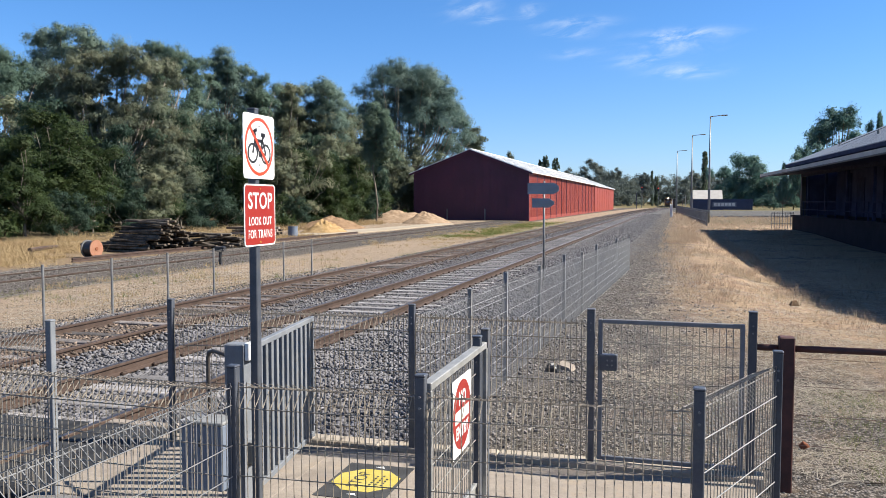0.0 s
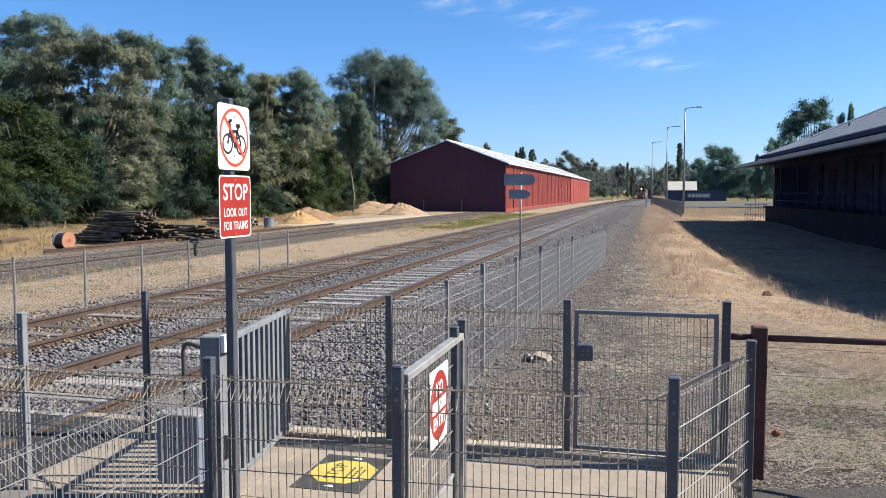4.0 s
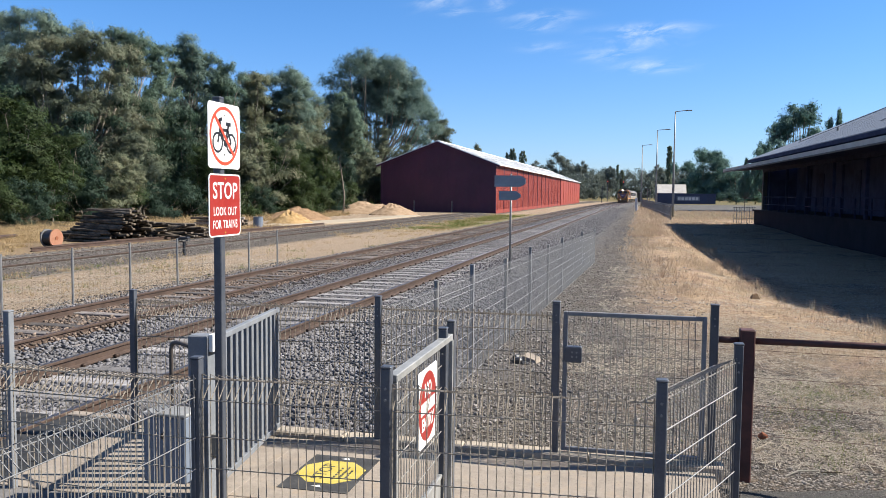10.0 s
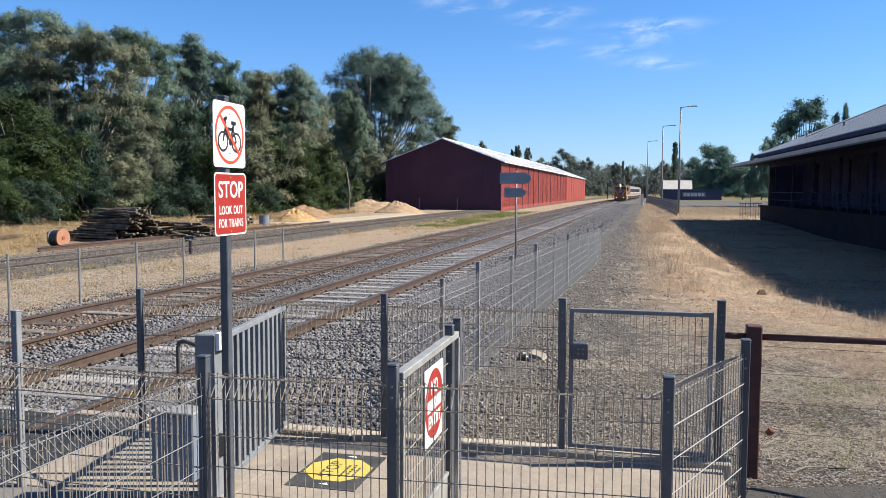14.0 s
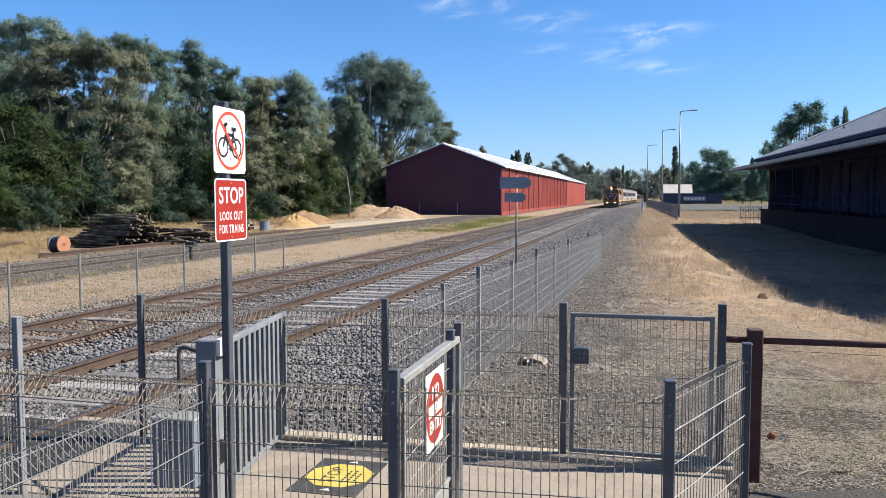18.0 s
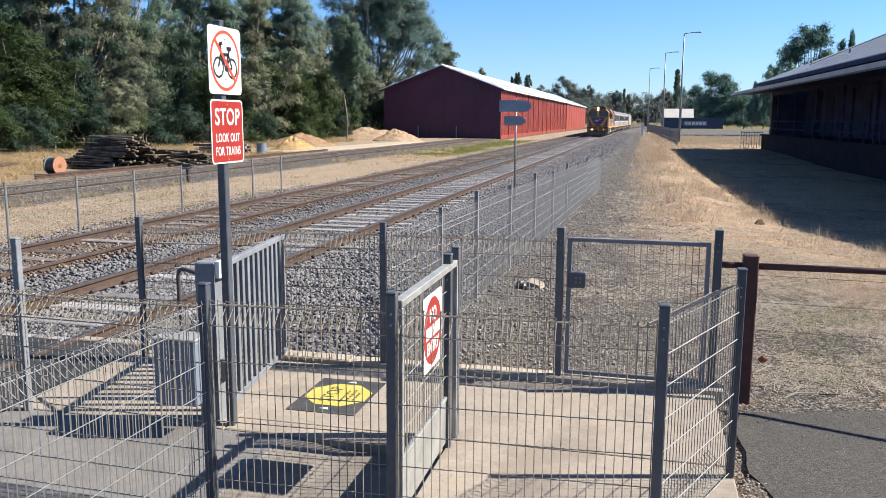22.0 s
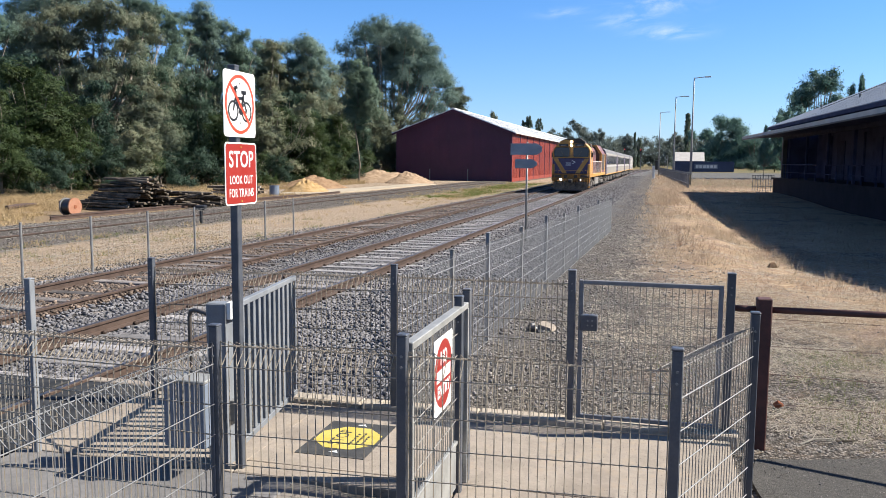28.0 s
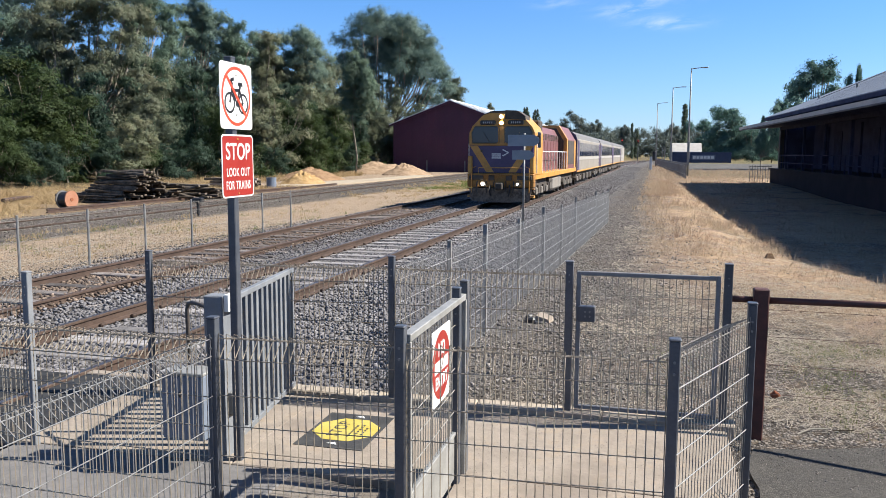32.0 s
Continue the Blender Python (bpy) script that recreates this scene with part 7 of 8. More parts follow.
for x, y, h, turn, wide in ((22.3, 130, 17.2, 0, 0.95), (29.0, 134, 16.6, 80, 0.28), (17.6, 126, 10.8, 160, 0.6), (14.6, 124, 8.2, 250, 0.45)):
    plant(LIGHT, x, y, h, 15, turn, wide)
for o in (BUSH, DARK_BUSH, ACACIA, SCRUB, OLIVE, POPLAR, ROUND, LIGHT, FAR_GUM):
    for k in (*o.children_recursive, o):
        bpy.data.objects.remove(k)


def far_woods():
    """The belt of trees along the horizon, as one mass."""
    rng = np.random.default_rng(31)
    cc, rc, pc = [], [], []
    def belt(x0, x1, y, n, h0, h1):
        for i in range(n):
            x = x0 + (x1 - x0) * (i + rng.random()) / n
            yy = y + rng.random() * 30
            h = h0 + (h1 - h0) * rng.random()
            w = h * (0.3 + 0.2 * rng.random())
            for k in range(20):
                f = rng.random()
                cc.append(np.array([x + rng.normal() * w * 0.55 * (1.1 - 0.6 * f), yy + rng.normal() * w * 0.4, h * (0.08 + 0.84 * f)]))
                rc.append(h * (0.08 + 0.09 * rng.random()))
                pc.append(68)
    belt(-130, -20, 425, 46, 12, 18)
    belt(-60, -14, 410, 16, 13, 19)
    belt(-24, 40, 440, 34, 13, 18)
    belt(30, 140, 400, 34, 11, 18)
    belt(4, 60, 300, 22, 7, 11)
    belt(-60, -16, 300, 18, 8, 13)
    belt(30, 60, 170, 8, 7, 11)
    v, f = leaf_cloud(rng, cc, rc, pc, 0.7, 0.6, shell=0.35)
    v[:, 2] = np.maximum(v[:, 2], 0.0)
    tagged(new("far_woods", cloud_mesh("far_woods", v, f, M["leaf_hazed"])), "belt of grey-green trees along the horizon, haze put into their colour", "trees", kind="stuff")


far_woods()


# ---------------------------------------------------------------- the train
def section(mb, outline, y0, y1):
    """A body of one cross section (x, z pairs) from y0 to y1."""
    mb.plate(outline, 1, y0, y1)
    return mb


def bogie(t, yc, wheels, base, name="bogie"):
    b = part(name, MB().box(-1.05, yc - base / 2 - 0.6, 0.42, 1.05, yc + base / 2 + 0.6, 0.62, 0.03), M["loco_grime"], t, "grimy bogie")
    for s in (-1, 1):
        part("side_frame", MB().plate([(yc - base / 2 - 0.75, 0.55), (yc - base / 2 - 0.5, 0.78), (yc + base / 2 + 0.5, 0.78), (yc + base / 2 + 0.75, 0.55), (yc + base / 2 + 0.3, 0.42), (yc, 0.35), (yc - base / 2 - 0.3, 0.42)], 0, s * 1.06, s * 1.2), M["loco_grime"], b)
    for i in range(wheels):
        y = yc - base / 2 + base * i / (wheels - 1)
        for s in (-1, 1):
            part("wheel", MB().disc(s * 0.8 - 0.06, y, 0.48, 0.48, 0, 0.12, 24), M["loco_grime"], b)
            part("axle_box", MB().box(s * 1.2 - 0.06, y - 0.16, 0.34, s * 1.2 + 0.06, y + 0.16, 0.66, 0.03), M["loco_grey"], b)
            part("spring", MB().tube([(s * 1.22, y + 0.3, 0.45), (s * 1.22, y + 0.3, 0.75)], 0.08, 8), M["loco_grime"], b)
    return b


def locomotive():
    t = thing("locomotive", (0, 0, 0), "yellow, purple and maroon diesel locomotive with lit headlights", "locomotive")
    W = 1.36
    cab = [(-W, 1.22), (W, 1.22), (W, 2.95), (W - 0.12, 3.2), (0.80, 3.66), (0.45, 3.76), (-0.45, 3.76), (-0.80, 3.66), (-W + 0.12, 3.2), (-W, 2.95)]
    body = part("cab", section(MB(), cab, 0.22, 2.7), M["loco_yellow"], t, "yellow cab with a purple front")
    # front: purple lower panel, chevrons, window band, brow
    part("front_panel", MB().box(-W + 0.02, 0.16, 1.3, W - 0.02, 0.23, 2.42, 0.02), M["loco_purple"], body, "dark purple front panel")
    for s in (-1, 1):
        part("chevron", MB().plate([(s * (W - 0.04), 2.40), (s * (W - 0.38), 2.40), (s * 0.30, 1.33), (s * 0.62, 1.33)], 1, 0.145, 0.162), M["loco_yellow"], body, "yellow diagonal band")
        part("cab_window", MB().plate([(s * 0.14, 2.55), (s * (W - 0.17), 2.55), (s * (W - 0.13), 2.95), (s * (W - 0.26), 3.17), (s * 0.14, 3.17)], 1, 0.17, 0.23), M["glass"], body, "dark windscreen")
        part("window_frame", MB().plate([(s * 0.10, 2.51), (s * (W - 0.13), 2.51), (s * (W - 0.09), 2.95), (s * (W - 0.23), 3.21), (s * 0.10, 3.21)], 1, 0.19, 0.225), M["black_print"], body)
        nb = part("number_box", MB().box(s * 0.58 - 0.33, 0.155, 3.27, s * 0.58 + 0.33, 0.24, 3.45, 0.05), M["black_print"], body, "dark number box")
        for k in range(5):
            part("print_bar", MB().box(s * 0.58 - 0.2 + 0.085 * k, 0.15, 3.325, s * 0.58 - 0.15 + 0.085 * k, 0.157, 3.4), M["car_white"], nb)
        part("side_window", MB().box(s * (W - 0.03), 1.1, 2.35, s * (W + 0.012), 2.0, 3.0, 0.01), M["glass"], body, "dark side window")
        part("side_panel", MB().box(s * (W - 0.02), 0.3, 1.3, s * (W + 0.006), 2.6, 2.1, 0.004), M["loco_purple"] if s < 0 else M["loco_yellow"], body)
        part("grab_rail", MB().tube([(s * (W + 0.06), 0.45, 1.3), (s * (W + 0.06), 0.45, 2.5)], 0.022, 6), M["white_paint"], body)
        part("marker_light", MB().disc(s * 0.82, 0.13, 2.2, 0.05, 1, 0.03, 12), M["car_white"] if s > 0 else M["loco_grime"], body)
    part("front_line", MB().box(-W + 0.01, 0.145, 2.44, W - 0.01, 0.235, 2.49, 0.005), M["loco_yellow"], body)
    part("roof_hatch", section(MB(), [(0.14, 3.50), (0.98, 3.46), (0.96, 3.62), (0.62, 3.84), (0.14, 3.86)], 0.19, 1.4), M["loco_grime"], body, "sooty hatch on the roof edge")
    part("roof_top", section(MB(), [(-0.84, 3.66), (-0.45, 3.83), (0.45, 3.85), (0.84, 3.68)], 0.24, 2.6), M["loco_grime"], body, "grimy roof")
    for s in (-1, 1):
        part("corner_step", MB().box(s * (W - 0.16), 0.02, 1.28, s * (W + 0.02), 0.22, 2.0, 0.03), M["loco_yellow"], body, "yellow corner plate")
        part("window_bar", MB().box(s * 0.12, 0.185, 2.5, s * 0.2, 0.2, 3.2, 0.01), M["loco_yellow"], body)
    lamp = part("headlight_box", MB().box(-0.13, 0.10, 3.26, 0.13, 0.24, 3.7, 0.03), M["loco_yellow"], body)
    for z in (3.34, 3.60):
        part("headlight", MB().disc(0, 0.075, z, 0.075, 1, 0.03, 18), M["lamp_white"], lamp, "lit white headlight")
    # the mark on the front: plain white strokes
    logo = MB()
    def stroke(x0, z0, x1, z1, h=0.024):
        dx, dz = x1 - x0, z1 - z0
        l = math.hypot(dx, dz)
        a, b = -dz / l * h, dx / l * h
        logo.plate([(x0 + a, z0 + b), (x1 + a, z1 + b), (x1 - a, z1 - b), (x0 - a, z0 - b)], 1, 0.148, 0.16)
    for z in (1.92, 2.0, 2.08):
        stroke(-0.40, z, -0.02, z)
    stroke(0.05, 2.26, 0.3, 2.14)
    stroke(0.3, 2.14, 0.05, 2.0)
    part("front_mark", logo, M["white_paint"], body, "plain white bars and an angle")
    # buffer beam, plough, couplers
    beam = part("buffer_beam", MB().box(-W - 0.02, -0.02, 0.72, W + 0.02, 0.5, 1.28, 0.03), M["loco_brown"], t, "grimy yellow-brown buffer beam")
    for s in (-1, 1):
        part("step", MB().box(s * 1.0 - 0.3, -0.06, 1.02, s * 1.0 + 0.3, 0.0, 1.2, 0.02), M["loco_grime"], beam)
        part("ditch_light", MB().disc(s * 0.72, -0.10, 0.86, 0.07 if s < 0 else 0.04, 1, 0.04, 16), M["lamp_white"], beam, "lit ditch light")
        part("light_housing", MB().disc(s * 0.72, -0.06, 0.86, 0.12, 1, 0.08, 16), M["loco_grime"], beam)
        part("hand_rail", MB().tube([(s * 1.2, -0.05, 0.5), (s * 1.2, -0.07, 1.5), (s * 1.05, 0.1, 1.56)], 0.02, 6), M["loco_yellow"], beam)
        part("brake_hose", MB().tube([(s * 0.4, -0.05, 0.8), (s * 0.42, -0.18, 0.55), (s * 0.36, -0.14, 0.36)], 0.035, 6), M["black_print"], beam)
        part("pilot_step", MB().box(s * 1.24 - 0.14, 0.0, 0.3, s * 1.24 + 0.14, 0.5, 0.36, 0.01), M["loco_yellow"], beam)
    for s in (-1, 1):
        for k in range(3):
            part("step_tread", MB().box(s * 1.3 - 0.1, -0.02, 0.36 + 0.28 * k, s * 1.3 + 0.1, 0.3, 0.40 + 0.28 * k, 0.008), M["loco_brown"], beam)
        for k, xx in enumerate((0.24, 0.56, 0.95)):
            part("hose", MB().tube([(s * xx, -0.04, 0.98), (s * (xx + 0.03), -0.16, 0.82 - 0.05 * k), (s * (xx - 0.02), -0.13, 0.55 - 0.06 * k)], 0.022, 6), M["black_print"], beam)
        part("jumper_box", MB().box(s * 0.36 - 0.12, -0.09, 1.0, s * 0.36 + 0.12, 0.0, 1.22, 0.02), M["loco_grime"], beam)
        part("lamp_bracket", MB().box(s * 0.95 - 0.2, -0.05, 0.72, s * 0.95 + 0.1, 0.0, 0.98, 0.02), M["loco_brown"], beam)
        part("wiper", MB().tube([(s * 0.5, 0.14, 2.56), (s * 0.75, 0.14, 2.95)], 0.012, 4), M["black_print"], body)
        part("mirror", MB().box(s * (W + 0.02), 0.75, 2.5, s * (W + 0.16), 0.8, 2.85, 0.01), M["black_print"], body)
        part("sand_box", MB().box(s * 1.0, 0.6, 0.55, s * 1.3, 1.3, 1.0, 0.04), M["loco_grime"], t)
    part("front_step", MB().box(-0.75, -0.12, 1.22, 0.75, 0.06, 1.27, 0.01), M["loco_brown"], beam)
    part("hand_rail", MB().tube([(-0.9, -0.06, 1.27), (-0.9, -0.06, 1.52), (0.9, -0.06, 1.52), (0.9, -0.06, 1.27)], 0.016, 6), M["loco_yellow"], beam)
    part("coupler", MB().box(-0.16, -0.42, 0.62, 0.16, 0.1, 0.92, 0.05), M["loco_grime"], beam)
    part("plough", MB().plate([(-1.3, 0.68), (1.3, 0.68), (1.22, 0.16), (0.4, 0.10), (-0.4, 0.10), (-1.22, 0.16)], 1, -0.03, 0.1), M["plough"], beam, "dusty brown-grey plough")
    # frame, walkway, hood
    L = 18.6
    sill = part("side_sill", MB().box(-W, 0.5, 1.02, W, L, 1.26, 0.02), M["loco_yellow"], t, "yellow side sill")
    part("underframe", MB().box(-1.1, 0.5, 0.72, 1.1, L - 0.2, 1.02), M["loco_grime"], t)
    hood = [(-0.84, 1.26), (0.84, 1.26), (0.84, 3.0), (0.6, 3.42), (-0.6, 3.42), (-0.84, 3.0)]
    h = part("hood", section(MB(), hood, 2.7, 13.2), M["loco_maroon"], t, "maroon engine hood")
    for s in (-1, 1):
        for i in range(8):
            part("hood_door", MB().box(s * 0.84 - 0.012, 3.6 + 1.2 * i, 1.5, s * 0.84 + 0.012, 4.65 + 1.2 * i, 2.7, 0.006), M["loco_maroon"], h)
            g = MB()
            for j in range(5):
                g.box(s * 0.845 - 0.012, 3.7 + 1.2 * i, 2.78 + 0.065 * j, s * 0.845 + 0.014, 4.55 + 1.2 * i, 2.81 + 0.065 * j)
            part("louvre", g, M["loco_grime"], h)
    part("air_intake", MB().box(-1.2, 2.7, 2.2, 1.2, 3.7, 3.55, 0.06), M["loco_grime"], h, "dark air intake behind the cab")
    part("exhaust_stack", MB().box(-0.25, 6.2, 3.45, 0.25, 7.2, 3.72, 0.03), M["loco_grime"], h)
    rad = [(-1.33, 1.26), (1.33, 1.26), (1.33, 2.9), (0.85, 3.66), (-0.85, 3.66), (-1.33, 2.9)]
    r = part("radiator_housing", section(MB(), rad, 13.2, L - 0.3), M["loco_maroon"], t, "maroon radiator housing with yellow edges")
    for s in (-1, 1):
        part("radiator_grille", MB().box(s * 1.33 - 0.012, 13.75, 1.5, s * 1.33 + 0.014, 17.2, 2.85, 0.006), M["loco_grime"], r, "dark grille")
        part("end_panel", MB().box(s * 1.33 - 0.012, L - 1.3, 1.3, s * 1.33 + 0.016, L - 0.4, 2.9, 0.006), M["loco_yellow"], r)
        # handrail along the walkway
        rail = MB().tube([(s * (W - 0.03), 2.8, 2.2), (s * (W - 0.03), 13.1, 2.2)], 0.022, 6)
        hr = part("walkway_rail", rail, M["white_paint"], sill, "white handrail")
        for i in range(10):
            y = 2.85 + 1.13 * i
            part("stanchion", MB().tube([(s * (W - 0.03), y, 1.26), (s * (W - 0.03), y, 2.2)], 0.02, 6), M["white_paint"], sill)
    part("rear_band", section(MB(), [(p[0] * 1.006, p[1] + 0.01) for p in rad], 13.1, 13.6), M["loco_yellow"], r, "yellow band")
    part("rear_bulkhead", section(MB(), [(p[0] * 0.86, 1.3 + (p[1] - 1.26) * 0.92) for p in rad], 13.06, 13.12), M["loco_grime"], r, "dark bulkhead facing the walkway")
    fuel = MB().box(-1.25, 7.3, 0.28, 1.25, 11.2, 1.0, 0.12)
    part("fuel_tank", fuel, M["loco_grey"], t, "dusty grey fuel tank")
    for s in (-1, 1):
        part("air_tank", MB().tube([(s * 1.1, 6.0, 0.85), (s * 1.1, 7.2, 0.85)], 0.16, 10), M["loco_grime"], t)
    bogie(t, 3.6, 3, 3.4)
    bogie(t, L - 3.6, 3, 3.4)
    return t, L


def carriage(van=False):
    Lc = 14.5 if van else 22.4
    t = thing("guard_van" if van else "passenger_carriage", (0, 0, 0), "short grey luggage van at the rear of the train" if van else "silver-grey passenger carriage with dark windows", "carriage", group="train carriages")
    W = 1.36
    low = [(-W, 0.95), (W, 0.95), (W, 3.0), (W - 0.1, 3.22), (W - 0.35, 3.42), (-W + 0.35, 3.42), (-W + 0.1, 3.22), (-W, 3.0)]
    body = part("body", section(MB(), low, 0.25, Lc - 0.25), M["steel_car"], t, "silver-grey ribbed body")
    roof = [(-W + 0.02, 3.05), (-W + 0.12, 3.3), (-W + 0.4, 3.5), (-0.6, 3.6), (0.6, 3.6), (W - 0.4, 3.5), (W - 0.12, 3.3), (W - 0.02, 3.05)]
    part("roof", section(MB(), roof, 0.2, Lc - 0.2), M["car_roof"], t, "pale grey curved roof")
    part("end", section(MB(), [(p[0] * 0.985, p[1]) for p in low], 0.12, 0.26), M["loco_purple"] if not van else M["steel_car"], body)
    part("end", section(MB(), [(p[0] * 0.985, p[1]) for p in low], Lc - 0.26, Lc - 0.12), M["loco_purple"] if not van else M["steel_car"], body)
    for s in (-1, 1):
        a, b = 1.9, Lc - 1.9
        if not van:
            part("window_band", MB().box(s * W - 0.012, a, 1.95, s * W + 0.008, b, 2.83, 0.004), M["glass"], body, "dark window band")
            n = 11
            for i in range(n + 1):
                y = a + (b - a) * i / n
                part("window_mullion", MB().box(s * W - 0.012, y - 0.05, 1.94, s * W + 0.014, y + 0.05, 2.84, 0.004), M["steel_car"], body)
        part("waist_stripe", MB().box(s * W - 0.012, 0.3, 1.72, s * W + 0.012, Lc - 0.3, 1.9, 0.004), M["car_white"], body, "white stripe")
        for z in (1.16, 1.3, 1.44, 1.58):
            part("side_rib", MB().box(s * W - 0.012, 0.4, z, s * W + 0.016, Lc - 0.4, z + 0.035), M["steel_car"], body)
        part("sill_line", MB().box(s * W - 0.012, 0.3, 0.95, s * W + 0.02, Lc - 0.3, 1.05, 0.004), M["loco_yellow"], body, "yellow line along the sill")
        for y in ((0.55,) if van else (0.55, Lc - 1.5)):
            part("door", MB().box(s * W - 0.012, y, 1.05, s * W + 0.02, y + 0.95, 2.95, 0.006), M["loco_purple"], body, "purple door")
    if van:
        for s in (-1, 1):
            for k in range(3):
                part("van_door", MB().box(s * W - 0.012, 3.0 + 3.2 * k, 1.1, s * W + 0.02, 5.0 + 3.2 * k, 2.9, 0.006), M["car_white"], body)
    part("underframe", MB().box(-1.1, 0.4, 0.7, 1.1, Lc - 0.4, 0.95), M["loco_grime"], t)
    for i in range(3 if not van else 1):
        y = 7.0 + 3.0 * i
        part("equipment_box", MB().box(-1.2, y, 0.3, 1.2, y + 1.9, 0.72, 0.04), M["loco_grime"], t)
    part("gangway", MB().box(-0.5, -0.15, 1.0, 0.5, 0.2, 3.1, 0.03), M["black_print"], t)
    bogie(t, 3.2, 2, 2.4)
    bogie(t, Lc - 3.2, 2, 2.4)
    return t, Lc


LOCO, LOCO_LENGTH = locomotive()
CAR, CAR_LENGTH = carriage()
VAN, VAN_LENGTH = carriage(True)
CARS = [CAR, copy_thing(CAR, Matrix.Identity(4)), copy_thing(CAR, Matrix.Identity(4)), VAN]
# the front of the train along the line, second by second
TRAIN = [(0, 335), (3, 300.5), (6, 268), (8, 248), (10, 227.5), (12, 207.5), (14, 188), (17, 160), (19, 139.5), (21, 118.8), (23, 97.8), (25.5, 78.2), (28, 60.0), (30, 46.4), (32, 33.0)]


def on_track(front, length):
    """The pose of a vehicle whose front stands at that distance: both ends follow the line."""
    a, b = front + 0.15 * length, front + 0.85 * length
    xa, xb = NEAR_TRACK + bend(a), NEAR_TRACK + bend(b)
    turn = -math.atan2(xb - xa, b - a)
    slope = (xb - xa) / (b - a)
    return Matrix.Translation((xa - slope * 0.15 * length, front, 0.0)) @ Matrix.Rotation(turn, 4, "Z")


# ---------------------------------------------------------------- stones and grass
def stone_field(name, spots, sizes, material, label, seed, category="ballast", simple=False):
    """Broken stones: each a bent eight-cornered lump."""
    rng = np.random.default_rng(seed)
    n = len(spots)
    ico = np.array([(-1, -1, -1), (1, -1, -1), (1, 1, -1), (-1, 1, -1), (-1, -1, 1), (1, -1, 1), (1, 1, 1), (-1, 1, 1)]) * 0.74
    tri = np.array([(0, 2, 1), (0, 3, 2), (4, 5, 6), (4, 6, 7), (0, 1, 5), (0, 5, 4), (1, 2, 6), (1, 6, 5), (2, 3, 7), (2, 7, 6), (3, 0, 4), (3, 4, 7)])
    if simple:
        ico = np.array([(1, 0, 0), (-1, 0, 0), (0, 1, 0), (0, -1, 0), (0, 0, 1), (0, 0, -1)]) * 1.15
        tri = np.array([(0, 2, 4), (2, 1, 4), (1, 3, 4), (3, 0, 4), (2, 0, 5), (1, 2, 5), (3, 1, 5), (0, 3, 5)])
    q = len(ico)
    v = ico[None] * (0.3 + 1.2 * rng.random((n, q, 3)))
    v = v * (np.array([1.0, 0.8, 0.62])[None, None] * (0.75 + 0.5 * rng.random((n, 1, 3))))
    a = rng.random(n) * 2 * np.pi
    c, s = np.cos(a)[:, None], np.sin(a)[:, None]
    t = (rng.random(n) - 0.5) * 1.5
    ct, st = np.cos(t)[:, None], np.sin(t)[:, None]
    x, y, z = v[..., 0], v[..., 1], v[..., 2]
    y, z = y * ct - z * st, y * st + z * ct
    x, y = x * c - y * s, x * s + y * c
    v = np.stack([x, y, z], -1) * np.asarray(sizes)[:, None, None] + np.asarray(spots)[:, None]
    f = (tri[None] + q * np.arange(n)[:, None, None]).reshape(-1, 3)
    tagged(new(name, cloud_mesh(name, v.reshape(-1, 3), f, material)), label, category, kind="stuff")


def clear_of_track(x, y):
    """True where ballast shows: not on a rail or on the crossing."""
    if 4.6 < y < 6.6 and -10 < x < -4.3:
        return False
    if x > -4.5 and y < 6.55:
        return False
    for c, g in ((NEAR_TRACK, GAUGE), (FAR_TRACK, GAUGE - 0.1)):
        if abs(abs(x - c) - g / 2 - 0.034) < 0.075:
            return False
    return True


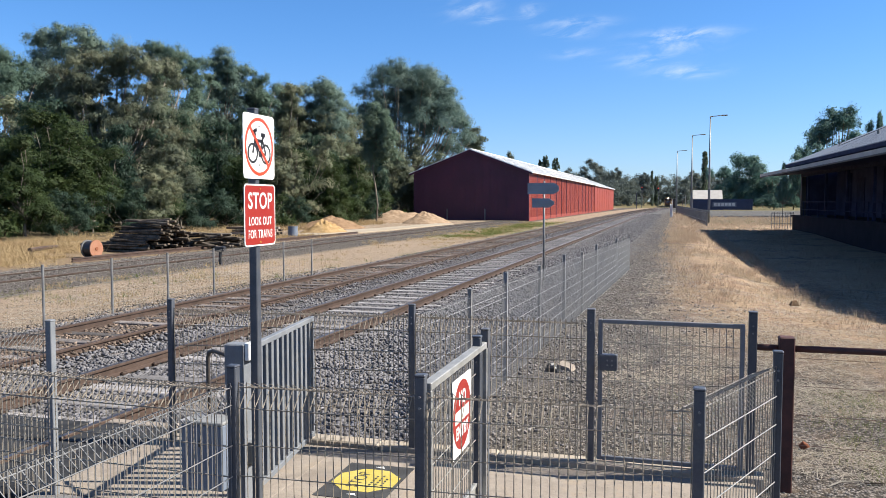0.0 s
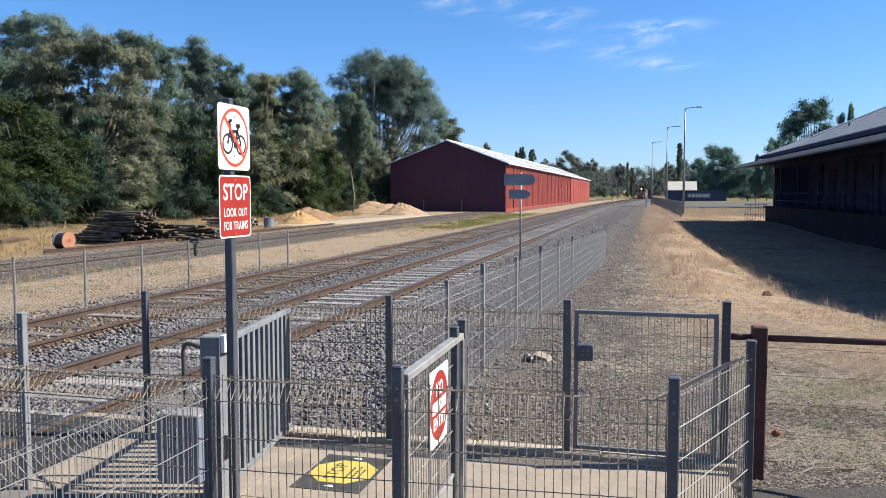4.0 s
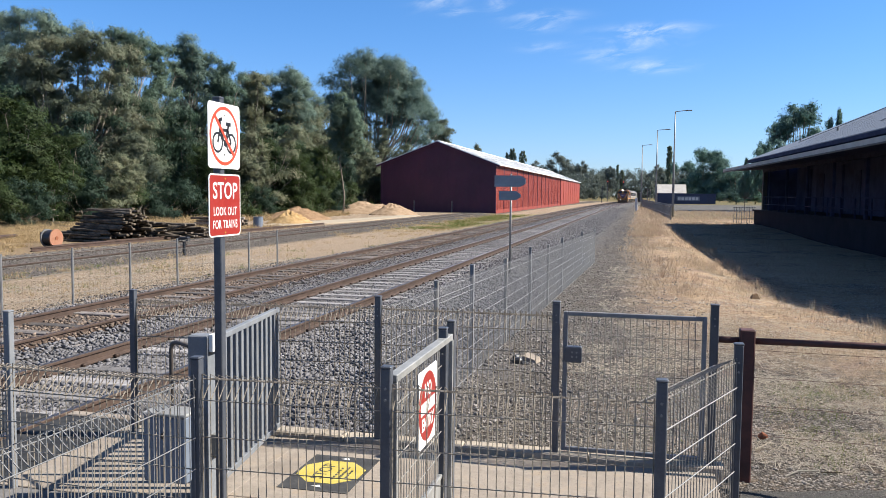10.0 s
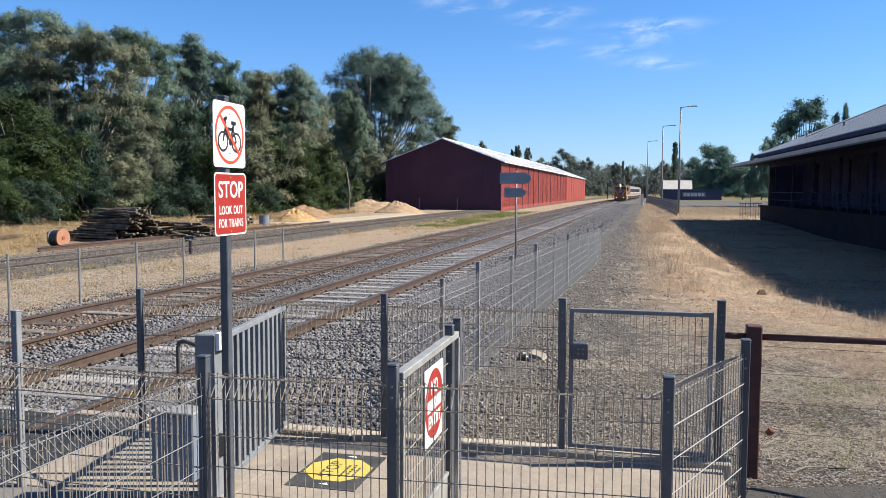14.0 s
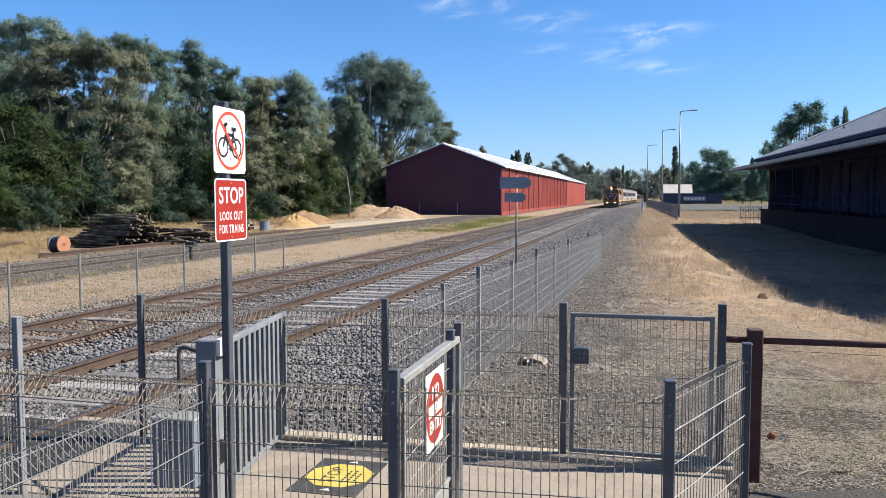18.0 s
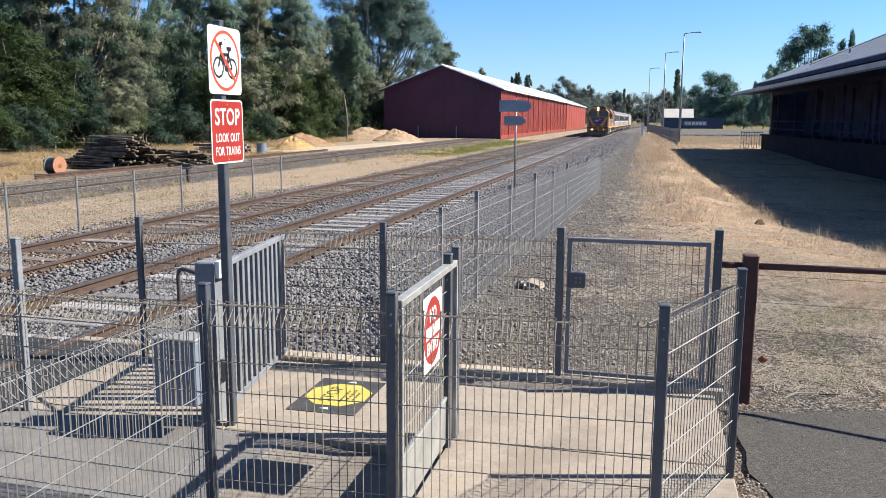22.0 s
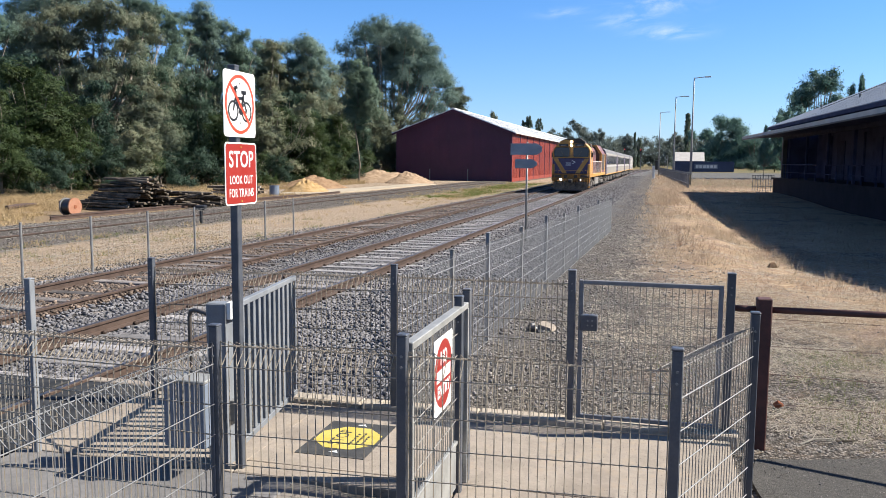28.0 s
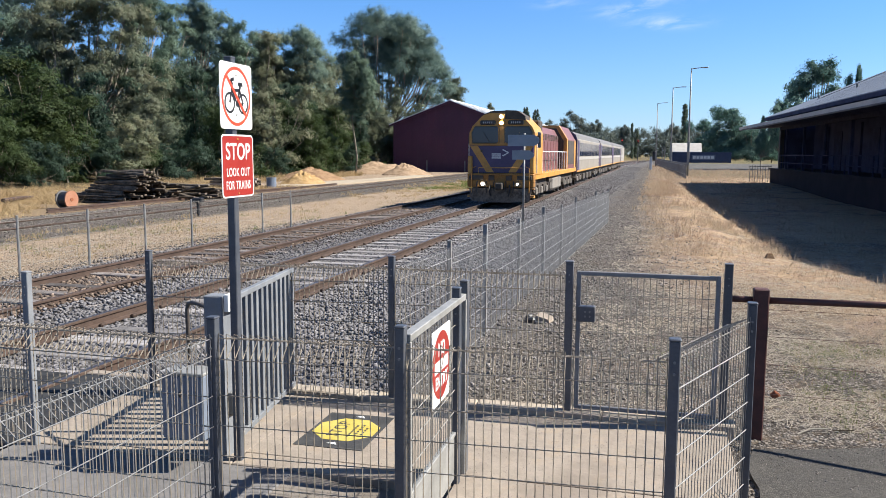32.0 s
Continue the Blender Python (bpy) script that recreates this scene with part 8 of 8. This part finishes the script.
def ballast():
    rng = np.random.default_rng(41)
    spots, sizes = [], []
    for x0, x1, y0, y1, per in ((-5.1, -2.2, 2.5, 12, 470), (-5.1, -1.6, 12, 22, 240), (-5.1, -1.2, 22, 40, 90), (-10.9, -5.1, 3.0, 14, 330), (-10.9, -5.1, 14, 26, 130), (-10.9, -5.1, 26, 45, 55), (-2.2, 0.3, 6.6, 13, 260), (-1.8, 1.6, 13, 30, 90), (-5.1, -0.4, 40, 90, 26), (-10.9, -5.1, 45, 90, 22), (-1.6, 1.0, 30, 60, 22), (-5.1, -0.4, 90, 150, 11), (-10.9, -5.1, 90, 140, 9)):
        k = int((x1 - x0) * (y1 - y0) * per)
        xs, ys = x0 + (x1 - x0) * rng.random(k), y0 + (y1 - y0) * rng.random(k)
        big = rng.random(k)
        for x, y, b in zip(xs, ys, big):
            if not clear_of_track(x, y) or (x > -2.0 and b * 5.7 % 1 > (x1 - x) / 2.6):
                continue
            if abs(x - FAR_TRACK) < 0.68 and b < 0.5:
                continue
            g = ground_height(x, y)
            inside = abs(x - NEAR_TRACK) < 0.74 or abs(x - FAR_TRACK) < 0.7
            size = 0.017 + 0.023 * b + 0.0007 * min(40, max(0, y - 12))
            lift = 0.012 * b if not inside else -0.002 + 0.006 * b
            if 0.06 < x - FAR_TRACK - GAUGE / 2 < 0.6:          # ballast heaped against the far track
                lift += 0.085 * (1 - (x - FAR_TRACK - GAUGE / 2) / 0.6)
            if x > -2.2:
                size *= 0.6
                lift -= 0.004
            spots.append((x, y, g + lift))
            sizes.append(size)
    def on_shoulder(p):
        return p[0] > -2.15 + 0.033 * (p[1] - 6.4) and p[1] < 40

    near = [i for i, p in enumerate(spots) if p[1] < 13 and not on_shoulder(p)]
    away = [i for i, p in enumerate(spots) if p[1] >= 13 and not on_shoulder(p)]
    side = [i for i, p in enumerate(spots) if on_shoulder(p)]
    stone_field("shoulder_stones", [spots[i] for i in side], [sizes[i] for i in side], M["shoulder_stone"], "brown-grey stones beside the long fence", 46)
    stained = [i for i in near if abs(spots[i][0] - FAR_TRACK) < 1.0]
    near = [i for i in near if abs(spots[i][0] - FAR_TRACK) >= 1.0]
    stone_field("ballast_stones", [spots[i] for i in near], [sizes[i] for i in near], M["stone"], "loose broken grey ballast stones beside the rails", 42)
    stone_field("ballast_stones", [spots[i] for i in stained], [sizes[i] for i in stained], M["stone_rust"], "brown-stained ballast stones between the rusty rails", 49)
    stained = [i for i in away if abs(spots[i][0] - FAR_TRACK) < 1.0 and spots[i][1] < 140]
    away = [i for i in away if not (abs(spots[i][0] - FAR_TRACK) < 1.0 and spots[i][1] < 140)]
    stone_field("ballast_stones", [spots[i] for i in stained], [sizes[i] for i in stained], M["stone_rust"], "brown-stained ballast stones farther along the rusty rails", 50, simple=True)
    stone_field("ballast_stones", [spots[i] for i in away], [sizes[i] for i in away], M["stone"], "grey ballast stones farther along the rails", 45, simple=True)
    spots, sizes = [], []
    for x0, x1, y0, y1, per in ((0.3, 3.6, 6.25, 9.5, 420), (-0.7, 4.6, 9.5, 18, 130), (0.6, 0.78, 5.0, 6.4, 420), (0.6, 1.3, 3.6, 5.0, 700), (-0.9, 0.6, 6.6, 9.5, 420)):
        k = int((x1 - x0) * (y1 - y0) * per)
        for x, y, b in zip(x0 + (x1 - x0) * rng.random(k), y0 + (y1 - y0) * rng.random(k), rng.random(k)):
            if y < 5.85 + 0.45 * (b * 7.3 % 1) and x > 0.74 + 0.24 * max(0.0, 5.1 - y) ** 0.7 + 0.06 * b:
                continue
            spots.append((x, y, ground_height(x, y) + 0.002))
            sizes.append(0.006 + 0.011 * b ** 3)
    k = 5000
    for x, y, b in zip(0.8 + 3.6 * rng.random(k), 5.45 + 1.0 * rng.random(k), rng.random(k)):
        if (y - 5.45) * (0.6 + 0.5 * hnoise(x, y, 2.2, 6.0)) > 0.75 * (b * 7.7 % 1):
            spots.append((x, y, max(ground_height(x, y), -0.075) + 0.003))
            sizes.append(0.003 + 0.0045 * b ** 2)
    stone_field("path_gravel", spots, sizes, M["shoulder_stone"], "scattered grey gravel beside the footpath", 43, "gravel", True)
    spots, sizes = [], []
    for x0, x1, y0, y1, per in ((-15.5, -10.9, 10, 24, 150),):
        k = int((x1 - x0) * (y1 - y0) * per)
        for x, y, b in zip(x0 + (x1 - x0) * rng.random(k), y0 + (y1 - y0) * rng.random(k), rng.random(k)):
            spots.append((x, y, ground_height(x, y)))
            sizes.append(0.011 + 0.018 * b ** 2)
    stone_field("tan_gravel", spots, sizes, M["stone_tan"], "loose tan gravel between the tracks", 44, "gravel", True)


ballast()


def siding_ballast():
    rng = np.random.default_rng(47)
    spots, sizes = [], []
    for x0, x1, y0, y1, per in ((-20.6, -15.6, 14, 30, 55), (-20.6, -15.6, 30, 55, 22), (-11.4, -10.7, 9, 26, 120)):
        k = int((x1 - x0) * (y1 - y0) * per)
        for x, y, b in zip(x0 + (x1 - x0) * rng.random(k), y0 + (y1 - y0) * rng.random(k), rng.random(k)):
            if abs(abs(x - SIDING) - GAUGE / 2 - 0.034) < 0.08:
                continue
            spots.append((x, y, ground_height(x, y) + 0.004))
            sizes.append(0.018 + 0.022 * b)
    stone_field("siding_stones", spots, sizes, M["siding_stone"], "dusty brown-grey stones along the siding", 48, simple=True)


siding_ballast()


def grass(name, areas, material, label, seed, category="grass"):
    """Tufts of thin blades."""
    rng = np.random.default_rng(seed)
    V = []
    for x0, x1, y0, y1, per, h0, h1, width, keep, bow in areas:
        n = int((x1 - x0) * (y1 - y0) * per)
        cx, cy = x0 + (x1 - x0) * rng.random(n), y0 + (y1 - y0) * rng.random(n)
        ok = np.array([hnoise(a, b, 0.45, seed) + 0.5 * hnoise(a, b, 1.6, seed + 2.0) > keep for a, b in zip(cx, cy)], dtype=bool)
        ok &= ~((cx > -24.6) & (cx < -19.6) & (cy > 25.2) & (cy < 36.5) & (cx + 0.28 * cy > -15.4))
        soft = min(1.4, 0.45 * (x1 - x0))
        ok &= np.minimum(cx - x0, x1 - cx) > soft * rng.random(n) ** 1.5
        cx, cy = cx[ok], cy[ok]
        z = np.array([ground_height(a, b) for a, b in zip(cx, cy)])
        for k in range(6):
            m = len(cx)
            a = rng.random(m) * 2 * np.pi
            h = (h0 + (h1 - h0) * rng.random(m) ** 1.6)
            lean = bow * (0.4 + 1.4 * rng.random(m)) * h
            p = np.stack([cx + rng.normal(size=m) * 0.05, cy + rng.normal(size=m) * 0.05, z - 0.01], 1)
            d = np.stack([np.cos(a), np.sin(a), np.zeros(m)], 1)
            s = np.stack([-np.sin(a), np.cos(a), np.zeros(m)], 1) * width * 0.5
            tip = p + d * lean[:, None] + np.array([0, 0, 1]) * h[:, None]
            V.append(np.stack([p - s, p + s, tip], 1).reshape(-1, 3))
    v = np.concatenate(V)
    f = np.arange(len(v)).reshape(-1, 3)
    tagged(new(name, cloud_mesh(name, v, f, material)), label, category, kind="stuff")


grass("dry_grass", [(1.6, 9.5, 9.0, 13, 60, 0.03, 0.10, 0.007, -0.35, 1.3), (0.6, 9.5, 13, 20, 50, 0.03, 0.13, 0.009, -0.15, 1.1), (-0.2, 9.5, 20, 40, 26, 0.04, 0.18, 0.013, -0.15, 1.0), (-0.6, 8.5, 40, 85, 13, 0.06, 0.24, 0.018, -0.2, 0.8), (-0.6, 3.2, 85, 160, 12, 0.08, 0.35, 0.026, -0.6, 0.7),
                    (2.6, 18, 78, 118, 6, 0.1, 0.4, 0.03, -0.3, 0.5), (-0.8, 1.6, 22, 80, 12, 0.12, 0.42, 0.013, -0.05, 0.5), (-0.2, 1.7, 18.3, 21.6, 46, 0.06, 0.24, 0.010, -0.3, 0.8), (1.2, 2.9, 26, 31, 30, 0.1, 0.32, 0.012, -0.3, 0.7), (-0.6, 1.2, 44, 60, 22, 0.15, 0.45, 0.016, -0.3, 0.6), (0.4, 4.5, 12, 15, 20, 0.06, 0.16, 0.007, 0.1, 0.7),
                    (2.7, 3.5, 24, 58, 16, 0.12, 0.42, 0.013, -0.2, 0.45), (2.6, 3.5, 19, 24, 26, 0.1, 0.36, 0.011, -0.2, 0.45), (3.0, 3.9, 15.5, 19, 34, 0.08, 0.32, 0.009, -0.2, 0.45), (3.5, 4.6, 13.0, 15.5, 44, 0.06, 0.28, 0.008, -0.2, 0.45),
                    (0.8, 4.0, 6.6, 9.5, 130, 0.015, 0.07, 0.005, 0.0, 1.6), (-1.4, 0.8, 6.6, 10, 40, 0.01, 0.05, 0.005, 0.0, 1.6), (1.3, 1.75, 7.9, 9.2, 60, 0.04, 0.16, 0.005, -0.3, 0.9), (1.9, 2.3, 7.6, 8.0, 70, 0.05, 0.2, 0.005, -0.6, 0.4), (2.6, 3.0, 8.2, 8.8, 60, 0.05, 0.2, 0.005, -0.6, 0.4), (1.5, 1.85, 9.0, 9.4, 60, 0.06, 0.26, 0.005, -0.6, 0.3)], M["grass_dry"], "dry straw-coloured grass on the verge", 51)
grass("dry_grass", [(-34, -20.3, 22, 48, 50, 0.05, 0.3, 0.016, -0.2, 1.1), (-34, -21.0, 22, 48, 6, 0.25, 0.7, 0.012, 0.1, 0.6), (-16.6, -15.2, 13, 26, 40, 0.04, 0.2, 0.009, -0.05, 0.8), (-34, -27, 46, 92, 26, 0.15, 0.5, 0.016, -0.1, 0.5), (-15.6, -11.2, 12, 40, 12, 0.04, 0.24, 0.008, 0.1, 0.5), (-17, -11, 40, 92, 20, 0.05, 0.2, 0.014, 0.0, 0.6)], M["straw_long"], "long dry grass below the trees and beside the siding", 52)
grass("green_weeds", [(-16.4, -15.3, 13, 25, 30, 0.03, 0.14, 0.01, 0.05, 0.8), (1.2, 4.2, 7.2, 10.2, 150, 0.02, 0.08, 0.005, 0.0, 1.3), (-15.6, -11.6, 50, 88, 62, 0.05, 0.22, 0.013, 0.0, 0.7), (-1.4, 0.6, 6.8, 9.4, 55, 0.015, 0.06, 0.006, 0.12, 0.8), (-11.8, -10.4, 17, 40, 16, 0.04, 0.2, 0.009, 0.12, 0.6), (1.55, 1.72, 6.95, 7.1, 350, 0.03, 0.13, 0.006, -0.9, 0.6), (-1.3, 0.5, 6.56, 6.75, 120, 0.02, 0.05, 0.006, -0.1, 0.9), (1.3, 4.0, 6.7, 9.8, 70, 0.02, 0.08, 0.006, 0.08, 1.0), (-16, -11.5, 14, 30, 14, 0.04, 0.16, 0.008, 0.2, 0.6)], M["grass_green"], "green weeds among the gravel", 53, "weeds")


def straw_litter():
    """Cut straw lying flat on the gravel."""
    rng = np.random.default_rng(61)
    V = []
    for x0, x1, y0, y1, per, l0, l1, w in ((-1.2, 0.6, 6.6, 10, 260, 0.03, 0.14, 0.005), (0.75, 4.2, 6.9, 10.5, 1000, 0.03, 0.24, 0.004), (-0.9, 6.0, 10, 16, 420, 0.03, 0.22, 0.007), (-15.4, -11.0, 11, 26, 130, 0.06, 0.26, 0.012), (-0.8, 7.5, 16, 26, 90, 0.08, 0.3, 0.013)):
        n = int((x1 - x0) * (y1 - y0) * per)
        x, y = x0 + (x1 - x0) * rng.random(n), y0 + (y1 - y0) * rng.random(n)
        ok = np.array([hnoise(p, q, 0.9, 4.0) + 0.6 * hnoise(p, q, 3.0, 8.0) > -0.12 for p, q in zip(x, y)], dtype=bool)
        x, y = x[ok], y[ok]
        m = len(x)
        z = np.array([ground_height(p, q) for p, q in zip(x, y)]) + 0.012
        a = rng.random(m) * np.pi
        L = l0 + (l1 - l0) * rng.random(m) ** 2
        d = np.stack([np.cos(a) * L / 2, np.sin(a) * L / 2, (rng.random(m) - 0.35) * 0.16 * L], 1)
        s = np.stack([-np.sin(a), np.cos(a), np.zeros(m)], 1) * w / 2
        p = np.stack([x, y, z], 1)
        V.append(np.stack([p - d - s, p - d + s, p + d + s, p + d - s], 1).reshape(-1, 3))
    v = np.concatenate(V)
    tagged(new("straw_litter", cloud_mesh("straw_litter", v, np.arange(len(v)).reshape(-1, 4), M["straw"])), "loose dry straw scattered over the gravel", "straw", kind="stuff")


straw_litter()


# ---------------------------------------------------------------- what moves
def motions():
    walk(LOCO, [(t, on_track(y, LOCO_LENGTH)) for t, y in TRAIN])
    back = LOCO_LENGTH + 0.35
    for ob, length in zip(CARS, (CAR_LENGTH, CAR_LENGTH, CAR_LENGTH, VAN_LENGTH)):
        walk(ob, [(t, on_track(y + back, length)) for t, y in TRAIN])
        back += length + 0.35


motions()
